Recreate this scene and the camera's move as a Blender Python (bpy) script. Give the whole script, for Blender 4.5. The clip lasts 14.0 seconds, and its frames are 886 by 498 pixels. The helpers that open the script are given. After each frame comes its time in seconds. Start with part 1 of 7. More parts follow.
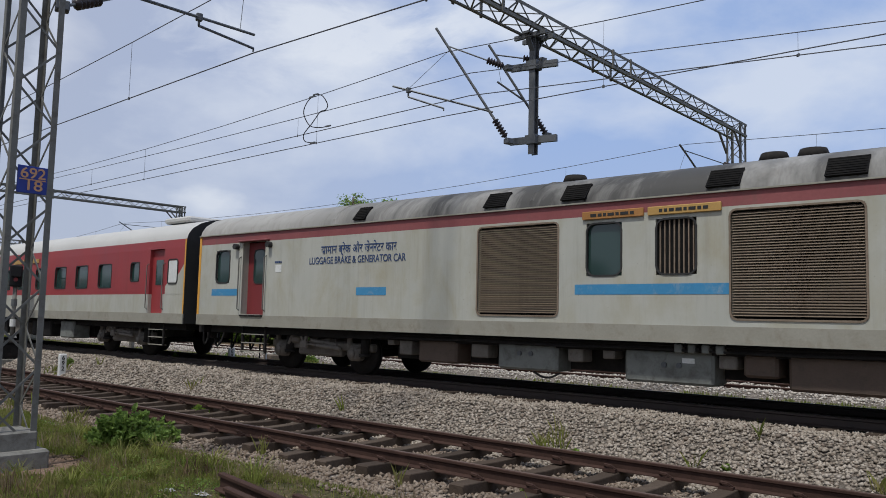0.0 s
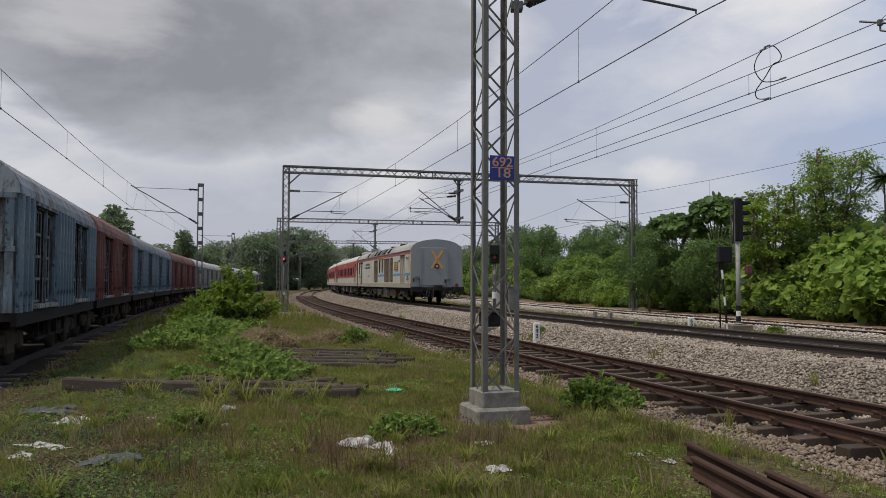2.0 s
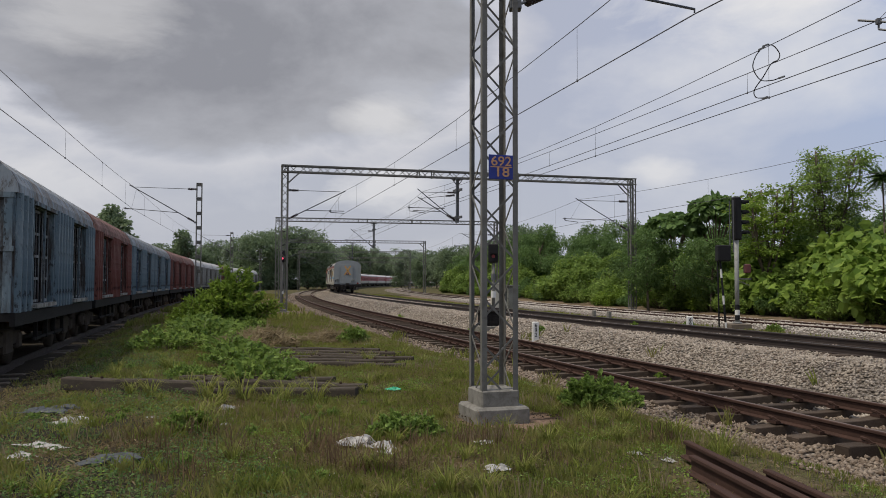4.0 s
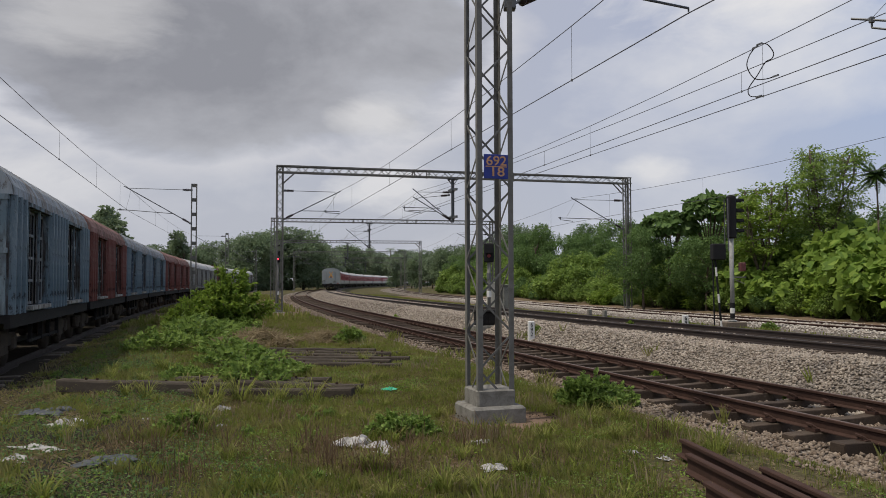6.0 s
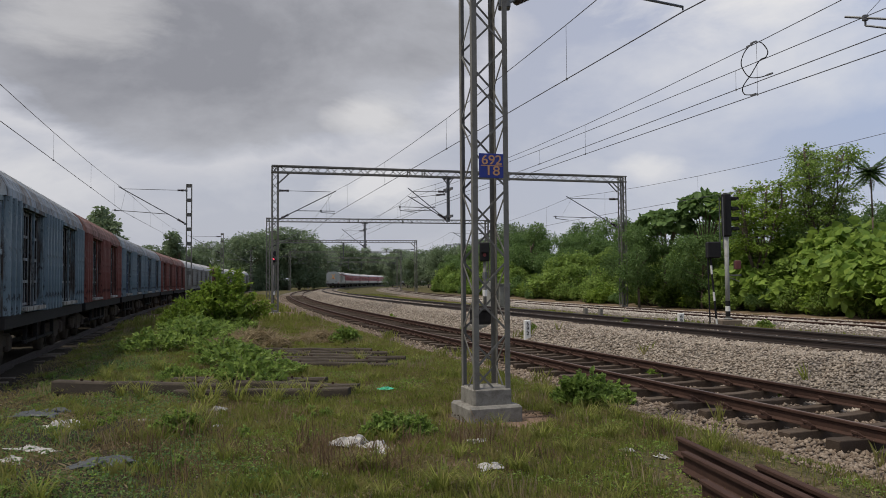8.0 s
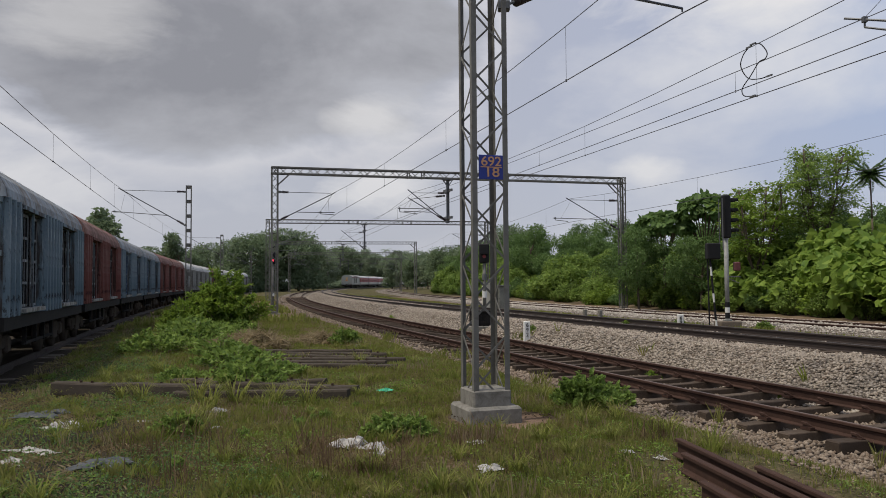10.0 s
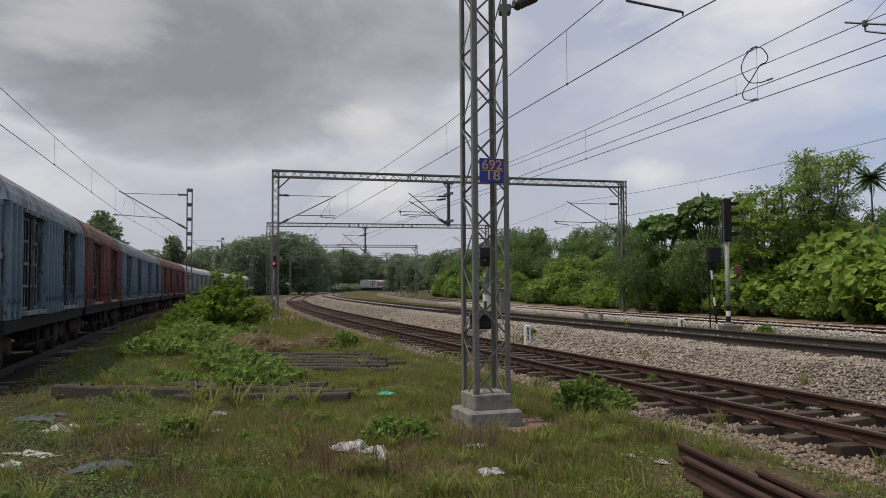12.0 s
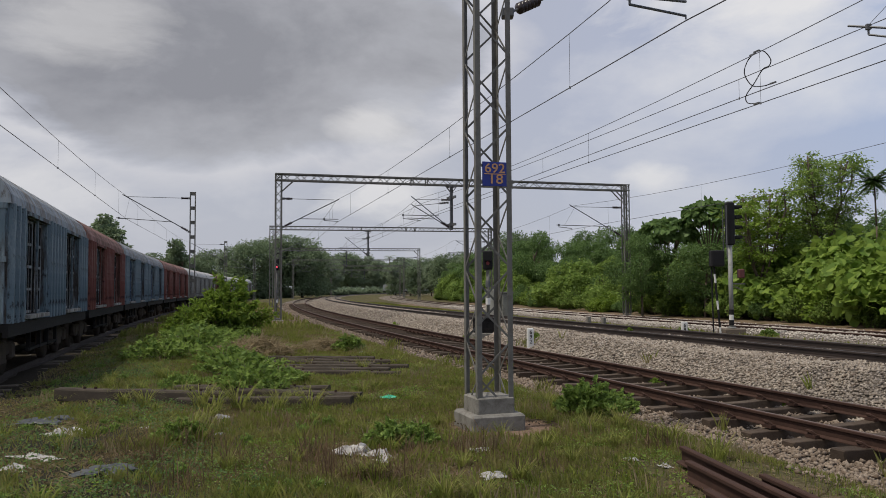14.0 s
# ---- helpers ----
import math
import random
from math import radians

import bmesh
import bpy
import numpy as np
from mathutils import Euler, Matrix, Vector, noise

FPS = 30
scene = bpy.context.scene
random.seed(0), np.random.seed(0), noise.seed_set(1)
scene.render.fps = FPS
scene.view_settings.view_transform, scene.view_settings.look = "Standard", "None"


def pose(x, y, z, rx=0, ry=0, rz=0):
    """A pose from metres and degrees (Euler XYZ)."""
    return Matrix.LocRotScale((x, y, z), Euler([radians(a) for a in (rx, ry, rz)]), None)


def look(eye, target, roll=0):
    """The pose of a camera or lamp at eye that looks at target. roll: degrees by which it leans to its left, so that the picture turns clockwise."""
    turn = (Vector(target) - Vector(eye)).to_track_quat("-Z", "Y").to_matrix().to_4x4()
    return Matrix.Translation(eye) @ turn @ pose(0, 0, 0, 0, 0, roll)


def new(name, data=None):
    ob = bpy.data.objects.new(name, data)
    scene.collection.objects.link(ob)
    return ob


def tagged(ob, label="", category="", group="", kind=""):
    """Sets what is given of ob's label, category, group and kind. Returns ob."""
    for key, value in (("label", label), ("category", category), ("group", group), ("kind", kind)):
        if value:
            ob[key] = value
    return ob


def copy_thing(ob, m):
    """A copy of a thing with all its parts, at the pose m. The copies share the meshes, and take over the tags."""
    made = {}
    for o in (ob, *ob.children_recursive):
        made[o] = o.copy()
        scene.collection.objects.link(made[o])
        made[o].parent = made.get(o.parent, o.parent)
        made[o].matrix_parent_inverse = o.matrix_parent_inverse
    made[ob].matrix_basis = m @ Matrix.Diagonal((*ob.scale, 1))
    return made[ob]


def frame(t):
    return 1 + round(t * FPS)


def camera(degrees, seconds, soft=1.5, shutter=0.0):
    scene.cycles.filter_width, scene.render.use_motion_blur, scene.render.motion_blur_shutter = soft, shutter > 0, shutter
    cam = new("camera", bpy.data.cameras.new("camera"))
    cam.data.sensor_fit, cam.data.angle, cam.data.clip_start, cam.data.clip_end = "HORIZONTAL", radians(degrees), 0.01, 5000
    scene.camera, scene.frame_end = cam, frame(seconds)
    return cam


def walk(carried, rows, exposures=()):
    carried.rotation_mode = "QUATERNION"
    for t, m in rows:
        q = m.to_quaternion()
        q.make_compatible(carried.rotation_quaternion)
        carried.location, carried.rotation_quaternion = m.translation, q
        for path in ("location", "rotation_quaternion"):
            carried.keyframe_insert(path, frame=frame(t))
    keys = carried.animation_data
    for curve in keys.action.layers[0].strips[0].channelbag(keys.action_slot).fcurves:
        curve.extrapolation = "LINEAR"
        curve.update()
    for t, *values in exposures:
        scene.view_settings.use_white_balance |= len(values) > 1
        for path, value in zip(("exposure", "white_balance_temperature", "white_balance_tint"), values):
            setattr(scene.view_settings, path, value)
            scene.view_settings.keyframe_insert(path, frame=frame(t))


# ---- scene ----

EYE = (0.0, 0.0, 2.0)
# seconds, yaw, pitch, roll of the hand-held camera, which turns on the spot
TURNS = [
    (0, -31.49, 5.08, -1.35),
    (0.1, -25.42, 4.55, -1.35),
    (0.2, -20.31, 4.06, -1.12),
    (0.4, -12.08, 3.26, -0.92),
    (0.5, -8.96, 2.98, -0.71),
    (0.6, -6.45, 2.72, -0.52),
    (0.8, -3.02, 2.57, -0.27),
    (1, -1.21, 2.47, -0.01),
    (1.5, 0.18, 2.51, -0.10),
    (2, 0.47, 2.48, -0.22),
    (2.5, 0.54, 2.46, -0.29),
    (3, 0.51, 2.45, -0.27),
    (5.5, 0.16, 2.40, 0.07),
    (6, 0.08, 2.41, 0.13),
    (6.5, 0.02, 2.40, 0.21),
    (7, -0.06, 2.39, 0.27),
    (7.5, -0.14, 2.38, 0.33),
    (8, -0.22, 2.36, 0.40),
    (10.5, -0.25, 2.54, 0.39),
    (11, -0.21, 2.61, 0.38),
    (11.5, -0.25, 2.61, 0.39),
    (12, -0.20, 2.70, 0.34),
    (12.5, -0.13, 2.77, 0.31),
    (13, -0.13, 2.82, 0.32),
    (13.5, -0.06, 2.88, 0.30),
    (14, 0.00, 2.95, 0.30),
]
cam = camera(58.16, 14.0, soft=0.9)
walk(cam, [(t, pose(*EYE, 90 + p, r, y)) for t, y, p, r in TURNS],
     exposures=[(0.0, 0.0, 6050, 8), (0.5, 0.0, 6330, 9), (1.0, 0.0, 6700, 9), (14.0, 0.0, 6750, 9)])

# ---- sky and sun ----
SUN_ELEVATION, SUN_ROTATION = radians(64.5), radians(-114)
world = bpy.data.worlds.new("sky")
scene.world = world
world.use_nodes = True


def build_sky():
    nt = world.node_tree
    nt.nodes.clear()
    N, L = nt.nodes.new, nt.links.new
    out, bg = N("ShaderNodeOutputWorld"), N("ShaderNodeBackground")
    sky = N("ShaderNodeTexSky")
    sky.sky_type, sky.sun_disc = "NISHITA", False
    sky.sun_elevation, sky.sun_rotation = SUN_ELEVATION, SUN_ROTATION
    sky.air_density, sky.dust_density = 1.2, 2.5
    co = N("ShaderNodeTexCoord")
    sep = N("ShaderNodeSeparateXYZ")
    L(co.outputs["Generated"], sep.inputs[0])

    def math_node(op, a, b=None, clamp=False):
        m = N("ShaderNodeMath")
        m.operation, m.use_clamp = op, clamp
        for i, v in enumerate((a, b)):
            if v is None:
                continue
            if isinstance(v, (int, float)):
                m.inputs[i].default_value = v
            else:
                L(v, m.inputs[i])
        return m.outputs[0]

    # flattened cloud space: the direction with its height stretched
    stretch = N("ShaderNodeMapping")
    stretch.inputs["Scale"].default_value = (1.0, 1.0, 2.1)
    L(co.outputs["Generated"], stretch.inputs[0])
    u = sep.outputs[0]

    def fbm(scale, detail, rough, off, dist=0.0):
        mp = N("ShaderNodeMapping")
        mp.inputs["Location"].default_value = off
        L(stretch.outputs[0], mp.inputs[0])
        n = N("ShaderNodeTexNoise")
        n.inputs["Scale"].default_value, n.inputs["Detail"].default_value = scale, detail
        n.inputs["Roughness"].default_value, n.inputs["Distortion"].default_value = rough, dist
        L(mp.outputs[0], n.inputs["Vector"])
        return n.outputs["Fac"]

    def nearness(center, radius):
        d = N("ShaderNodeVectorMath")
        d.operation = "DISTANCE"
        L(stretch.outputs[0], d.inputs[0])
        d.inputs[1].default_value = (center[0], center[1], center[2] * 2.1)
        return math_node("SUBTRACT", 1.0, math_node("DIVIDE", d.outputs["Value"], radius))

    def ramp(fac, stops):
        r = N("ShaderNodeValToRGB")
        el = r.color_ramp.elements
        for i, (p, c) in enumerate(stops):
            e = el[i] if i < 2 else el.new(p)
            e.position, e.color = p, (*c, 1)
        L(fac, r.inputs[0])
        return r.outputs[0]

    def mix(fac, a, b):
        m = N("ShaderNodeMix")
        m.data_type = "RGBA"
        for sock, val in ((m.inputs[0], fac), (m.inputs[6], a), (m.inputs[7], b)):
            if isinstance(val, (tuple, float)):
                sock.default_value = val
            else:
                L(val, sock)
        return m.outputs[2]

    # thin high haze over pale blue, bluer away from the cloud bank
    scaled = N("ShaderNodeVectorMath")
    scaled.operation = "SCALE"
    L(sky.outputs[0], scaled.inputs[0])
    scaled.inputs["Scale"].default_value = 0.075
    haze_color = ramp(u, [(0.0, (0.49, 0.515, 0.625)), (0.30, (0.47, 0.52, 0.69)), (0.62, (0.39, 0.50, 0.77))])
    haze = mix(0.82, scaled.outputs[0], haze_color)
    # soft broken cloud
    thin = ramp(fbm(2.6, 7, 0.55, (2.3, 0.4, 0.7), 0.2), [(0.47, (0, 0, 0)), (0.68, (1, 1, 1))])
    base = mix(math_node("MULTIPLY", thin, 0.70), haze, (0.75, 0.76, 0.80, 1))
    # heavy grey cloud overhead and to the left, with ragged edges
    ragged = fbm(3.0, 7, 0.56, (5.1, 1.7, 0.2), 0.3)
    big = math_node("ADD", nearness((-0.25, 0.93, 0.265), 0.30), math_node("MULTIPLY", math_node("SUBTRACT", ragged, 0.5), 1.25))
    left = math_node("ADD", math_node("MULTIPLY", u, -0.55), math_node("MULTIPLY", math_node("SUBTRACT", ragged, 0.72), 1.3))
    mask = ramp(math_node("MAXIMUM", big, left), [(0.04, (0, 0, 0)), (0.20, (1, 1, 1))])
    rim = ramp(math_node("ADD", math_node("MAXIMUM", big, left), 0.5), [(0.34, (0, 0, 0)), (0.52, (1, 1, 1)), (0.66, (0, 0, 0))])
    base = mix(math_node("MULTIPLY", rim, 0.55), base, (0.70, 0.70, 0.745, 1))
    tone = math_node("ADD", math_node("MULTIPLY", big, -0.34), fbm(3.2, 7, 0.6, (0.6, 3.9, 0.4), 0.3))
    grey = ramp(tone, [(0.20, (0.26, 0.27, 0.312)), (0.38, (0.36, 0.372, 0.42)), (0.60, (0.48, 0.50, 0.565))])
    full = mix(math_node("MULTIPLY", mask, 0.95), base, grey)
    # single white puffs: high up away from the bank, small ones low over the line
    for c, r, amount in (((0.36, 0.87, 0.34), 0.17, 0.75), ((0.55, 0.75, 0.375), 0.16, 0.6), ((-0.39, 0.87, 0.30), 0.12, 0.36), ((-0.076, 0.991, 0.113), 0.085, 0.8), ((0.26, 0.956, 0.135), 0.06, 0.7),
                         ((-0.47, 0.87, 0.12), 0.15, 0.5), ((-0.09, 0.97, 0.205), 0.07, 0.55)):
        edge = math_node("ADD", nearness(c, r), math_node("MULTIPLY", math_node("SUBTRACT", fbm(6.5, 7, 0.6, (1.2, 2.7, 0.9), 0.4), 0.5), 2.2))
        full = mix(math_node("MULTIPLY", ramp(edge, [(0.1, (0, 0, 0)), (0.75, (1, 1, 1))]), amount), full, (0.80, 0.80, 0.825, 1))
    # pale band low down
    low = ramp(sep.outputs[2], [(0.0, (1, 1, 1)), (0.22, (0, 0, 0))])
    full = mix(math_node("MULTIPLY", low, 0.5), full, (0.485, 0.52, 0.605, 1))
    L(full, bg.inputs[0])
    bg.inputs[1].default_value = 1.0
    L(bg.outputs[0], out.inputs[0])


build_sky()
sun = new("sun", bpy.data.lights.new("sun", "SUN"))
sun.data.energy, sun.data.angle, sun.data.color = 2.85, radians(4), (1.0, 0.94, 0.84)
sun.matrix_world = look((-20, -9, 46), (0, 0, 0))

# ---- materials ----


class Nodes:
    def __init__(self, name):
        self.m = bpy.data.materials.new(name)
        self.m.use_nodes = True
        self.nt = self.m.node_tree
        self.b = self.nt.nodes["Principled BSDF"]

    def n(self, kind, **values):
        node = self.nt.nodes.new(kind)
        for k, v in values.items():
            node.inputs[k.replace("_", " ")].default_value = v
        return node

    def l(self, a, b):
        self.nt.links.new(a, b)

    def coords(self):
        return self.n("ShaderNodeTexCoord").outputs["Object"]

    def noise(self, scale, detail=4, rough=0.6, vec=None, dist=0.0):
        t = self.n("ShaderNodeTexNoise", Scale=scale, Detail=detail, Roughness=rough, Distortion=dist)
        self.l(vec or self.coords(), t.inputs["Vector"])
        return t.outputs["Fac"]

    def ramp(self, fac, stops):
        r = self.n("ShaderNodeValToRGB")
        el = r.color_ramp.elements
        for i, (p, c) in enumerate(stops):
            e = el[i] if i < 2 else el.new(p)
            c = (c, c, c) if isinstance(c, (int, float)) else c
            e.position, e.color = p, (*c, 1)
        self.l(fac, r.inputs[0])
        return r.outputs[0]

    def mix(self, fac, a, b, blend="MIX"):
        m = self.n("ShaderNodeMix")
        m.data_type, m.blend_type = "RGBA", blend
        for sock, val in ((m.inputs[0], fac), (m.inputs[6], a), (m.inputs[7], b)):
            if isinstance(val, (int, float)):
                sock.default_value = val
            elif isinstance(val, tuple):
                sock.default_value = (*val, 1)
            else:
                self.l(val, sock)
        return m.outputs[2]

    def bump(self, height, strength=0.3, distance=0.01):
        b = self.n("ShaderNodeBump", Strength=strength, Distance=distance)
        self.l(height, b.inputs["Height"])
        self.l(b.outputs[0], self.b.inputs["Normal"])

    def set(self, color=None, rough=0.6, metal=0.0, spec=0.5):
        if color is not None:
            if isinstance(color, tuple):
                self.b.inputs["Base Color"].default_value = (*color, 1)
            else:
                self.l(color, self.b.inputs["Base Color"])
        if isinstance(rough, (int, float)):
            self.b.inputs["Roughness"].default_value = rough
        else:
            self.l(rough, self.b.inputs["Roughness"])
        self.b.inputs["Metallic"].default_value = metal
        self.b.inputs["Specular IOR Level"].default_value = spec
        return self.m


def worn(name, c1, c2, dirt=None, rough=0.6, metal=0.0, scale=3.0, grain=40.0, bump=0.2, dirt_amount=0.5, streak=False, spec=0.4):
    """Two-tone surface with grain, blotches of dirt or rust, and fine relief."""
    k = Nodes(name)
    co = k.coords()
    if streak:
        mp = k.n("ShaderNodeMapping", Scale=(1.0, 1.0, 0.16))
        k.l(co, mp.inputs[0])
        co2 = mp.outputs[0]
    else:
        co2 = co
    big = k.noise(scale, 5, 0.62, co2)
    fine = k.noise(grain, 3, 0.6, co)
    col = k.mix(k.ramp(big, [(0.3, 0.0), (0.7, 1.0)]), c1, c2)
    col = k.mix(k.ramp(fine, [(0.25, 0.0), (0.8, 0.35)]), col, tuple(0.72 * c for c in c1))
    if dirt:
        d = k.noise(scale * 1.9, 7, 0.7, co2, 0.4)
        col = k.mix(k.ramp(d, [(0.62 - 0.22 * dirt_amount, 0.0), (0.80, min(1.0, 0.4 + dirt_amount))]), col, dirt)
    k.bump(fine, bump, 0.01)
    r = k.ramp(big, [(0.2, max(0.0, rough - 0.1)), (0.8, min(1.0, rough + 0.12))])
    return k.set(col, r, metal, spec)


def random_tint(name, stops, rough=0.8, grain=30.0, bump=0.4, island=False, spec=0.15):
    """Colour picked per piece, with grain."""
    k = Nodes(name)
    if island:
        f = k.n("ShaderNodeNewGeometry").outputs["Random Per Island"]
    else:
        f = k.n("ShaderNodeObjectInfo").outputs["Random"]
    col = k.ramp(f, stops)
    fine = k.noise(grain, 4, 0.65)
    col = k.mix(k.ramp(fine, [(0.3, 0.0), (0.75, 0.5)]), col, tuple(0.55 * c for c in stops[0][1]))
    mid = k.noise(grain * 0.22, 5, 0.7)
    col = k.mix(k.ramp(mid, [(0.42, 0.0), (0.68, 0.6)]), col, tuple(0.6 * c for c in stops[0][1]))
    k.bump(k.mix(0.5, fine, mid), bump, 0.02)
    return k.set(col, rough, 0.0, spec)


def leaf_material(name, dark, light, dry=None, rough=0.5):
    k = Nodes(name)
    f = k.n("ShaderNodeNewGeometry").outputs["Random Per Island"]
    stops = [(0.0, dark), (0.55, tuple((a + b) / 2 for a, b in zip(dark, light))), (1.0, light)]
    col = k.ramp(f, stops)
    patch = k.noise(0.6, 3, 0.6)
    col = k.mix(k.ramp(patch, [(0.35, 0.0), (0.7, 0.55)]), col, light)
    if dry:
        col = k.mix(k.ramp(k.noise(2.3, 4, 0.7), [(0.44, 0.0), (0.66, 0.85)]), col, dry)
    k.set(col, rough, 0.0, 0.16)
    # light comes through thin leaves
    tr = k.n("ShaderNodeBsdfTranslucent")
    k.l(k.mix(0.5, col, light), tr.inputs["Color"])
    ms = k.n("ShaderNodeMixShader", Fac=0.42)
    out = k.nt.nodes["Material Output"]
    k.l(k.b.outputs[0], ms.inputs[1])
    k.l(tr.outputs[0], ms.inputs[2])
    k.l(ms.outputs[0], out.inputs[0])
    return k.m


def glow(name, color, strength):
    k = Nodes(name)
    k.b.inputs["Emission Color"].default_value = (*color, 1)
    k.b.inputs["Emission Strength"].default_value = strength
    return k.set(color, 0.4)


galvanised = worn("galvanised_steel", (0.135, 0.132, 0.120), (0.185, 0.182, 0.168), (0.075, 0.062, 0.048), 0.65, 0.15, 3.0, 60, 0.15, 0.6)
dark_steel = worn("dark_steel", (0.10, 0.105, 0.115), (0.15, 0.155, 0.16), (0.08, 0.07, 0.06), 0.55, 0.3, 2.0, 60, 0.1, 0.3)
wire_metal = worn("wire_metal", (0.10, 0.10, 0.11), (0.14, 0.14, 0.15), None, 0.5, 0.6, 2.0, 40, 0.0)
insulator_mat = worn("brown_porcelain", (0.03, 0.025, 0.03), (0.05, 0.035, 0.035), None, 0.25, 0.0, 4, 30, 0.05)
rail_rust = worn("rusty_rail", (0.046, 0.027, 0.022), (0.072, 0.041, 0.032), (0.036, 0.022, 0.018), 0.85, 0.0, 5.0, 70, 0.3, 0.5, spec=0.12)
rail_head = worn("worn_rail_head", (0.095, 0.062, 0.05), (0.135, 0.09, 0.074), (0.06, 0.036, 0.03), 0.55, 0.2, 6.0, 60, 0.1, 0.3)
rail_dark = worn("oily_rail", (0.030, 0.023, 0.021), (0.05, 0.036, 0.032), None, 0.6, 0.2, 4.0, 60, 0.2)
rail_black = worn("oily_running_rail", (0.05, 0.045, 0.045), (0.08, 0.07, 0.066), None, 0.5, 0.3, 4.0, 60, 0.1)
sleeper_mat = random_tint("weathered_concrete_sleeper", [(0.0, (0.075, 0.055, 0.042)), (0.5, (0.115, 0.088, 0.068)), (1.0, (0.050, 0.037, 0.029))], 0.9, 30, 0.9)
timber_mat = worn("old_timber", (0.11, 0.085, 0.065), (0.17, 0.14, 0.11), (0.05, 0.04, 0.03), 0.85, 0, 3.0, 60, 0.6, 0.5)
concrete_mat = worn("footing_concrete", (0.17, 0.162, 0.145), (0.25, 0.238, 0.215), (0.07, 0.064, 0.05), 0.9, 0, 4.5, 35, 0.5, 0.75)
stone_mat = random_tint("ballast_stone", [(0.0, (0.26, 0.215, 0.172)), (0.35, (0.37, 0.32, 0.265)), (0.7, (0.47, 0.415, 0.355)), (1.0, (0.18, 0.135, 0.105))], 0.85, 18, 0.5, True)
white_paint = worn("white_paint", (0.62, 0.62, 0.60), (0.72, 0.72, 0.70), (0.35, 0.33, 0.28), 0.55, 0, 4, 40, 0.1, 0.3)
black_paint = worn("black_paint", (0.010, 0.010, 0.012), (0.017, 0.017, 0.018), None, 0.65, 0, 4, 40, 0.1, spec=0.2)


def coach_paint(name, c1, c2, stain, soot):
    """Faded paint with rain streaks, yellowed patches and soot smears."""
    k = Nodes(name)
    co = k.coords()

    def stretched(sx, sz):
        mp = k.n("ShaderNodeMapping", Scale=(sx, 1.0, sz))
        k.l(co, mp.inputs[0])
        return mp.outputs[0]

    col = k.mix(k.ramp(k.noise(0.7, 5, 0.6, co), [(0.3, 0.0), (0.7, 1.0)]), c1, c2)
    patch = k.noise(1.3, 6, 0.65, stretched(1.0, 0.5), 0.4)
    col = k.mix(k.ramp(patch, [(0.44, 0.0), (0.72, 0.70)]), col, stain)
    fine = k.noise(3.4, 6, 0.7, stretched(2.2, 0.10), 0.2)
    col = k.mix(k.ramp(fine, [(0.52, 0.0), (0.78, 0.30)]), col, soot)
    col = k.mix(k.ramp(k.noise(7.0, 3, 0.6, stretched(3.0, 0.07)), [(0.60, 0.0), (0.74, 0.12)]), col, stain)
    spots = k.noise(16, 3, 0.6, co)
    col = k.mix(k.ramp(spots, [(0.68, 0.0), (0.74, 0.5)]), col, soot)
    k.bump(k.noise(30, 3, 0.6, co), 0.06, 0.01)
    return k.set(col, k.ramp(patch, [(0.3, 0.42), (0.8, 0.65)]), 0.0, 0.35)


car_white = coach_paint("dirty_cream_coach_paint", (0.39, 0.39, 0.35), (0.45, 0.445, 0.395), (0.33, 0.295, 0.195), (0.20, 0.185, 0.155))
car_grey = worn("grey_coach_paint", (0.225, 0.25, 0.255), (0.275, 0.30, 0.305), (0.15, 0.15, 0.135), 0.5, 0, 1.1, 25, 0.08, 0.35, True)
car_red = worn("red_coach_paint", (0.26, 0.032, 0.038), (0.34, 0.048, 0.05), (0.17, 0.035, 0.03), 0.45, 0, 1.0, 25, 0.06, 0.3, True)
car_stripe = worn("faded_red_stripe", (0.20, 0.052, 0.055), (0.26, 0.08, 0.08), (0.15, 0.085, 0.07), 0.55, 0, 1.0, 25, 0.06, 0.4, True)
car_blue = worn("flaking_blue_paint", (0.05, 0.22, 0.42), (0.07, 0.27, 0.48), (0.42, 0.42, 0.36), 0.5, 0, 1.6, 25, 0.06, 0.3)
car_orange = worn("orange_paint", (0.62, 0.30, 0.04), (0.70, 0.36, 0.06), (0.45, 0.25, 0.08), 0.55, 0, 2, 25, 0.05, 0.3)


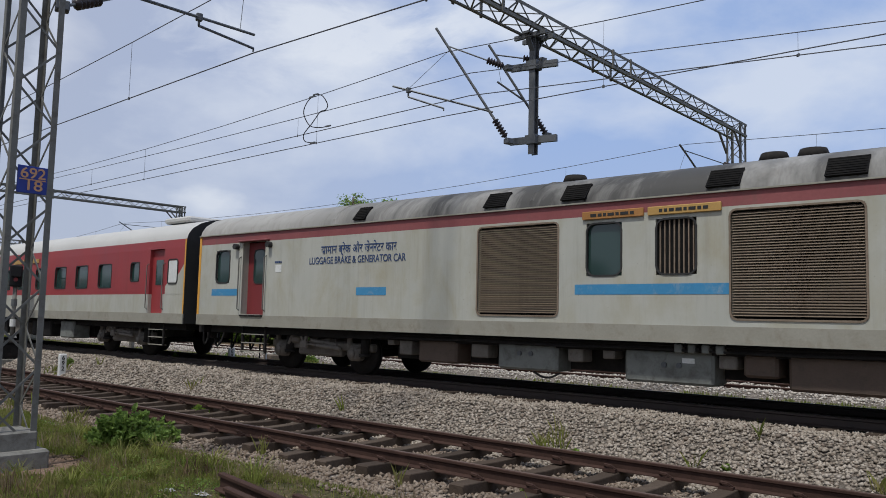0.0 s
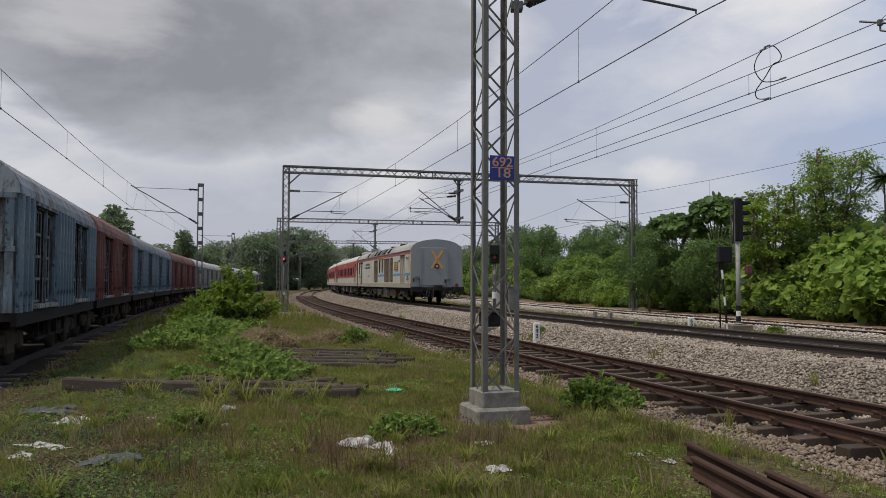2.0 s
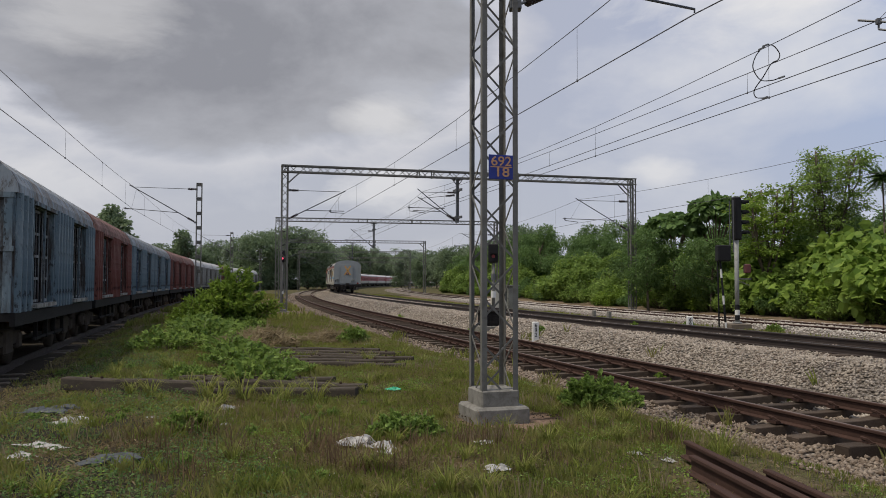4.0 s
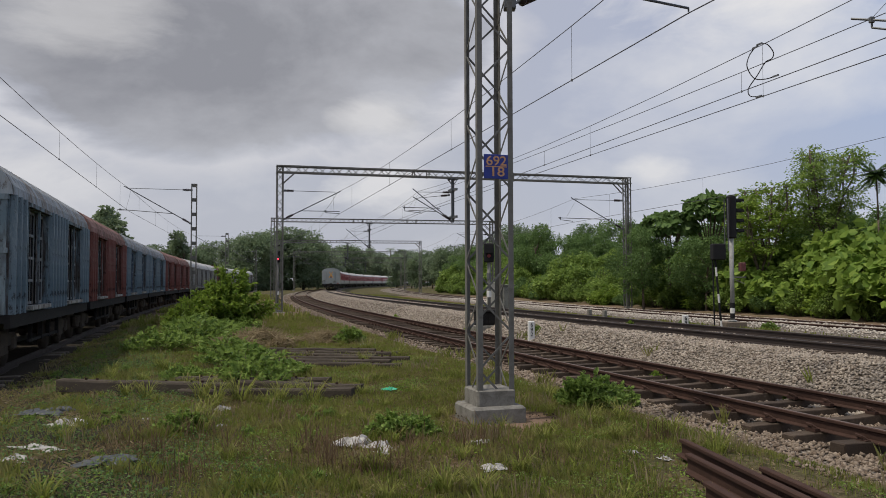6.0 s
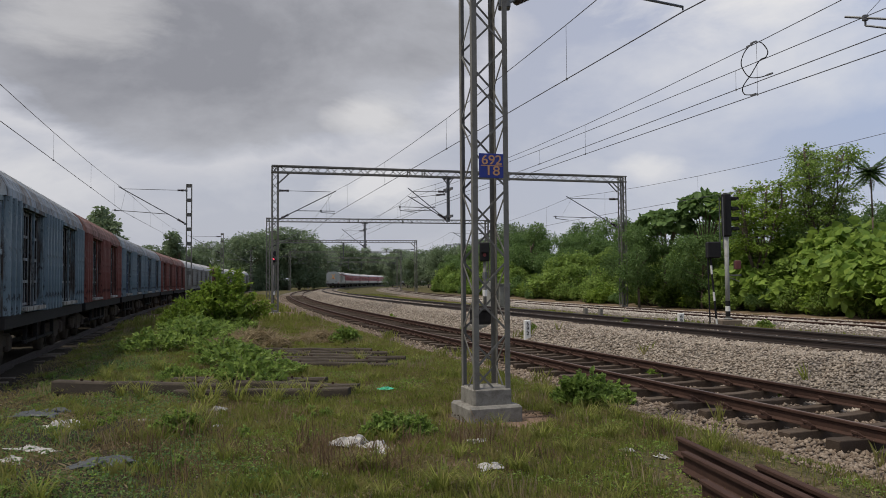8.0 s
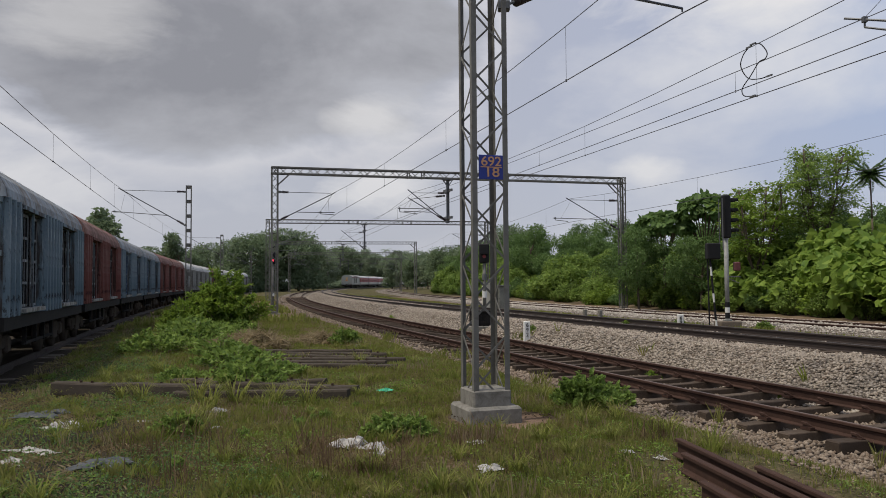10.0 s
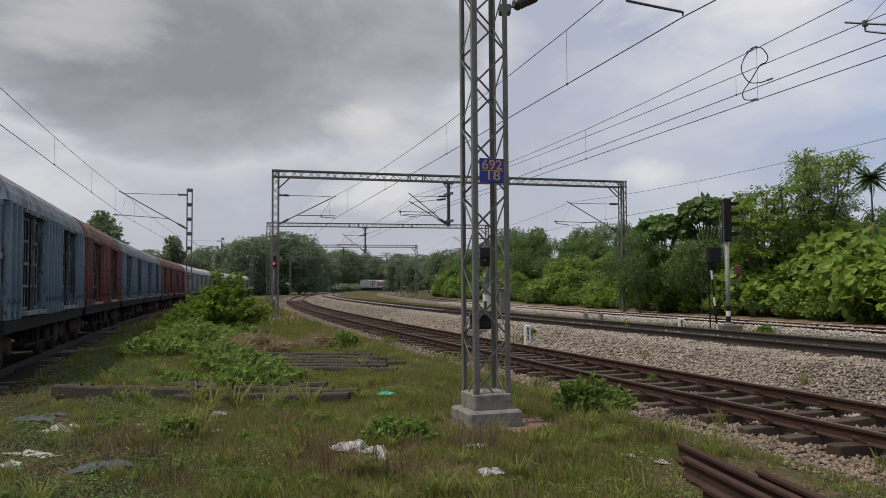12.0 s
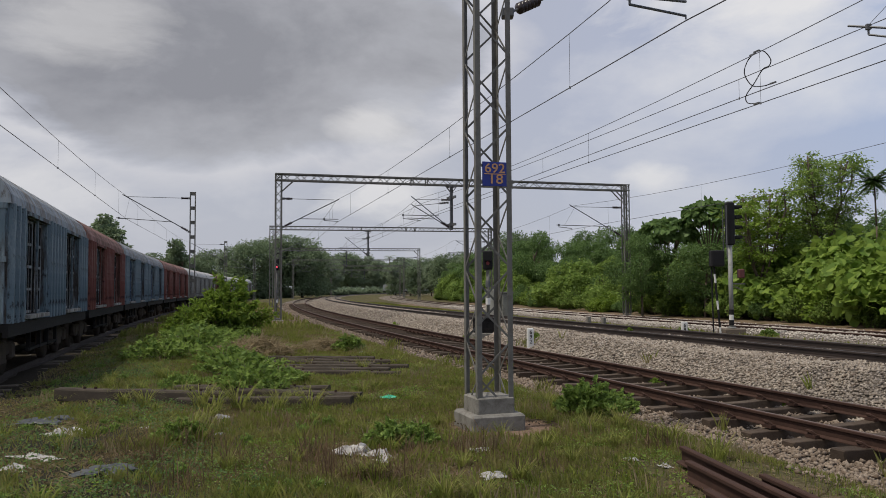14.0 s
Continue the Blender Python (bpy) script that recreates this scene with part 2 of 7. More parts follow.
def sooty_roof():
    """Faded grey paint, blackened by exhaust over the engine room."""
    k = Nodes("sooty_roof_paint")
    co = k.coords()
    col = k.mix(k.ramp(k.noise(0.8, 5, 0.6, co), [(0.3, 0.0), (0.7, 1.0)]), (0.27, 0.262, 0.245), (0.36, 0.35, 0.33))
    mp = k.n("ShaderNodeMapping", Scale=(1.6, 0.5, 0.5))
    k.l(co, mp.inputs[0])
    col = k.mix(k.ramp(k.noise(2.2, 6, 0.7, mp.outputs[0], 0.5), [(0.48, 0.0), (0.75, 0.55)]), col, (0.15, 0.125, 0.10))
    sep = k.n("ShaderNodeSeparateXYZ")
    k.l(co, sep.inputs[0])
    along = k.n("ShaderNodeMapRange", From_Min=0.0, From_Max=24.0)
    k.l(sep.outputs[0], along.inputs[0])
    band = k.ramp(along.outputs[0], [(0.22, 0.0), (0.36, 1.0), (0.66, 0.95), (0.86, 0.0)])
    smear = k.ramp(k.noise(0.55, 6, 0.68, mp.outputs[0], 0.6), [(0.26, 0.0), (0.52, 0.95)])
    col = k.mix(k.mix(1.0, band, smear, "MULTIPLY"), col, (0.035, 0.033, 0.031))
    k.bump(k.noise(25, 3, 0.6, co), 0.08, 0.01)
    return k.set(col, 0.62, 0.0, 0.35)


car_roof = sooty_roof()
coach_roof = worn("pale_roof_paint", (0.44, 0.43, 0.41), (0.50, 0.49, 0.47), (0.36, 0.33, 0.30), 0.6, 0, 0.7, 25, 0.08, 0.3)
solebar_mat = worn("grimy_grey_solebar", (0.265, 0.25, 0.205), (0.33, 0.315, 0.265), (0.17, 0.14, 0.10), 0.65, 0, 1.5, 30, 0.1, 0.4)
under_mat = worn("dark_underframe", (0.016, 0.015, 0.015), (0.034, 0.031, 0.029), (0.06, 0.05, 0.04), 0.8, 0.0, 3, 40, 0.3, 0.3, spec=0.1)
gear_mat = worn("dusty_running_gear", (0.14, 0.125, 0.108), (0.21, 0.188, 0.165), (0.045, 0.038, 0.032), 0.8, 0.1, 4, 40, 0.3, 0.4)
box_grey = worn("grey_equipment_box", (0.155, 0.163, 0.15), (0.215, 0.222, 0.205), (0.06, 0.053, 0.044), 0.7, 0, 2.5, 40, 0.1, 0.7)
box_brown = worn("brown_equipment_box", (0.085, 0.06, 0.045), (0.12, 0.085, 0.065), (0.05, 0.04, 0.03), 0.7, 0, 3, 40, 0.2, 0.4)
louvre_mat = worn("sooty_louvre", (0.19, 0.145, 0.105), (0.29, 0.225, 0.165), (0.09, 0.055, 0.04), 0.6, 0.2, 2, 40, 0.1, 0.5)
shutter_mat = worn("shutter_slats", (0.33, 0.30, 0.245), (0.42, 0.385, 0.32), (0.17, 0.125, 0.085), 0.55, 0.1, 2, 40, 0.1, 0.4)
text_blue = worn("dark_blue_lettering", (0.02, 0.045, 0.13), (0.03, 0.06, 0.16), None, 0.6, 0, 3, 30, 0.0)
board_yellow = worn("yellow_board", (0.42, 0.25, 0.07), (0.48, 0.30, 0.10), (0.28, 0.18, 0.07), 0.6, 0, 3, 30, 0.05, 0.3)
rubber_mat = worn("gangway_rubber", (0.02, 0.02, 0.021), (0.035, 0.034, 0.033), None, 0.8, 0, 6, 40, 0.3)
sign_blue = worn("blue_enamel", (0.015, 0.030, 0.22), (0.02, 0.04, 0.28), (0.05, 0.05, 0.12), 0.4, 0, 5, 40, 0.05, 0.3)
sign_text = worn("faded_orange_lettering", (0.50, 0.26, 0.13), (0.56, 0.32, 0.18), None, 0.6, 0, 8, 40, 0)


def wagon_paint(name, c1, c2, pale, rust):
    """Old paint, chalky in patches, with heavy dark and rusty runs."""
    k = Nodes(name)
    co = k.coords()

    def stretched(sx, sz):
        mp = k.n("ShaderNodeMapping", Scale=(sx, 1.0, sz))
        k.l(co, mp.inputs[0])
        return mp.outputs[0]

    col = k.mix(k.ramp(k.noise(0.9, 6, 0.65, co), [(0.35, 0.0), (0.65, 1.0)]), c1, c2)
    col = k.mix(k.ramp(k.noise(2.6, 6, 0.7, stretched(1.4, 0.3), 0.4), [(0.52, 0.0), (0.66, 0.75)]), col, pale)
    col = k.mix(k.ramp(k.noise(2.0, 7, 0.7, stretched(1.8, 0.22), 0.5), [(0.45, 0.0), (0.58, 0.90)]), col, rust)
    col = k.mix(k.ramp(k.noise(9.0, 5, 0.7, stretched(1.0, 0.5)), [(0.54, 0.0), (0.64, 0.8)]), col, tuple(0.5 * c for c in rust))
    k.bump(k.noise(14, 5, 0.7, co), 0.25, 0.02)
    return k.set(col, 0.8, 0.0, 0.12)


wagon_blue = wagon_paint("faded_blue_wagon_paint", (0.120, 0.170, 0.200), (0.195, 0.245, 0.270), (0.36, 0.38, 0.38), (0.060, 0.045, 0.036))
wagon_red = wagon_paint("faded_red_wagon_paint", (0.155, 0.054, 0.043), (0.215, 0.09, 0.075), (0.30, 0.21, 0.18), (0.06, 0.034, 0.027))
wagon_roof_grey = wagon_paint("grey_wagon_roof", (0.25, 0.29, 0.315), (0.32, 0.355, 0.38), (0.38, 0.40, 0.41), (0.20, 0.17, 0.145))
wagon_roof_red = wagon_paint("red_wagon_roof", (0.24, 0.12, 0.10), (0.31, 0.17, 0.145), (0.36, 0.29, 0.26), (0.11, 0.065, 0.05))
wagon_leaf = wagon_paint("grey_blue_door_paint", (0.17, 0.19, 0.20), (0.24, 0.26, 0.265), (0.36, 0.36, 0.34), (0.07, 0.05, 0.04))
wagon_pale = wagon_paint("cream_wagon_paint", (0.24, 0.235, 0.215), (0.33, 0.325, 0.30), (0.44, 0.43, 0.40), (0.10, 0.075, 0.055))
rusty_gear = worn("rust_brown_gear", (0.055, 0.043, 0.035), (0.095, 0.075, 0.058), (0.03, 0.025, 0.02), 0.85, 0.0, 5, 40, 0.4, 0.5, spec=0.1)
# near-black paint standing for shade inside wagons and behind slats
inside_shade = worn("painted_interior_shade", (0.012, 0.012, 0.013), (0.02, 0.019, 0.018), None, 0.9, 0, 3, 30, 0, spec=0.0)
bark_mat = worn("bark", (0.10, 0.075, 0.055), (0.15, 0.12, 0.09), (0.06, 0.045, 0.035), 0.9, 0, 4, 30, 0.7, 0.4)
leaf_mid = leaf_material("broad_green_leaves", (0.060, 0.120, 0.026), (0.260, 0.360, 0.085))
leaf_dark = leaf_material("dark_green_leaves", (0.040, 0.085, 0.030), (0.160, 0.250, 0.080))
leaf_fresh = leaf_material("large_pale_leaves", (0.080, 0.160, 0.026), (0.270, 0.370, 0.075))
leaf_bright = leaf_material("fresh_green_leaves", (0.070, 0.145, 0.020), (0.225, 0.315, 0.052))
# far foliage: distance haze painted in as paler leaf colours
leaf_far = leaf_material("haze_tinted_far_leaves", (0.135, 0.185, 0.120), (0.245, 0.305, 0.195))
leaf_wood = leaf_material("haze_tinted_woodland_leaves", (0.090, 0.135, 0.075), (0.190, 0.250, 0.140))
grass_mat = leaf_material("meadow_grass", (0.040, 0.062, 0.012), (0.250, 0.285, 0.060), (0.28, 0.215, 0.105), 0.7)
thatch = leaf_material("dry_thatch", (0.075, 0.055, 0.028), (0.26, 0.20, 0.105), (0.16, 0.15, 0.055), 0.8)
straw_dark = leaf_material("dead_brown_stalks", (0.05, 0.035, 0.022), (0.20, 0.135, 0.08), None, 0.7)
straw_mat = leaf_material("dry_straw", (0.13, 0.095, 0.055), (0.36, 0.29, 0.175), None, 0.7)
plastic_mat = worn("dirty_white_plastic", (0.30, 0.29, 0.275), (0.41, 0.395, 0.375), (0.20, 0.14, 0.115), 0.4, 0, 6, 30, 0.2, 0.4)
grey_sheet = worn("grey_plastic_sheet", (0.045, 0.05, 0.055), (0.075, 0.08, 0.085), (0.05, 0.05, 0.045), 0.45, 0, 4, 30, 0.2, 0.4)
green_plastic = worn("green_plastic", (0.03, 0.36, 0.20), (0.05, 0.42, 0.24), None, 0.4, 0, 5, 30, 0.1)
red_lamp = glow("red_signal_lamp", (1.0, 0.05, 0.10), 3.0)
tail_lamp = glow("tail_lamp", (0.75, 0.08, 0.14), 0.35)


def glass_material():
    k = Nodes("tinted_window_glass")
    k.b.inputs["Base Color"].default_value = (0.025, 0.05, 0.045, 1)
    k.b.inputs["Roughness"].default_value = 0.08
    k.b.inputs["Specular IOR Level"].default_value = 0.7
    return k.m


window_glass = glass_material()


def ground_material():
    k = Nodes("ground_soil_grass_ballast")
    at = k.n("ShaderNodeAttribute")
    at.attribute_name = "gravel"
    wet = k.n("ShaderNodeAttribute")
    wet.attribute_name = "bare"
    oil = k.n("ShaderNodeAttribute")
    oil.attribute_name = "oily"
    co = k.coords()
    big, mid, fine = k.noise(0.35, 5, 0.6, co), k.noise(2.2, 6, 0.65, co), k.noise(28, 4, 0.7, co)
    grass = k.mix(k.ramp(mid, [(0.35, 0.0), (0.65, 1.0)]), (0.080, 0.080, 0.034), (0.135, 0.122, 0.058))
    grass = k.mix(k.ramp(big, [(0.48, 0.0), (0.66, 0.5)]), grass, (0.130, 0.100, 0.060))
    soil = k.mix(k.ramp(fine, [(0.3, 0.0), (0.7, 1.0)]), (0.15, 0.10, 0.072), (0.27, 0.190, 0.140))
    tiny = k.noise(9.0, 6, 0.75, co)
    grass = k.mix(k.ramp(tiny, [(0.38, 0.0), (0.62, 0.75)]), grass, (0.022, 0.023, 0.010))
    grass = k.mix(k.ramp(k.noise(5.0, 5, 0.7, co, 0.8), [(0.52, 0.0), (0.66, 0.8)]), grass, (0.17, 0.125, 0.080))
    base = k.mix(wet.outputs["Fac"], grass, soil)
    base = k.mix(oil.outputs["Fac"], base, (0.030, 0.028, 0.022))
    vor = k.n("ShaderNodeTexVoronoi", Scale=17.0)
    k.l(co, vor.inputs["Vector"])
    stone = k.ramp(vor.outputs["Color"], [(0.1, (0.20, 0.16, 0.13)), (0.5, (0.32, 0.275, 0.23)), (0.9, (0.42, 0.37, 0.32))])
    gap = k.ramp(vor.outputs["Distance"], [(0.25, 1.0), (0.6, 0.35)])
    stone = k.mix(1.0, stone, gap, "MULTIPLY")
    edge = k.ramp(k.mix(0.5, at.outputs["Color"], mid), [(0.42, 0.0), (0.56, 1.0)])
    col = k.mix(edge, base, stone)
    hgt = k.mix(edge, fine, k.ramp(vor.outputs["Distance"], [(0.0, 1.0), (0.7, 0.0)]))
    k.bump(hgt, 0.8, 0.05)
    return k.set(col, 0.95, 0.0, 0.06)


ground_mat = ground_material()

# ---- mesh helpers ----


class Geo:
    """Collects vertices and faces of one mesh."""

    def __init__(self):
        self.v, self.f = [], []

    def add(self, verts, faces):
        k = len(self.v)
        self.v += [tuple(p) for p in verts]
        self.f += [tuple(i + k for i in f) for f in faces]
        return self

    def box(self, lo, hi, m=None, cut=0.0):
        (a, b, c), (d, e, g) = lo, hi
        if cut:
            r = cut
            vs, ring = [], []
            for z, k in ((c, r), (c + r, 0), (g - r, 0), (g, r)):
                q = r
                ring = [(a + k, b + q + k * 0.4), (a + q + k * 0.4, b + k), (d - q - k * 0.4, b + k), (d - k, b + q + k * 0.4),
                        (d - k, e - q - k * 0.4), (d - q - k * 0.4, e - k), (a + q + k * 0.4, e - k), (a + k, e - q - k * 0.4)]
                vs += [(x, y, z) for x, y in ring]
            fs = [tuple(reversed(range(8))), tuple(range(24, 32))]
            for j in range(3):
                fs += [(8 * j + i, 8 * j + (i + 1) % 8, 8 * j + 8 + (i + 1) % 8, 8 * j + 8 + i) for i in range(8)]
        else:
            vs = [(a, b, c), (d, b, c), (d, e, c), (a, e, c), (a, b, g), (d, b, g), (d, e, g), (a, e, g)]
            fs = [(3, 2, 1, 0), (4, 5, 6, 7), (0, 1, 5, 4), (1, 2, 6, 5), (2, 3, 7, 6), (3, 0, 4, 7)]
        if m is not None:
            vs = [m @ Vector(p) for p in vs]
        return self.add(vs, fs)

    def rod(self, p, q, r, n=6, r2=None, cap=True):
        p, q = Vector(p), Vector(q)
        d = (q - p)
        if d.length < 1e-6:
            return self
        up = Vector((0, 0, 1)) if abs(d.normalized().z) < 0.95 else Vector((1, 0, 0))
        x = d.cross(up).normalized()
        y = d.cross(x).normalized()
        r2 = r if r2 is None else r2
        vs = [p + (x * math.cos(t) + y * math.sin(t)) * r for t in (2 * math.pi * i / n for i in range(n))]
        vs += [q + (x * math.cos(t) + y * math.sin(t)) * r2 for t in (2 * math.pi * i / n for i in range(n))]
        fs = [(i, n + i, n + (i + 1) % n, (i + 1) % n) for i in range(n)]
        if cap:
            fs += [tuple(range(n)), tuple(reversed(range(n, 2 * n)))]
        return self.add(vs, fs)

    def tube(self, pts, r, n=5):
        """One round bar along all the points."""
        pts = [Vector(p) for p in pts]
        frames = []
        for i, p in enumerate(pts):
            d = (pts[min(i + 1, len(pts) - 1)] - pts[max(i - 1, 0)]).normalized()
            x = d.cross(Vector((0, 0, 1)) if abs(d.z) < 0.9 else Vector((1, 0, 0))).normalized()
            if frames and x.dot(frames[-1][1]) < 0:
                x = -x
            frames.append((p, x, x.cross(d)))
        ring = [(r * math.cos(2 * math.pi * k / n), r * math.sin(2 * math.pi * k / n)) for k in range(n)]
        return self.sweep(ring, frames)

    def bar(self, p, q, w, h, up=(0, 0, 1)):
        """A straight bar of rectangular section from p to q."""
        p, q, up = Vector(p), Vector(q), Vector(up)
        d = (q - p).normalized()
        x = d.cross(up)
        if x.length < 1e-4:
            x = d.cross(Vector((1, 0, 0)))
        x.normalize()
        y = x.cross(d).normalized()
        vs = [o + x * (sx * w / 2) + y * (sy * h / 2) for o in (p, q) for sx, sy in ((-1, -1), (1, -1), (1, 1), (-1, 1))]
        return self.add(vs, [(3, 2, 1, 0), (4, 5, 6, 7), (0, 1, 5, 4), (1, 2, 6, 5), (2, 3, 7, 6), (3, 0, 4, 7)])

    def angle(self, p, q, w, dx, dy, th=0.012):
        """A steel angle from p to q with legs along dx and dy."""
        p, q, dx, dy = Vector(p), Vector(q), Vector(dx), Vector(dy)
        prof = [(0, 0), (w, 0), (w, th), (th, th), (th, w), (0, w)]
        vs = [o + dx * a + dy * b for o in (p, q) for a, b in prof]
        fs = [(i, (i + 1) % 6, 6 + (i + 1) % 6, 6 + i) for i in range(6)] + [(5, 4, 3, 2, 1, 0), (6, 7, 8, 9, 10, 11)]
        return self.add(vs, fs)

    def sweep(self, prof, frames, closed=True, caps=True):
        """prof: (a, b) in each frame's lateral and up axes; frames: (origin, lateral, up)."""
        n = len(prof)
        vs = [o + lat * a + up * b for o, lat, up in frames for a, b in prof]
        fs = []
        m = n if closed else n - 1
        for j in range(len(frames) - 1):
            fs += [(j * n + i, j * n + (i + 1) % n, (j + 1) * n + (i + 1) % n, (j + 1) * n + i) for i in range(m)]
        if caps and closed:
            fs += [tuple(reversed(range(n))), tuple(range((len(frames) - 1) * n, len(frames) * n))]
        return self.add(vs, fs)

    def disc(self, c, axis, r, thick, n=16, bore=0.0):
        c, axis = Vector(c), Vector(axis).normalized()
        return self.rod(c - axis * thick / 2, c + axis * thick / 2, r, n)

    def mesh(self, name, material, smooth=False):
        me = bpy.data.meshes.new(name)
        me.from_pydata([tuple(p) for p in self.v], [], self.f)
        me.materials.append(material)
        if smooth:
            me.shade_smooth()
        me.update()
        return me


def part(name, geo, material, parent=None, label="", smooth=False, m=None):
    ob = new(name, geo.mesh(name, material, smooth) if isinstance(geo, Geo) else geo)
    if parent is not None:
        ob.parent = parent
    if m is not None:
        ob.matrix_basis = m
    return tagged(ob, label)


def thing(name, label, category, group="", kind="", m=None):
    ob = new(name)
    ob.empty_display_size = 0.2
    if m is not None:
        ob.matrix_basis = m
    return tagged(ob, label, category, group, kind)


def lettering(name, text, size, material, parent, m, label="", wide=None):
    cu = bpy.data.curves.new(name, "FONT")
    cu.body, cu.size, cu.extrude, cu.offset = text, size, 0.002, 0.009 * size
    cu.align_x, cu.align_y = "CENTER", "CENTER"
    tmp = bpy.data.objects.new(name, cu)
    scene.collection.objects.link(tmp)
    me = bpy.data.meshes.new_from_object(tmp.evaluated_get(bpy.context.evaluated_depsgraph_get()))
    bpy.data.objects.remove(tmp)
    bpy.data.curves.remove(cu)
    me.name = name
    me.materials.clear()
    me.materials.append(material)
    if wide:
        xs = [v.co.x for v in me.vertices]
        me.transform(Matrix.Diagonal((wide / (max(xs) - min(xs)), 1, 1, 1)))
    ob = part(name, me, material, parent, label, m=m)
    return ob


# ---- plan: all tracks bend round one far centre ----
CX, CY, RA, RB = 758.28, 254.63, 791.41, 786.49
TH0 = -math.asin(CY / RB)
OFF_B, OFF_D = RB - RA, 13.1
RAIL_A, RAIL_B, RAIL_C, RAIL_D = 0.31, 0.75, 0.35, 0.25


def spot(o, s, z=0.0):
    """The place o metres to the left of the near track and s metres along."""
    th = TH0 + s / RB
    return Vector((CX - (RA + o) * math.cos(th), CY + (RA + o) * math.sin(th), z))


def ahead(s):
    th = TH0 + s / RB
    return Vector((math.sin(th), math.cos(th), 0))


def leftward(s):
    th = TH0 + s / RB
    return Vector((-math.cos(th), math.sin(th), 0))


def plan_of(x, y):
    return math.hypot(x - CX, y - CY) - RA, (math.asin((y - CY) / math.hypot(x - CX, y - CY)) - TH0) * RB


def turn_at(s):
    return 90 - math.degrees(TH0 + s / RB)


def off_c(s):
    k = min(max((s - 25) / 115, 0), 1)
    return -15.5 - 3.2 * k * k * (3 - 2 * k)


def blend(x, a, b):
    k = min(max((x - a) / (b - a), 0), 1)
    return k * k * (3 - 2 * k)


def ground_z(o, s):
    """Height of the ground sheet without its small bumps."""
    c = off_c(s)
    if o > 3.3:
        return 0.25 - 0.17 * blend(o, 9.8, 11.6)
    if o > -1.5:
        return 0.0 + 0.03 * blend(abs(o), 1.0, 1.35) + 0.22 * blend(o, 1.7, 3.3)
    if o > OFF_B + 1.7:
        return 0.03 + 0.53 * blend(-o, 1.3, -(OFF_B + 1.9))
    if o > OFF_B - 1.5:
        return 0.56
    if o > c + 2.6:
        return 0.56 - 0.38 * blend(-o, -(OFF_B - 1.5), -(OFF_B - 3.6))
    if o > c - 2.6:
        return 0.18 + 0.07 * blend(2.6 - abs(o - c), 0.0, 0.7)
    return 0.18 + 0.5 * blend(-o, -(c - 5), -(c - 16))


def gravel_at(o, s):
    """1 where crushed stone lies, 0 where soil and grass."""
    c = off_c(s)
    if o > 0:
        return 1 - blend(o, 1.9, 2.9)
    if o > OFF_B - 1.4:
        return 1.0
    if o > c + 1.5:
        return max(1 - blend(-o, -(OFF_B - 1.6), -(OFF_B - 2.2)), blend(-o, -(c + 3.9), -(c + 3.2)))
    return 1 - blend(-o, -(c - 1.8), -(c - 3.0))

# ---- ground ----


def build_ground():
    def steps(*runs):
        out = []
        for a, b, d in runs:
            n = max(1, round((b - a) / d))
            out += [a + (b - a) * i / n for i in range(n)]
        return out + [runs[-1][1]]

    os_ = steps((-640, -60, 30), (-60, -22, 4), (-22, 15, 0.22), (15, 30, 1.0), (30, 120, 8), (120, 2600, 160))
    ss = steps((-1150, -60, 60), (-60, -4, 3), (-4, 46, 0.28), (46, 110, 1.0), (110, 400, 6), (400, 1250, 50))
    verts, grav, bare, oily = [], [], [], []
    for s in ss:
        for o in os_:
            p = spot(o, s)
            near = abs(o) < 25 and -10 < s < 120
            z = ground_z(o, s)
            g = gravel_at(o, s)
            b = 0.0
            if near:
                q = Vector((p.x, p.y, 0))
                z += 0.035 * noise.noise(q * 0.9) + 0.018 * noise.noise(q * 3.1) * (1 if o > 2 else 0.6)
                if o > 3:
                    z += 0.05 * noise.noise(q * 0.35)
                b = blend(noise.noise(q * 0.55 + Vector((3, 1, 0))) + 0.35 * noise.noise(q * 2.3), 0.14, 0.5) * 0.7 * (0.3 + 0.7 * blend(o, 4.4, 6.2))
                # trodden earth round the mast footing and black dirt under the wagons
                b = max(b, 1 - blend(math.hypot(o - 4.4, (s - 14.0) * 0.9) + 0.3 * noise.noise(q * 1.7), 0.55, 1.05))
                z -= 0.06 * (1 - blend(math.hypot(o - 4.5, s - 14.3), 1.0, 2.4))
                # dry trodden strip along the ballast edge
                b = max(b, 0.75 * blend(s, 20, 32) * (1 - blend(o + 0.8 * noise.noise(q * 0.5), 4.4, 6.4)) * blend(noise.noise(q * 1.3), -0.5, 0.1))
                b = max(b, blend(o, 10.6, 11.8) * 0.85)
            verts.append((p.x, p.y, z))
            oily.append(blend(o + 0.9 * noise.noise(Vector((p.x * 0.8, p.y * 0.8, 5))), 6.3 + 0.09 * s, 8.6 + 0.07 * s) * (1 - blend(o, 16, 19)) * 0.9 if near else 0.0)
            grav.append(g)
            bare.append(b)
    n = len(os_)
    faces = [(j * n + i, (j + 1) * n + i, (j + 1) * n + i + 1, j * n + i + 1) for j in range(len(ss) - 1) for i in range(n - 1)]
    me = bpy.data.meshes.new("ground")
    me.from_pydata(verts, [], faces)
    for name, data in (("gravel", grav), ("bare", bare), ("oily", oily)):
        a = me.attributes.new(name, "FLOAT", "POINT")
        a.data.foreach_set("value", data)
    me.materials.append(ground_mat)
    me.shade_smooth()
    me.update()
    tagged(new("ground", me), "grassy earth and pale crushed stone beside railway tracks", "ground", kind="structure")


build_ground()

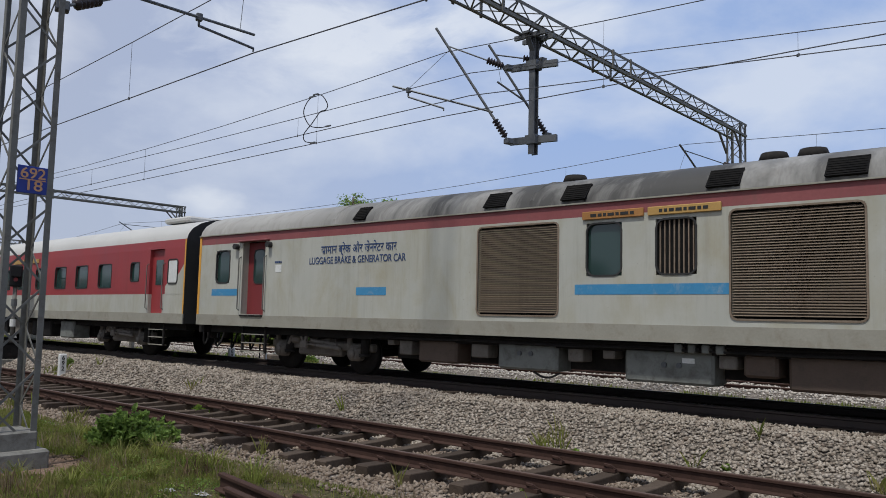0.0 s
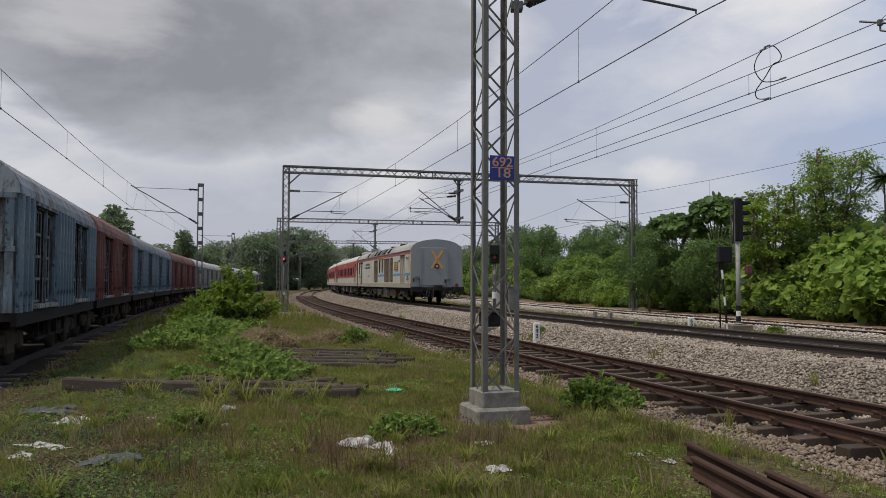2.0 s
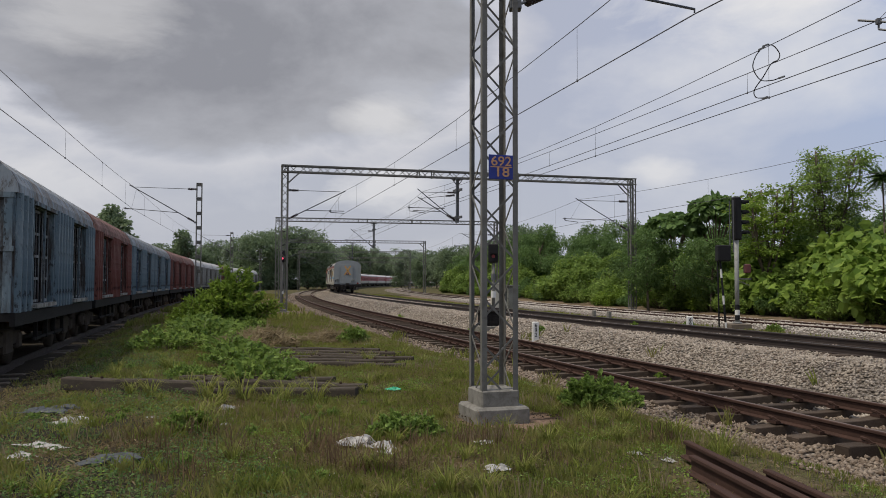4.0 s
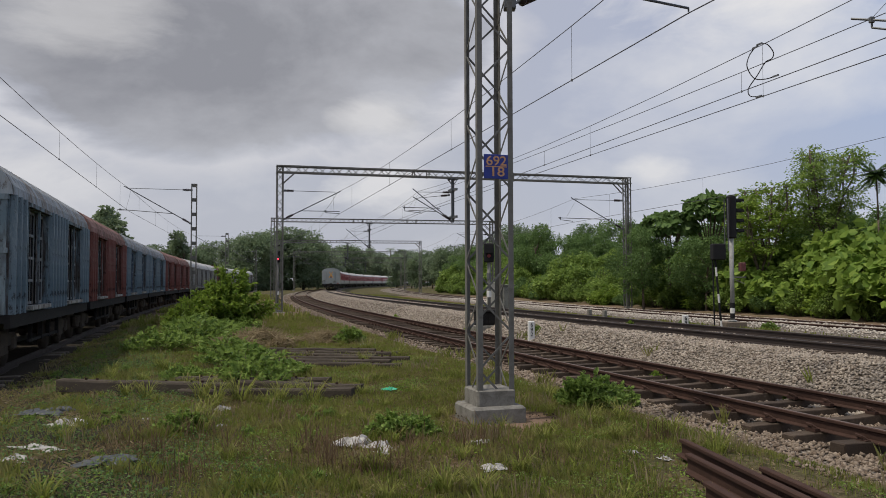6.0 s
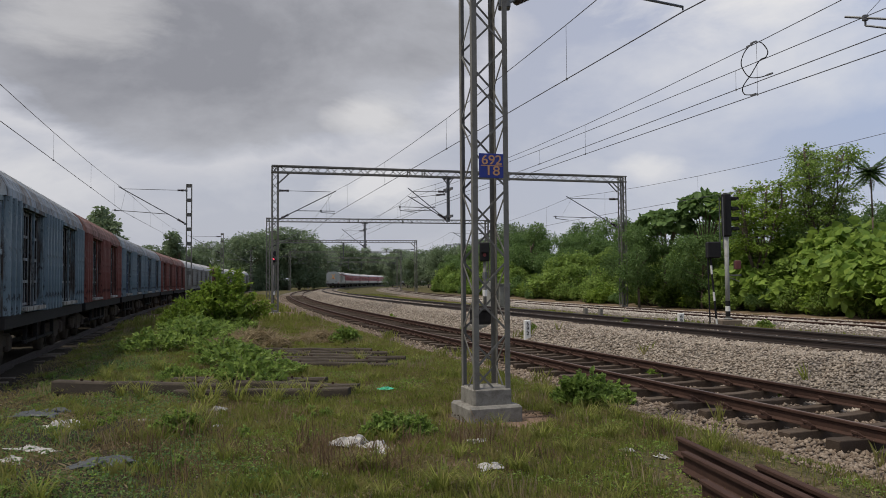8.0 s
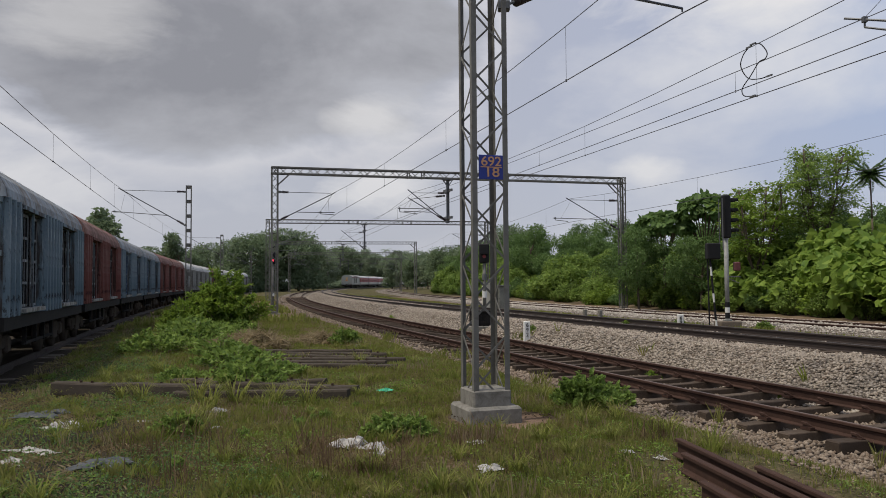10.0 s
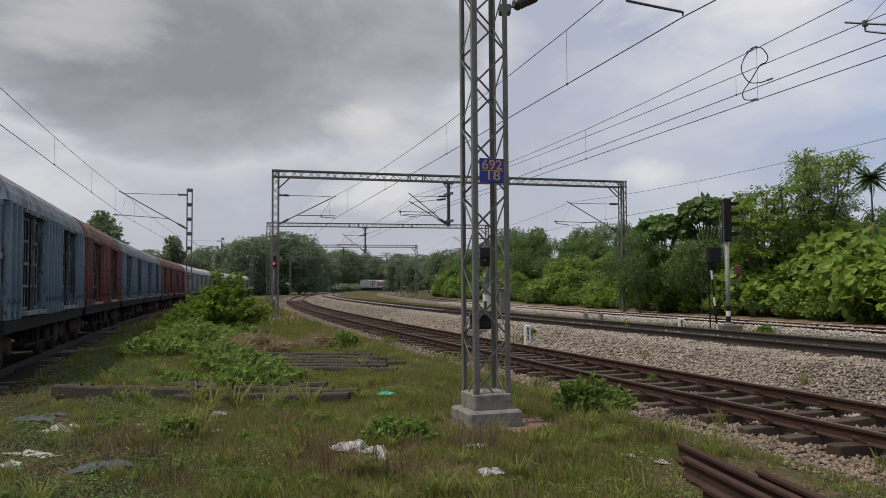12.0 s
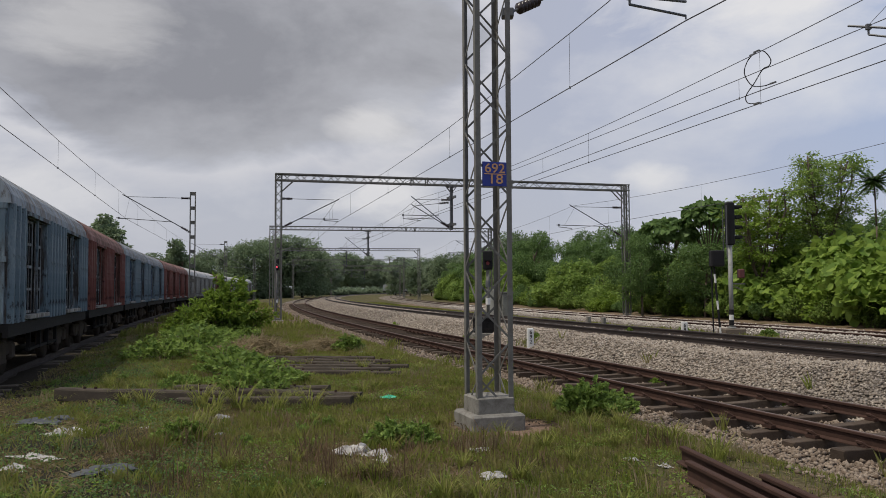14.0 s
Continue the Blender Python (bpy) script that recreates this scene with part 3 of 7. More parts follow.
# ---- tracks ----
RAIL_SECTION = [(-0.068, 0), (0.068, 0), (0.068, 0.012), (0.010, 0.030), (0.010, 0.118), (0.034, 0.130), (0.034, 0.156), (0.026, 0.163),
                (-0.026, 0.163), (-0.034, 0.156), (-0.034, 0.130), (-0.010, 0.118), (-0.010, 0.030), (-0.068, 0.012)]
UP = Vector((0, 0, 1))


def sleeper_mesh(name, material, half=1.375):
    g = Geo()
    xs = [(-half, 0.105, 0.10), (-half + 0.03, 0.113, 0.115), (-0.95, 0.113, 0.115), (-0.55, 0.100, 0.085), (0.55, 0.100, 0.085), (0.95, 0.113, 0.115),
          (half - 0.03, 0.113, 0.115), (half, 0.105, 0.10)]
    ring = []
    for x, w, h in xs:
        top = h - 0.115
        ring += [(-w, x, -0.20), (w, x, -0.20), (w * 0.95, x, top - 0.010), (w * 0.90, x, top), (-w * 0.90, x, top), (-w * 0.95, x, top - 0.010)]
    k = len(xs)
    fs = [(6 * j + i, 6 * j + (i + 1) % 6, 6 * j + 6 + (i + 1) % 6, 6 * j + 6 + i) for j in range(k - 1) for i in range(6)]
    fs += [tuple(reversed(range(6))), tuple(range(6 * k - 6, 6 * k))]
    g.add(ring, fs)
    return g.mesh(name, material)


def build_track(name, off, z, s0, s1, mats, label, sleeper_range, gap=0.62, clip_range=None, seed=1):
    tr = thing(name, label, "railway track", kind="structure")
    rng = random.Random(seed)
    for side in (-1, 1):
        g, h = Geo(), Geo()
        frames, tops, s = [], [], s0
        while s <= s1:
            o = off(s) + side * 0.872
            base = spot(o, s, z - 0.163)
            frames.append((base, leftward(s), UP))
            tops.append((spot(o, s, z + 0.001), leftward(s), UP))
            s += 2.0 if s < 90 else 6.0
        g.sweep(RAIL_SECTION, frames)
        h.sweep([(-0.024, 0), (0.024, 0), (0.020, 0.003), (-0.020, 0.003)], tops)
        r = part("rail", g, mats[0], tr, smooth=False)
        part("running_surface", h, mats[1], r, "worn top of the rail")
    me = sleeper_mesh("sleeper", mats[2])
    s = sleeper_range[0]
    while s < sleeper_range[1]:
        p = spot(off(s), s, z - 0.165 + rng.uniform(-0.012, 0.006))
        ob = part("sleeper", me, mats[2], tr)
        ob.matrix_basis = pose(p.x, p.y, p.z, rng.uniform(-1.2, 1.2), 0, turn_at(s) + rng.uniform(-1.5, 1.5))
        s += gap * rng.uniform(0.94, 1.06)
    if clip_range:
        g = Geo()
        for side in (-1, 1):
            pts = [Vector((-0.06, side * 0.075, 0.015)), Vector((-0.02, side * 0.115, 0.05)), Vector((0.04, side * 0.12, 0.055)), Vector((0.06, side * 0.085, 0.04)), Vector((0.0, side * 0.055, 0.03))]
            g.tube(pts, 0.014, 5)
            g.box((-0.07, side * 0.09 - 0.03, -0.01), (0.07, side * 0.09 + 0.03, 0.022))
        cme = g.mesh("rail_clip", mats[3])
        s = sleeper_range[0]
        rng2 = random.Random(seed)
        while s < clip_range[1]:
            zr = z - 0.163
            rng2.uniform(0, 1), rng2.uniform(0, 1), rng2.uniform(0, 1)
            if s > clip_range[0]:
                for side in (-1, 1):
                    p = spot(off(s) + side * 0.872, s, zr + 0.004)
                    ob = part("rail_clip", cme, mats[3], tr)
                    ob.matrix_basis = pose(p.x, p.y, p.z, 0, 0, turn_at(s)) @ Matrix.Diagonal((1.25, 1.2, 1.35, 1))
            s += gap * rng2.uniform(0.94, 1.06)
    return tr


build_track("track_near", lambda s: 0.0, RAIL_A, -40, 420, (rail_rust, rail_head, sleeper_mat, rail_rust),
            "rusty rails on weathered concrete sleepers, half sunk in stone", (1.0, 118.0), 0.76, (3, 40), 3)
build_track("track_main", lambda s: OFF_B, RAIL_B, -60, 480, (rail_dark, rail_black, sleeper_mat, rail_dark),
            "dark oily main line rails on deep ballast", (2.0, 60.0), 0.62, None, 5)
build_track("track_far", off_c, RAIL_C, -60, 420, (rail_rust, rail_head, sleeper_mat, rail_rust),
            "rusty loop line rails before a green thicket", (10.0, 70.0), 0.65, None, 7)
build_track("track_siding", lambda s: OFF_D, RAIL_D, 5, 240, (rail_dark, rail_dark, timber_mat, rail_dark),
            "grimy siding rails under standing wagons", (12.0, 60.0), 0.7, None, 9)

# ---- lattice portals over the tracks ----


def lattice(g, p, q, ax, ay, size, leg, bay, brace, first=0):
    """Four steel angles from p to q with zigzag bracing on all faces; size: across ax and ay."""
    p, q, ax, ay = Vector(p), Vector(q), Vector(ax), Vector(ay)
    hx, hy = size[0] / 2, size[1] / 2
    corners = [(-1, -1), (1, -1), (1, 1), (-1, 1)]
    for sx, sy in corners:
        c = ax * (sx * hx) + ay * (sy * hy)
        g.angle(p + c, q + c, leg, ax * -sx, ay * -sy)
    n = max(1, round((q - p).length / bay))
    ix, iy = hx - 0.014, hy - 0.014
    for k in range(4):
        a, b = corners[k], corners[(k + 1) % 4]
        for i in range(n):
            u, v = p.lerp(q, i / n), p.lerp(q, (i + 1) / n)
            a2, b2 = (a, b) if (i + k + first) % 2 else (b, a)
            pa = u + ax * (a2[0] * ix) + ay * (a2[1] * iy)
            pb = v + ax * (b2[0] * ix) + ay * (b2[1] * iy)
            g.bar(pa, pb, brace, brace * 0.35, (pa + pb) / 2 - (u + v) / 2)
    return g


def insulator(parent, p, q, r=0.075, n=7):
    """Ribbed porcelain turned round the line from p to q."""
    p, q = Vector(p), Vector(q)
    d = (q - p).normalized()
    x = d.cross(UP if abs(d.z) < 0.9 else Vector((1, 0, 0))).normalized()
    y = x.cross(d)
    k = 10
    rings = []
    for i in range(n):
        for u, w in ((0.0, 0.5), (0.25, 0.55), (0.55, 1.0), (0.75, 0.95), (0.95, 0.5)):
            rings.append(((i + u) / n, r * w))
    g = Geo()
    vs = [p.lerp(q, u) + (x * math.cos(2 * math.pi * j / k) + y * math.sin(2 * math.pi * j / k)) * w for u, w in rings for j in range(k)]
    m = len(rings)
    fs = [(a * k + j, a * k + (j + 1) % k, (a + 1) * k + (j + 1) % k, (a + 1) * k + j) for a in range(m - 1) for j in range(k)]
    g.add(vs, fs + [tuple(reversed(range(k))), tuple(range((m - 1) * k, m * k))])
    return part("insulator", g, insulator_mat, parent, "dark brown porcelain insulator", True)


def cantilever(parent, root, tip, low, top, reg, steady, skip=0.0, size=1.0):
    """A swinging bracket in the upright plane from root to tip (places on the plan). Points are metres out from the root and heights:
    low: foot and tip of the bracket tube; top: stay root and end; reg: register arm; steady: steady arm. skip: bare length before the insulators."""
    a, t = Vector(root), (Vector(tip) - Vector(root)).normalized()

    def at(uz):
        return Vector((a.x + t.x * uz[0], a.y + t.y * uz[0], uz[1]))

    foot, over, s0, s1 = at(low[0]), at(low[1]), at(top[0]), at(top[1])
    arm = part("cantilever", Geo(), dark_steel, parent)
    g = Geo()

    def insulated(p, q, length, r):
        d = (q - p).normalized()
        i0, i1 = p + d * skip, p + d * (skip + length)
        if skip:
            g.rod(p, i0, 0.022, 6)
        g.rod(i1, q, r, 8)
        insulator(arm, i0, i1, 0.085 * size, 6)
        return i1

    insulated(foot, over, 0.46, 0.030 * size)
    insulated(s0, s1, 0.40, 0.017 * size)
    for c in (foot, s0):
        part("clamp", Geo().box((-0.08, -0.08, -0.06), (0.08, 0.08, 0.06), pose(*c), 0.01), dark_steel, arm)
    if reg:
        r0, r1 = at(reg[0]), at(reg[1])
        g.rod(r0, r1, 0.024 * size, 6)
        g.rod(r1.lerp(r0, 0.15), s1.lerp(foot, 0.05), 0.006, 4)
    if steady:
        e0, e1 = at(steady[0]), at(steady[1])
        near = r0.lerp(r1, min(1, max(0, (steady[0][0] - reg[0][0]) / (reg[1][0] - reg[0][0]))))
        g.rod(near, e0, 0.02, 6)
        g.rod(e0, e1 + UP * 0.06, 0.022 * size, 6)
        g.rod(e1 + UP * 0.06, e1, 0.016, 5)
        part("arm_clip", Geo().box((-0.05, -0.04, -0.06), (0.05, 0.04, 0.06), pose(*near), 0.01), dark_steel, arm)
    arm.data = g.mesh("cantilever", dark_steel)
    return arm


PORTAL_TOP = 8.87


def build_portal(s, o_left, o_right, drop, wide=0.45, label=""):
    t, a = -leftward(s), ahead(s)
    pl = thing("portal_gantry", label, "portal gantry", "portal gantries over the tracks")
    high = 0.44
    boom_z = PORTAL_TOP - high / 2
    for o, foot in ((o_left, ground_z(o_left, s)), (o_right, ground_z(o_right, s))):
        b = spot(o, s, foot)
        g = lattice(Geo(), b + UP * 0.15, b + UP * (PORTAL_TOP - foot), t, a, (wide, wide), 0.070 if s < 20 else 0.085, 0.46, 0.026 if s < 20 else 0.034, 0)
        up = part("upright", g, galvanised, pl, "grey four-legged lattice upright")
        m = pose(b.x, b.y, b.z, 0, 0, turn_at(s))
        w = 0.37 if s < 20 else 0.30
        ft = Geo().box((-w, -w, -0.40), (w, w, 0.155 if s < 20 else 0.06), m, 0.03)
        ft.box((-w + 0.105, -w + 0.105, 0.05), (w - 0.105, w - 0.105, 0.37 if s < 20 else 0.18), m, 0.025)
        part("footing", ft, concrete_mat, up, "stepped concrete footing")
    p, q = spot(o_left + wide / 2, s, boom_z), spot(o_right - wide / 2, s, boom_z)
    bm = lattice(Geo(), p, q, a, UP, (0.56, high), 0.075, 0.50, 0.036)
    for o, sg in ((o_left, 1), (o_right, -1)):
        c = spot(o, s, boom_z)
        for da in (-0.25, 0.25):
            bm.bar(c + t * (sg * 0.85) + a * da - UP * 0.2, c + t * (sg * 0.22) + a * da - UP * 0.80, 0.06, 0.06)
    for k in (0.36, 0.40, 0.60, 0.64):
        c = p.lerp(q, k)
        for da in (-0.295, 0.295):
            bm.bar(c + a * da - UP * 0.24, c + a * da + UP * 0.24, 0.07, 0.03, a)
    part("boom", bm, galvanised, pl, "grey lattice boom")
    c = spot(drop, s, boom_z - high / 2)
    g = Geo()
    # an I-section post with stiffeners below a pair of bearers
    low = Vector((c.x, c.y, 5.70))
    for k in (-1, 1):
        g.bar(c + t * (0.075 * k), low + t * (0.075 * k), 0.016, 0.15, a)
    g.bar(c, low, 0.14, 0.014, a)
    for k in (-0.16, 0.16):
        g.bar(c + t * k - a * 0.42 - UP * 0.05, c + t * k + a * 0.42 - UP * 0.05, 0.07, 0.10)
    g.bar(c - t * 0.36 - UP * 0.03, c + t * 0.36 - UP * 0.03, 0.20, 0.05)
    for k in (-1, 1):
        g.bar(c + t * (0.30 * k) - UP * 0.06, c + t * (0.08 * k) - UP * 0.36, 0.12, 0.03)
    for z in (6.03, 7.72):
        g.box((-0.56, -0.045, -0.075), (0.56, 0.045, 0.075), pose(c.x, c.y, z, 0, 0, turn_at(s) + 12))
        g.box((-0.14, -0.12, -0.10), (0.14, 0.12, 0.10), pose(c.x, c.y, z, 0, 0, turn_at(s)))
    part("drop_arm", g, dark_steel, pl, "dark steel drop arm below the boom")
    return pl


# along, left and right upright, drop arm
portal_rows = [(14.25, 4.60, -18.2, -6.05), (51.0, 4.2, -18.2, -6.30), (89.0, 3.5, -20.4, -6.73), (133.0, 3.5, -19.25, -7.4), (178.0, 3.6, -20.5, -7.4), (222.0, 3.6, -20.5, -7.4), (266.0, 3.6, -20.5, -7.4)]
portals = []
for i, (s, ol, orr, od) in enumerate(portal_rows):
    pl = build_portal(s, ol, orr, od, 0.50 if i == 0 else 0.42, "grey lattice steel portal with concrete footings spanning the tracks")
    portals.append(pl)
    if i == 0:
        cantilever(pl, spot(4.295, s), spot(0.3, s + 1.6), ((0.02, 5.77), (4.45, 8.15)), ((0.02, 8.02), (4.2, 8.1)), ((1.38, 6.42), (4.31, 6.93)), ((2.74, 6.52), (4.30, 6.62)), 0.22)
        cantilever(pl, spot(-6.0, 13.8), spot(-4.92, 15.9), ((0.89, 5.96), (2.60, 8.64)), ((0.92, 7.62), (2.35, 8.22)), ((1.25, 6.63), (3.60, 7.33)), ((3.22, 7.06), (2.38, 6.70)), 0.12)
        cantilever(pl, spot(-6.3, 14.8), spot(-4.95, 16.5), ((-0.63, 6.26), (0.74, 8.38)), ((-0.50, 8.02), (0.61, 8.15)), ((-0.13, 7.05), (0.53, 7.51)), None, 0.05)
    else:
        cantilever(pl, spot(ol - 0.2, s), spot(0.6, s + 0.3), ((0.07, 5.74), (3.40, 7.48)), ((0.10, 7.40), (3.1, 7.42)), ((1.06, 6.24), (3.35, 6.27)), ((2.5, 6.17), (3.33, 6.08)), 0.1)
        cantilever(pl, spot(od + 0.05, s), spot(od + 2.4, s + 0.3), ((0.02, 5.80), (2.44, 7.77)), ((0.08, 7.57), (2.16, 7.57)), ((0.75, 6.58), (3.03, 6.61)), ((2.95, 6.40), (1.91, 6.22)), 0.1)
        if i == 1:
            cantilever(pl, spot(od + 0.05, s + 0.45), spot(od + 2.4, s + 0.75), ((0.02, 5.92), (2.33, 7.32)), ((0.08, 7.45), (2.2, 7.22)), ((0.9, 6.42), (2.6, 6.47)), None, 0.1)
    cantilever(pl, spot(orr + 0.3, s), spot(orr + 3.9, s + 0.3), ((0.05, 5.50), (3.56, 7.49)), ((0.10, 7.35), (3.41, 7.36)), ((0.9, 6.10), (4.44, 6.16)), ((4.3, 6.04), (3.45, 5.89)), 0.1)

# ---- overhead wires ----


def catenary(label, supports, sag, gap=8.5, r=0.010):
    """Contact and messenger wire; supports: along, offset, height of the contact wire, of the messenger."""
    ob = thing("overhead_line", label, "overhead wire", "overhead lines")
    cpts, mpts, drp = [], [], []
    for k, ((s0, o0, c0, m0), (s1, o1, c1, m1)) in enumerate(zip(supports[:-1], supports[1:])):
        n = max(3, round((s1 - s0) / gap))
        p, q = spot(o0, s0), spot(o1, s1)
        for i in range(2 * n + (1 if k == len(supports) - 2 else 0)):
            u = i / (2 * n)
            b = p.lerp(q, u)
            cpts.append(Vector((b.x, b.y, c0 + (c1 - c0) * u)))
            mpts.append(Vector((b.x, b.y, m0 + (m1 - m0) * u - 4 * sag * u * (1 - u))))
            if i % 2:
                drp.append((cpts[-1], mpts[-1]))
    part("contact_wire", Geo().tube(cpts, r * 1.15, 5), wire_metal, ob, "thin contact wire")
    part("messenger_wire", Geo().tube(mpts, r, 5), wire_metal, ob, "sagging messenger wire")
    for p, q in drp:
        dr = part("dropper", Geo().rod(p, q, 0.0045, 4), wire_metal, ob)
        part("wire_clip", Geo().box((-0.03, -0.015, -0.025), (0.03, 0.015, 0.025), pose(*p, 0, 0, 70)), dark_steel, dr)
    return ob


FAR_SUPPORTS = [89, 133, 178, 222, 266]
catenary("dark overhead contact and messenger wires above the rusty track",
         [(-62, 0.3, 6.6, 8.0), (-24, 0.3, 6.6, 8.0), (15.85, 0.3, 6.60, 8.02), (51.3, 0.75, 6.08, 7.44)] + [(s, 0.4, 6.1, 7.44) for s in FAR_SUPPORTS], 0.42)
catenary("dark overhead contact and messenger wires above the main line",
         [(-62, -4.92, 6.6, 8.0), (-24, -4.92, 6.62, 8.05), (15.9, -4.92, 6.58, 8.06), (51.3, -4.2, 6.22, 7.62)] + [(s, -4.7, 6.2, 7.6) for s in FAR_SUPPORTS], 0.45)
catenary("second pair of overhead wires at a section overlap, swinging aside",
         [(-24, -13.0, 7.0, 7.5), (15.2, -4.97, 6.95, 7.46), (51.3, -4.4, 6.42, 7.30), (89, -4.3, 6.7, 7.6)], 0.14, 13)
catenary("overhead contact and messenger wires above the loop line",
         [(-62, -15.5, 6.2, 7.75), (-24, -15.5, 6.2, 7.75), (14.8, -15.5, 6.16, 7.75), (51.3, -14.6, 5.90, 7.42)] + [(s, off_c(s) + 1.2, 6.0, 7.45) for s in FAR_SUPPORTS], 0.5)
catenary("overhead contact and messenger wires above the siding",
         [(-44, 14.9, 6.45, 7.85), (6, 14.2, 6.45, 7.85), (56, 13.05, 6.45, 7.86), (106, 13.05, 6.45, 7.85), (156, 13.05, 6.45, 7.85), (206, 13.05, 6.45, 7.85)], 0.42)


def build_loop_jumper():
    ob = thing("jumper_cable", "curled black jumper cables tying two overhead lines together", "jumper cable")

    def smooth(ps, n=6):
        out = []
        for i in range(len(ps) - 1):
            p0, p1, p2, p3 = (ps[max(0, min(len(ps) - 1, i + d))] for d in (-1, 0, 1, 2))
            for k in range(n):
                u = k / n
                out.append(p1 * 1.0 + (p2 - p0) * (0.5 * u) + (p0 * 2 - p1 * 5 + p2 * 4 - p3) * (0.5 * u * u) + (p1 * 3 - p0 - p2 * 3 + p3) * (0.5 * u ** 3))
        return out + [ps[-1]]

    for way in (((20.6, 7.82), (20.82, 7.68), (20.92, 7.42), (20.66, 7.06), (20.25, 6.94), (19.9, 6.93)),
                ((20.45, 7.86), (20.18, 7.78), (19.96, 7.52), (20.02, 7.38), (20.25, 7.35), (20.55, 7.10), (20.88, 6.85), (20.82, 6.65), (20.5, 6.57))):
        ps = [spot(-4.93, s, z) for s, z in way]
        part("jumper", Geo().tube(smooth(ps), 0.013, 6), black_paint, ob)
        for p in (ps[0], ps[-1]):
            part("wire_clamp", Geo().bar(p - ahead(20) * 0.10, p + ahead(20) * 0.10, 0.035, 0.035), dark_steel, ob)
    return ob


build_loop_jumper()


def build_mast(s, o):
    """Two channels with batten plates, a cantilever towards the siding."""
    z = ground_z(o, s)
    b = spot(o, s, z)
    t, a = leftward(s), ahead(s)
    ob = thing("mast", "grey battened steel mast with a cantilever over the siding", "overhead mast", "masts beside the siding")
    g = Geo()
    for k in (-1, 1):
        g.bar(b + t * (0.15 * k), b + t * (0.15 * k) + UP * 8.0, 0.07, 0.16, a)
    n = 9
    for i in range(n):
        c = b + UP * (0.6 + i * 7.3 / (n - 1))
        g.bar(c - t * 0.14, c + t * 0.14, 0.012, 0.22, UP)
        g.bar(c - t * 0.14 + a * 0.07, c + t * 0.14 + a * 0.07, 0.012, 0.22, UP)
    part("post", g, galvanised, ob, "grey battened post")
    part("footing", Geo().box((-0.4, -0.4, -0.3), (0.4, 0.4, 0.25), pose(b.x, b.y, b.z, 0, 0, turn_at(s)), 0.02), concrete_mat, ob, "concrete footing")
    cantilever(ob, b + t * 0.2, b + t * 4.0, ((0.0, 5.75), (3.95, 8.0)), ((0.0, 7.85), (3.72, 7.87)), ((1.0, 6.34), (4.3, 6.55)), ((4.15, 6.5), (3.75, 6.45)), 0.1)


for s in (56, 106, 156):
    build_mast(s, 9.2)

# ---- the passing train ----
CAR = 23.54


def car_section(half=1.62):
    side = [(half, 0.98), (half, 3.05), (half - 0.01, 3.28)]
    roof = [(half - 0.01, 3.28), (half - 0.05, 3.42), (half - 0.17, 3.58), (half - 0.42, 3.74), (half - 0.75, 3.85), (half - 1.15, 3.915), (half - 1.4, 3.94), (0, 3.955)]
    return side, roof


def strip(g, x0, x1, prof, mirror=True):
    """Skin between x0 and x1 along (y, z) points, on one or both sides."""
    for sg in ((1, -1) if mirror else (1,)):
        vs = [(x, sg * y, z) for x in (x0, x1) for y, z in prof]
        n = len(prof)
        fs = [((i, i + 1, n + i + 1, n + i) if sg > 0 else (n + i, n + i + 1, i + 1, i)) for i in range(n - 1)]
        g.add(vs, fs)
    return g


def panel(g, x0, x1, z0, z1, y, holes, depth=0.08, sg=1):
    """Flat wall at y with rectangular holes, whose reveals go inward."""
    xs = sorted({x0, x1, *[h[0] for h in holes], *[h[1] for h in holes]})
    zs = sorted({z0, z1, *[h[2] for h in holes], *[h[3] for h in holes]})
    xs, zs = [x for x in xs if x0 <= x <= x1], [z for z in zs if z0 <= z <= z1]
    Y, I = sg * y, sg * (y - depth)
    for xa, xb in zip(xs[:-1], xs[1:]):
        for za, zb in zip(zs[:-1], zs[1:]):
            cx, cz = (xa + xb) / 2, (za + zb) / 2
            if any(h[0] < cx < h[1] and h[2] < cz < h[3] for h in holes):
                continue
            q = [(xa, Y, za), (xb, Y, za), (xb, Y, zb), (xa, Y, zb)]
            g.add(q, [(3, 2, 1, 0) if sg > 0 else (0, 1, 2, 3)])
    for a, b, c, d in holes:
        c, d = max(c, z0), min(d, z1)
        if c >= d:
            continue
        ring = [(a, c), (b, c), (b, d), (a, d)]
        for k in range(4):
            (u, v), (w, x) = ring[k], ring[(k + 1) % 4]
            if k in (0,) and c == z0 and z0 > 1.3 or k == 2 and d == z1 and z1 < 3.0:
                continue
            g.add([(u, Y, v), (w, Y, x), (w, I, x), (u, I, v)], [(0, 1, 2, 3)])
    return g


def rounded_frame(g, x0, x1, z0, z1, y, w=0.05, out=0.02, r=0.10):
    """A raised frame with round corners round an opening."""
    def loop(e, yy):
        pts = []
        for cx, cz, a0 in ((x1 - r, z1 - r, 0), (x0 + r, z1 - r, 90), (x0 + r, z0 + r, 180), (x1 - r, z0 + r, 270)):
            for k in range(4):
                a = radians(a0 + 30 * k)
                pts.append((cx + (r + e) * math.cos(a), yy, cz + (r + e) * math.sin(a)))
        return pts
    n = 16
    vs = loop(0, y - 0.03) + loop(0, y + out) + loop(w, y + out) + loop(w, y - 0.01)
    fs = [(j * n + i, j * n + (i + 1) % n, (j + 1) * n + (i + 1) % n, (j + 1) * n + i) for j in range(3) for i in range(n)]
    return g.add(vs, fs)


def bogie(parent, x):
    g = Geo()
    for sg in (1, -1):
        y = sg * 1.02
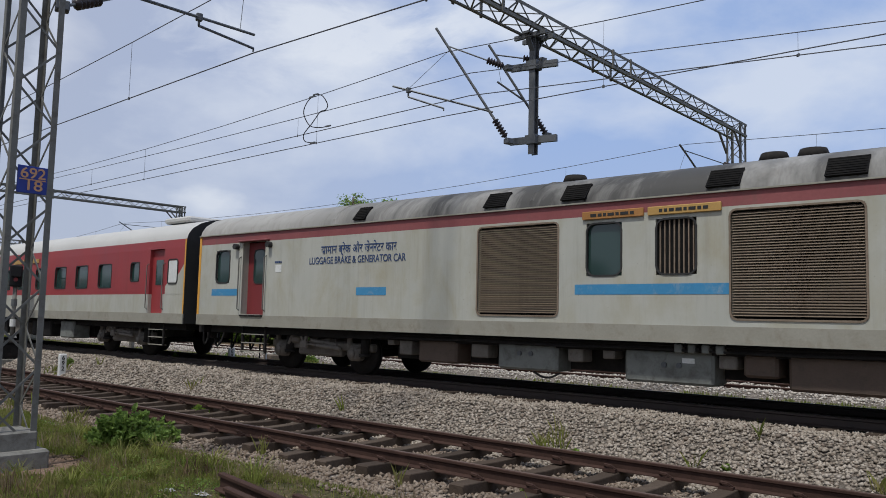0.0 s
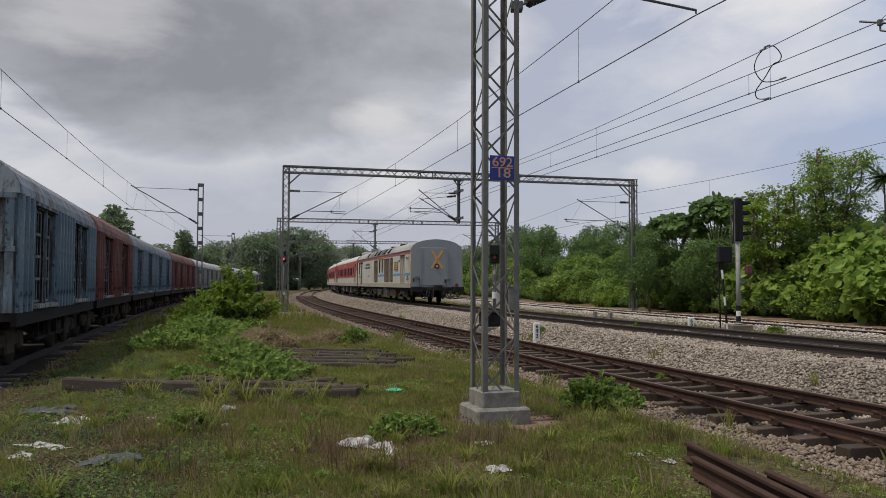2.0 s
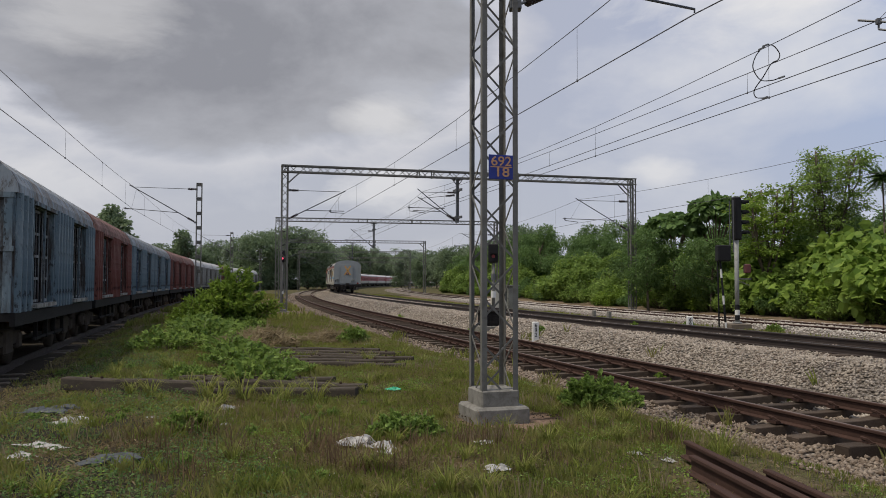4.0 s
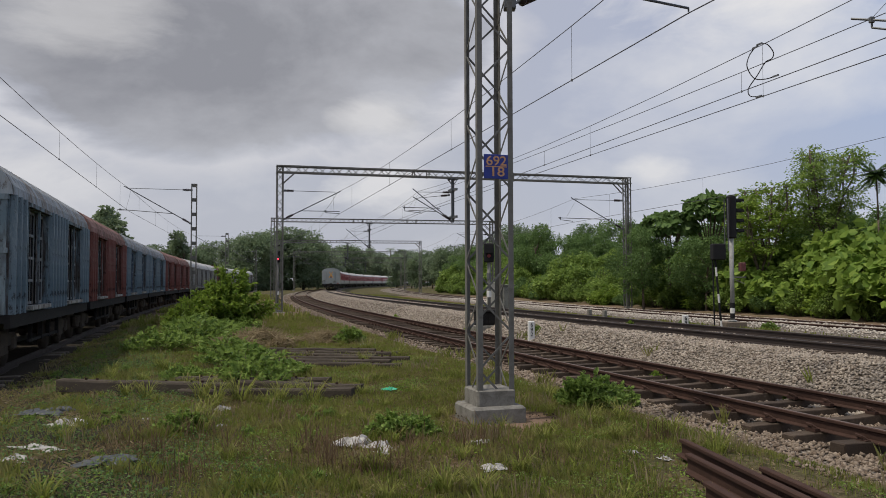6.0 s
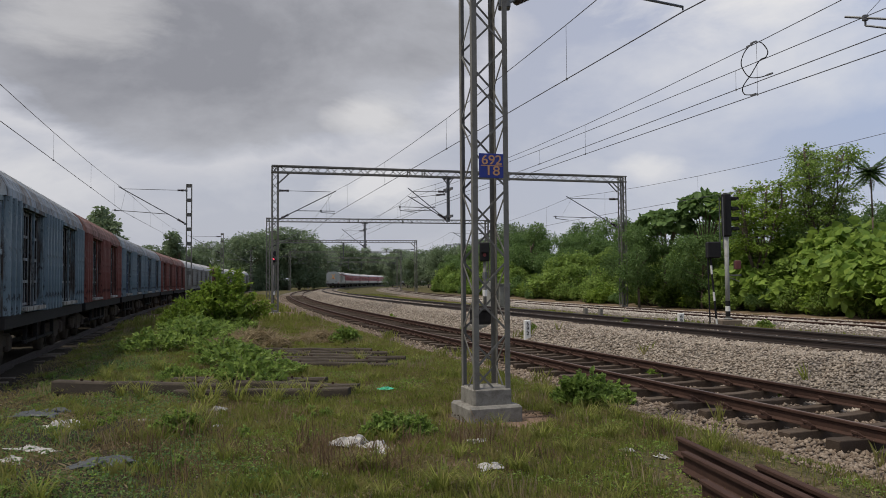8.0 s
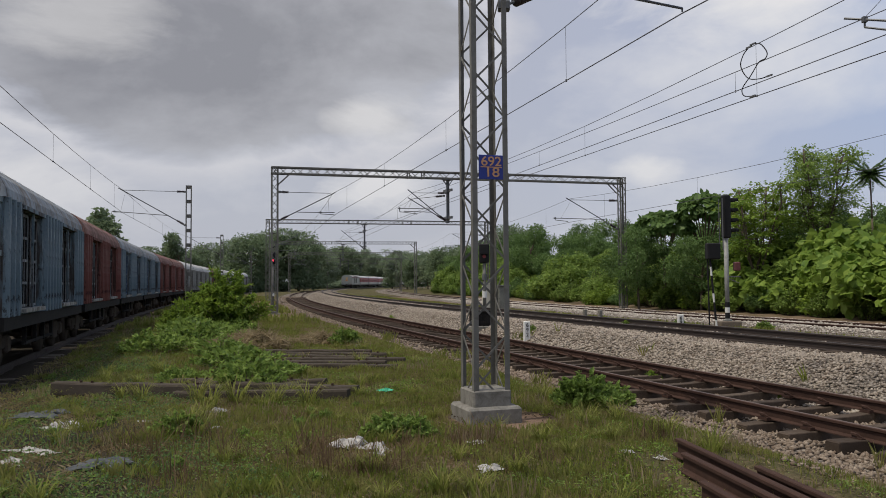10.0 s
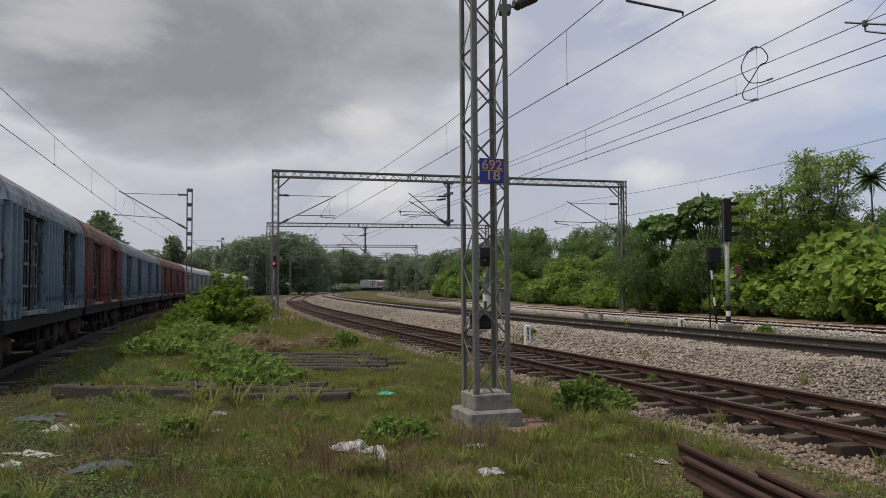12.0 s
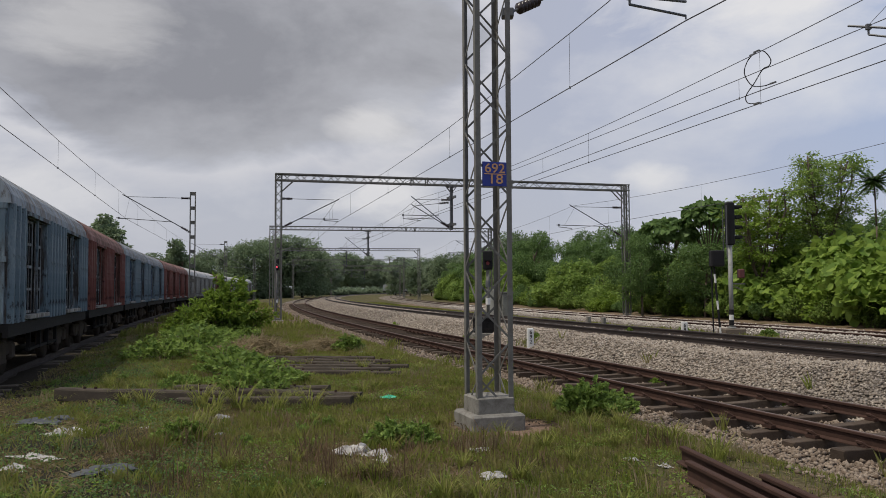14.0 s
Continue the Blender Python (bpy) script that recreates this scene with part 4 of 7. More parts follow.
        g.box((x - 1.75, y - 0.09, 0.50), (x - 0.5, y + 0.09, 0.68), None, 0.03)
        g.box((x + 0.5, y - 0.09, 0.50), (x + 1.75, y + 0.09, 0.68), None, 0.03)
        g.box((x - 0.75, y - 0.10, 0.36), (x + 0.75, y + 0.10, 0.62), None, 0.04)
        for dx in (-1.28, 1.28):
            g.box((x + dx - 0.17, y - 0.02 if sg > 0 else y - 0.20, 0.30), (x + dx + 0.17, y + 0.20 if sg > 0 else y + 0.02, 0.62), None, 0.05)
            g.rod((x + dx + 0.28, y + sg * 0.05, 0.42), (x + dx + 0.28, y + sg * 0.05, 0.92), 0.07, 10)
            g.rod((x + dx - 0.28, y + sg * 0.05, 0.42), (x + dx - 0.28, y + sg * 0.05, 0.92), 0.07, 10)
        g.rod((x - 0.25, y, 0.55), (x - 0.25, y, 0.98), 0.13, 12)
        g.rod((x + 0.25, y, 0.55), (x + 0.25, y, 0.98), 0.13, 12)
        g.rod((x - 0.75, y + sg * 0.22, 0.62), (x + 0.15, y + sg * 0.22, 0.70), 0.05, 8)
        g.rod((x + 0.55, y + sg * 0.20, 0.98), (x + 0.25, y + sg * 0.22, 0.60), 0.035, 6)
        g.rod((x + 0.75, y + sg * 0.20, 0.98), (x + 0.95, y + sg * 0.22, 0.60), 0.035, 6)
    g.box((x - 0.45, -1.0, 0.45), (x + 0.45, 1.0, 0.75))
    bg = part("bogie", g, gear_mat, parent, "dusty steel bogie frame")
    for sg in (1, -1):
        y = sg * 1.30
        part("damper", Geo().rod((x - 0.95, y, 0.55), (x - 0.15, y, 0.60), 0.045, 10).rod((x - 0.20, y, 0.60), (x + 0.45, y, 0.63), 0.026, 8), gear_mat, bg, "dusty damper", True)
        v = Geo().bar((x + 0.30, y, 0.62), (x + 0.12, y, 1.0), 0.06, 0.05).bar((x + 0.30, y, 0.62), (x + 0.55, y, 1.0), 0.06, 0.05).box((x + 0.2, y - 0.05, 0.52), (x + 0.42, y + 0.05, 0.70), None, 0.02)
        part("damper_bracket", v, gear_mat, bg)
        for dx in (-1.28, 1.28):
            part("axle_box", Geo().rod((x + dx, sg * 1.0, 0.4575), (x + dx, sg * 1.27, 0.4575), 0.15, 14).rod((x + dx, sg * 1.27, 0.4575), (x + dx, sg * 1.31, 0.4575), 0.10, 12), gear_mat, bg, "", True)
            part("spring", Geo().rod((x + dx - 0.3, sg * 1.16, 0.45), (x + dx - 0.3, sg * 1.16, 0.88), 0.10, 12).rod((x + dx - 0.3, sg * 1.16, 0.40), (x + dx - 0.3, sg * 1.16, 0.46), 0.13, 12), under_mat, bg, "", True)
        part("brake_cylinder", Geo().rod((x + 0.62, sg * 1.12, 0.75), (x + 0.98, sg * 1.12, 0.72), 0.12, 12), gear_mat, bg, "", True)
        part("pipe", Geo().tube([Vector((x - 1.7, sg * 1.18, 0.85)), Vector((x - 0.6, sg * 1.22, 0.78)), Vector((x + 0.5, sg * 1.22, 0.80)), Vector((x + 1.7, sg * 1.18, 0.86))], 0.022, 6), under_mat, bg)
    for dx in (-1.28, 1.28):
        w = Geo()
        for sg in (1, -1):
            w.rod((x + dx, sg * 0.81, 0.4575), (x + dx, sg * 0.945, 0.4575), 0.4575, 28)
            w.rod((x + dx, sg * 0.79, 0.4575), (x + dx, sg * 0.815, 0.4575), 0.485, 28)
            w.rod((x + dx, sg * 0.94, 0.4575), (x + dx, sg * 0.975, 0.4575), 0.22, 16, 0.14)
        w.rod((x + dx, -0.8, 0.4575), (x + dx, 0.8, 0.4575), 0.085, 10)
        part("wheelset", w, under_mat, bg, "dark steel wheelset", True)


def entrance_steps(car, a, b):
    st = part("steps", Geo().bar((a, 1.52, 0.34), (a, 1.52, 1.0), 0.05, 0.06), under_mat, car, "dark steel entrance steps")
    part("stringer", Geo().bar((b, 1.52, 0.34), (b, 1.52, 1.0), 0.05, 0.06), under_mat, st)
    for z in (0.37, 0.58, 0.79):
        part("tread", Geo().box((a, 1.42, z - 0.01), (b, 1.56, z + 0.01)), solebar_mat, st)


def buffers_and_coupler(parent, x, d):
    g = Geo()
    g.box((min(x, x + 0.55 * d), -0.16, 0.86), (max(x, x + 0.55 * d), 0.16, 1.12), None, 0.03)
    g.box((min(x + 0.4 * d, x + 0.75 * d), -0.22, 0.82), (max(x + 0.4 * d, x + 0.75 * d), 0.22, 1.18), None, 0.06)
    part("coupler", g, under_mat, parent, "dark centre buffer coupler")
    for k, (y0, y1, low, r) in enumerate(((-0.45, -0.20, 0.30, 0.03), (0.40, 0.22, 0.34, 0.028), (-0.95, -0.55, 0.42, 0.026), (0.95, 0.60, 0.40, 0.03), (1.30, 1.05, 0.46, 0.024), (-1.35, -1.1, 0.46, 0.024))):
        pts = [Vector((x + d * (0.10 + 0.16 * math.sin(math.pi * i / 10)), y0 + (y1 - y0) * i / 10, 0.98 - (0.98 - low) * math.sin(math.pi * i / 10) ** 0.8)) for i in range(11)]
        part("hose", Geo().tube(pts, r, 7), rubber_mat, parent, "hanging black hose")
    for y in (-1.0, -0.5, 0.55, 1.05):
        part("valve_block", Geo().box((x + min(0, d * 0.22), y - 0.10, 0.62), (x + max(0, d * 0.22), y + 0.10, 0.98), None, 0.03), under_mat, parent)
    part("headstock", Geo().box((x - 0.12, -1.45, 0.78), (x + 0.12, 1.45, 1.02)), under_mat, parent)


def end_wall(g, x, half=1.62, z0=0.98):
    side, roof = car_section(half)
    pts = [(half, z0)] + side[1:] + roof[1:]
    ring = pts + [(-y, z) for y, z in reversed(pts[:-1])]
    n = len(ring)
    g.add([(x, y, z) for y, z in ring], [tuple(range(n))])
    return g


def bar_text(parent, x, z, w, h, y, material, n=6, rows=1, seed=0):
    """Writing too small to read: short bars."""
    rng = random.Random(seed)
    g = Geo()
    for r in range(rows):
        x0 = -w / 2
        zz = z + (rows / 2 - r - 0.5) * h * 1.5
        while x0 < w / 2 - 0.02:
            l = rng.uniform(0.4, 1.3) * w / n
            l = min(l, w / 2 - x0)
            g.box((x + x0, y, zz - h / 2), (x + x0 + l, y + 0.004, zz + h / 2))
            x0 += l + 0.25 * w / n
    return part("illegible_writing", g, material, parent)


def build_generator_car():
    car = thing("generator_car", "grimy cream luggage and generator car with grey end and large louvres", "railway car")
    side, roof = car_section()
    Y = 1.62
    # positions along the car from its rear end
    louvres = [(6.05, 7.30), (7.60, 9.42), (12.45, 14.20)]
    windows = [(9.95, 10.62), (11.22, 11.88)]
    lug = (1.88, 3.32)
    door = (20.72, 21.62)
    front_win = (22.15, 22.75)
    z_l = (1.37, 2.98)
    holes = [(a, b, *z_l) for a, b in louvres] + [(a, b, 2.04, 2.93) for a, b in windows]
    holes += [(*lug, 1.25, 3.02), (*door, 1.27, 3.05), (*front_win, 2.05, 2.88)]
    g = Geo()
    for sg in (1, -1):
        panel(g, 0.0, CAR, 1.25, 3.05, Y, holes, 0.09, sg)
    body = part("body", g, car_white, car, "stained cream side walls")
    g = Geo()
    strip(g, 0.0, CAR, [(Y, 3.05), (Y - 0.01, 3.28)])
    part("red_stripe", g, car_stripe, body, "faded red stripe under the eaves")
    for sg in (1, -1):
        part("solebar", Geo().box((0.0, min(sg * 1.60, sg * 1.635), 0.98), (CAR, max(sg * 1.60, sg * 1.635), 1.25)), solebar_mat, car, "grimy grey solebar")
    part("floor_plate", Geo().box((0.05, -1.6, 1.0), (CAR - 0.05, 1.6, 1.2)), under_mat, car)
    g = Geo()
    strip(g, 0.0, CAR, roof)
    part("roof", g, car_roof, car, "sooty grey rounded roof", True)
    gut = Geo()
    for sg in (1, -1):
        gut.bar((0, sg * 1.63, 3.285), (CAR, sg * 1.63, 3.285), 0.04, 0.025)
    part("rain_gutter", gut, solebar_mat, car)
    # roof hatches and vents
    for x in (4.6, 13.0, 18.3):
        part("roof_rib", Geo().add([(x + d, y, z + h) for d, h in ((0, 0.0), (0.02, 0.018), (0.06, 0.018), (0.08, 0.0)) for y, z in (roof + [(-a, b) for a, b in reversed(roof[:-1])])],
                                   [(j * 15 + i, j * 15 + i + 1, j * 15 + 16 + i, j * 15 + 15 + i) for j in range(3) for i in range(14)]), car_roof, car)
    for x, w in ((7.55, 0.55), (9.28, 0.52), (11.9, 0.50), (13.6, 0.50), (17.3, 0.36)):
        v = Geo().add([(x, 1.65, 3.37), (x + w, 1.65, 3.37), (x + w, 1.41, 3.66), (x, 1.41, 3.66),
                       (x + 0.03, 1.50, 3.33), (x + w - 0.03, 1.50, 3.33), (x + w - 0.03, 1.26, 3.60), (x + 0.03, 1.26, 3.60)],
                      [(3, 2, 1, 0), (0, 1, 5, 4), (1, 2, 6, 5), (2, 3, 7, 6), (3, 0, 4, 7)])
        # near-black skin, the shade between the vent slats painted in
        vent = part("roof_vent", v, inside_shade, car, "dark louvred roof vent")
        for i in range(7):
            y, z = 1.645 - 0.24 * (i + 0.5) / 7, 3.385 + 0.28 * (i + 0.5) / 7
            part("slat", Geo().bar((x + 0.02, y + 0.006, z), (x + w - 0.02, y + 0.006, z), 0.012, 0.010), under_mat, vent)
    for x in (8.6, 9.2, 12.9):
        part("exhaust_cowl", Geo().rod((x, 0.30, 3.90), (x, 0.30, 4.055), 0.26, 16, 0.20), under_mat, car, "sooty exhaust cowl", True)
    # end wall with gangway door, handrails and lamps
    e = part("end_wall", end_wall(Geo(), 0.0).add([], []), car_grey, car, "grey end wall with an orange cross")
    g = Geo()
    g.box((-0.05, -0.62, 1.12), (0.02, 1.02, 3.42), None, 0.015)
    part("gangway_shutter", g, car_grey, e, "closed grey gangway shutter")
    for y in (-0.66, 1.02):
        part("shutter_post", Geo().bar((-0.06, y, 1.1), (-0.06, y, 3.42), 0.07, 0.05, (1, 0, 0)), car_grey, e)
    for k in (1, -1):
        g = Geo().bar((-0.058, 0.0 + k * 0.35, 2.16), (-0.058, -0.02 - k * 0.34, 3.26), 0.115, 0.008, (1, 0, 0))
        part("painted_cross_stroke", g, car_orange, e, "orange painted stroke")
    g = Geo().rod((-0.05, 0.0, 2.30), (-0.085, 0.0, 2.30), 0.15, 24)
    lamp = part("tail_lamp", g, rubber_mat, e, "round black tail lamp")
    part("bezel", Geo().rod((-0.085, 0.0, 2.30), (-0.092, 0.0, 2.30), 0.085, 20), solebar_mat, lamp)
    part("lens", Geo().rod((-0.092, 0.0, 2.30), (-0.10, 0.0, 2.30), 0.045, 16), tail_lamp, lamp)
    for y, z in ((1.25, 1.62), (-0.72, 1.55)):
        part("socket_box", Geo().box((-0.13, y - 0.14, z - 0.09), (0.0, y + 0.14, z + 0.09), None, 0.02), box_grey, e, "small grey socket box")
        part("cable_plug", Geo().rod((-0.08, y + 0.2, z - 0.28), (-0.08, y + 0.2, z - 0.05), 0.045, 8), rubber_mat, e)
    part("side_lamp", Geo().rod((-0.02, -1.25, 1.16), (-0.12, -1.25, 1.16), 0.10, 14), worn("red_lens", (0.20, 0.01, 0.015), (0.26, 0.02, 0.02), None, 0.2), e, "dull red side lamp")
    for y in (-1.3, 1.3):
        part("end_step_box", Geo().box((-0.38, y - 0.33, 0.72), (0.0, y + 0.33, 1.06), None, 0.03), under_mat, car)
    for y in (-0.75, -1.1, 0.8):
        pts = [Vector((-0.25, y + 0.32 * math.cos(a), 0.75 + 0.42 * math.sin(a))) for a in (math.pi + math.pi * i / 12 for i in range(13))]
        part("brake_hose", Geo().tube(pts, 0.032, 7), rubber_mat, car, "hanging black brake hose")
    # orange corner edges
    g = Geo()
    for x in (0.0, CAR - 0.09):
        for sg in (1, -1):
            g.box((x, min(sg * 1.618, sg * 1.626), 1.25), (x + 0.09, max(sg * 1.618, sg * 1.626), 3.27))
    part("corner_stripe", g, car_orange, car, "orange corner stripe")
    ew = part("front_end_wall", end_wall(Geo(), CAR), rubber_mat, car)
    # louvres with their slats, on the seen side and the far side
    sl = Geo().add([(0, 0.0, 0.0), (1, 0.0, 0.0), (1, 0.050, -0.030), (0, 0.050, -0.030), (0, 0.006, -0.004), (1, 0.006, -0.004), (1, 0.050, -0.038), (0, 0.050, -0.038)],
                   [(0, 1, 2, 3), (7, 6, 5, 4), (3, 2, 6, 7), (0, 4, 5, 1), (0, 3, 7, 4), (1, 5, 6, 2)])
    slat_me = sl.mesh("slat", louvre_mat)
    for a, b in louvres:
        fr = rounded_frame(Geo(), a, b, *z_l, Y, 0.03, 0.014, 0.08)
        lv = part("louvre", fr, louvre_mat, car, "large brown louvre grille")
        # near-black sheet gives the shade behind the slats as colour
        part("backing", Geo().box((a, 1.50, z_l[0]), (b, 1.53, z_l[1])), inside_shade, lv)
        n = 38
        for i in range(n):
            z = z_l[0] + 0.04 + (z_l[1] - z_l[0] - 0.06) * (i + 0.5) / n
            ob = part("slat", slat_me, louvre_mat, lv)
            ob.matrix_basis = Matrix.Translation((a + 0.01, 1.565, z + 0.015)) @ Matrix.Diagonal((b - a - 0.02, 1, 1, 1))
    for k, (a, b) in enumerate(windows):
        w = part("window", rounded_frame(Geo(), a + 0.02, b - 0.02, 2.06, 2.91, Y, 0.03, 0.012, 0.12), rubber_mat, car, "round-cornered window with a black rubber seal")
        # behind bars a near-black sheet paints the unlit inside, no glass
        part("pane", Geo().box((a, 1.555, 2.04), (b, 1.57, 2.93)), window_glass if k else inside_shade, w)
        if k == 0:
            for i in range(8):
                x = a + 0.06 + (b - a - 0.12) * i / 7
                part("bar", Geo().bar((x, 1.58, 2.06), (x, 1.58, 2.91), 0.03, 0.02), louvre_mat, w)
    w = part("window", rounded_frame(Geo(), front_win[0] + 0.02, front_win[1] - 0.02, 2.07, 2.86, Y, 0.03, 0.012, 0.12), rubber_mat, car, "round-cornered window with a black rubber seal")
    part("pane", Geo().box((front_win[0], 1.555, 2.05), (front_win[1], 1.57, 2.88)), window_glass, w)
    # luggage shutter door
    # near-black plate paints the shade between the shutter slats
    d = part("luggage_door", Geo().box((lug[0], 1.50, 1.25), (lug[1], 1.53, 3.02)), inside_shade, car, "double luggage door of pale louvred shutters")
    hood = Geo().box((lug[0] - 0.06, 1.60, 3.02), (lug[1] + 0.2, 1.72, 3.06), None, 0.01)
    part("rain_hood", hood, car_stripe, d)
    sh = Geo().add([(0, 0.0, 0.03), (1, 0.0, 0.03), (1, 0.045, -0.03), (0, 0.045, -0.03), (0, 0, 0.01), (1, 0, 0.01), (1, 0.045, -0.045), (0, 0.045, -0.045)],
                   [(0, 1, 2, 3), (7, 6, 5, 4), (3, 2, 6, 7), (0, 4, 5, 1), (0, 3, 7, 4), (1, 5, 6, 2)]).mesh("shutter_slat", shutter_mat)
    mid = (lug[0] + lug[1]) / 2
    for a, b in ((lug[0], mid), (mid, lug[1] - 0.1)):
        fr = Geo()
        for x in (a + 0.04, b - 0.04):
            fr.bar((x, 1.59, 1.27), (x, 1.59, 3.0), 0.07, 0.05)
        for z in (1.30, 2.97):
            fr.bar((a, 1.59, z), (b, 1.59, z), 0.05, 0.07)
        leaf = part("leaf", fr, shutter_mat, d)
        for i in range(24):
            ob = part("slat", sh, shutter_mat, d)
            ob.matrix_basis = Matrix.Translation((a + 0.07, 1.555, 1.36 + i * 0.0665)) @ Matrix.Diagonal((b - a - 0.14, 1, 1, 1))
    part("bolt", Geo().bar((mid - 0.2, 1.63, 1.82), (mid + 0.2, 1.63, 1.82), 0.03, 0.03), dark_steel, d)
    # guard's door with steps and rails
    a, b = door
    door_red = worn("dull_red_door", (0.17, 0.022, 0.026), (0.22, 0.034, 0.036), (0.10, 0.03, 0.025), 0.55, 0, 1.5, 25, 0.06, 0.5, True)
    d = part("door", Geo().box((a, 1.40, 1.27), (b, 1.435, 3.05)), door_red, car, "dull red guard's door set back in its recess")
    part("window", rounded_frame(Geo(), a + 0.25, b - 0.25, 2.05, 2.85, 1.435, 0.03, 0.01, 0.1), rubber_mat, d)
    part("pane", Geo().box((a + 0.24, 1.43, 2.04), (b - 0.24, 1.439, 2.86)), window_glass, d)
    for x0, x1 in ((a - 0.02, a), (b, b + 0.02)):
        part("jamb", Geo().box((x0, 1.40, 1.25), (x1, 1.60, 3.05)), car_white, d)
    part("threshold", Geo().box((a, 1.40, 1.22), (b, 1.66, 1.26)), under_mat, d)
    for x in (a - 0.06, b + 0.06):
        part("handrail", Geo().tube([Vector((x, 1.60, 1.35)), Vector((x, 1.69, 1.4)), Vector((x, 1.69, 2.65)), Vector((x, 1.60, 2.7))], 0.017, 6), galvanised, d, "steel handrail")
    entrance_steps(car, a, b)
    part("door_hood", Geo().box((a - 0.15, 1.60, 3.06), (b + 0.15, 1.70, 3.10), None, 0.01), car_stripe, d)
    for x in (a - 0.2, b + 0.22):
        part("signal_lamp", Geo().rod((x, 1.62, 2.95), (x, 1.74, 2.95), 0.07, 12), rubber_mat, car)
    # blue band with worn gaps
    for x0, x1 in ((0.12, 1.86), (3.36, 5.9), (9.42, 12.1), (16.6, 17.5), (21.75, 22.9)):
        part("blue_band", Geo().box((x0, 1.618, 1.73), (x1, 1.624, 1.90)), car_blue, body, "flaking blue band")
    # boards and lettering
    bd = part("destination_board", Geo().box((4.2, 1.63, 2.17), (5.36, 1.67, 2.63), None, 0.01), board_yellow, car, "yellow destination board in a dark frame")
    for z in (2.16, 2.64):
        part("frame", Geo().bar((4.17, 1.66, z), (5.39, 1.66, z), 0.04, 0.05), dark_steel, bd)
    bar_text(bd, 4.78, 2.52, 0.5, 0.07, 1.671, car_stripe, 2, 1, 2)
    bar_text(bd, 4.78, 2.40, 0.8, 0.06, 1.671, rubber_mat, 4, 1, 3)
    bar_text(bd, 4.78, 2.27, 0.95, 0.055, 1.671, rubber_mat, 6, 1, 4)
    for k, (x0, x1) in enumerate(((9.55, 10.75), (10.82, 11.95))):
        b2 = part("name_board", Geo().box((x0, 1.63, 2.99), (x1, 1.66, 3.13), None, 0.01), board_yellow if k == 0 else worn("worn_orange_board", (0.32, 0.15, 0.04), (0.42, 0.20, 0.06), (0.2, 0.12, 0.05), 0.6), car, "long orange name board")
        bar_text(b2, (x0 + x1) / 2, 3.06, 0.8, 0.05, 1.661, rubber_mat, 7, 1, 7 + k)
    FACE = Matrix.Rotation(math.pi, 4, "Z") @ Matrix.Rotation(math.pi / 2, 4, "X")

    def sign(text, x, z, size, wide=None, label=""):
        return lettering("lettering", text, size, text_blue, body, Matrix.Translation((x, 1.626, z)) @ FACE, label, wide)

    sign("सामान ब्रेक और जेनरेटर कार", 17.5, 2.74, 0.26, 2.35)
    sign("LUGGAGE BRAKE & GENERATOR CAR", 17.57, 2.50, 0.22, 3.0)
    sign("मध्य C R", 1.02, 2.80, 0.24, 0.95)
    sign("सामान", 0.98, 1.66, 0.17, 0.42)
    sign("LUGGAGE", 0.98, 1.52, 0.17, 0.78)
    bar_text(body, 3.75, 2.70, 0.48, 0.13, 1.624, text_blue, 6, 1, 11)
    bar_text(body, 1.0, 1.40, 0.35, 0.04, 1.624, text_blue, 6, 1, 12)
    bar_text(body, 20.2, 2.52, 0.25, 0.05, 1.624, text_blue, 4, 1, 13)
    part("pasted_notice", Geo().box((20.08, 1.62, 2.28), (20.3, 1.625, 2.46)), white_paint, body)
    # gear below the floor
    bogie(car, 4.32)
    bogie(car, CAR - 4.32)
    g = Geo()
    g.box((0.3, -1.35, 0.80), (CAR - 0.3, 1.35, 1.0))
    g.box((6.6, -1.2, 0.42), (16.9, 0.9, 0.98))
    part("underframe", g, under_mat, car, "dark underframe")
    for x0, x1, z0, m, lab in ((14.9, 15.9, 0.40, box_brown, "brown equipment box"), (12.6, 13.9, 0.38, box_grey, "pale grey battery box"), (9.8, 11.3, 0.32, box_grey, "pale grey battery box"),
                               (8.85, 9.35, 0.50, box_brown, "brown equipment box"), (6.4, 8.7, 0.34, box_brown, "long brown fuel tank"), (6.9, 7.3, 0.62, box_brown, "")):
        bx = part("equipment_box", Geo().box((x0, 0.8, z0), (x1, 1.36, 0.86), None, 0.04), m, car, lab)
        for dx in (0.15, x1 - x0 - 0.15):
            part("hanger", Geo().bar((x0 + dx, 1.30, 0.8), (x0 + dx, 1.30, 1.02), 0.06, 0.05), under_mat, bx)
        if m is box_grey:
            for dx in (0.55, 0.80):
                part("latch", Geo().rod((x0 + dx, 1.36, z0 + 0.3), (x0 + dx, 1.39, z0 + 0.3), 0.045, 10), dark_steel, bx)
    for z, y in ((0.93, 1.42), (0.86, 1.46)):
        part("pipe_run", Geo().tube([Vector((6.3 + i * 1.2, y, z + 0.012 * math.sin(i * 2.1))) for i in range(10)], 0.022, 6), under_mat, car)
    for x, w, zz in ((9.45, 0.28, 0.60), (11.5, 0.22, 0.66), (12.1, 0.3, 0.58), (14.15, 0.4, 0.55), (16.1, 0.35, 0.52), (16.6, 0.2, 0.70)):
        part("junction_box", Geo().box((x, 1.0, zz), (x + w, 1.34, 0.95), None, 0.02), gear_mat, car)
    for i in range(4):
        part("valve", Geo().box((9.6 + i * 0.22, 1.2, 0.82), (9.72 + i * 0.22, 1.5, 0.97), None, 0.02), box_grey, car)
    part("maker_plate", Geo().box((10.1, 1.355, 0.66), (10.3, 1.366, 0.74)), white_paint, car)
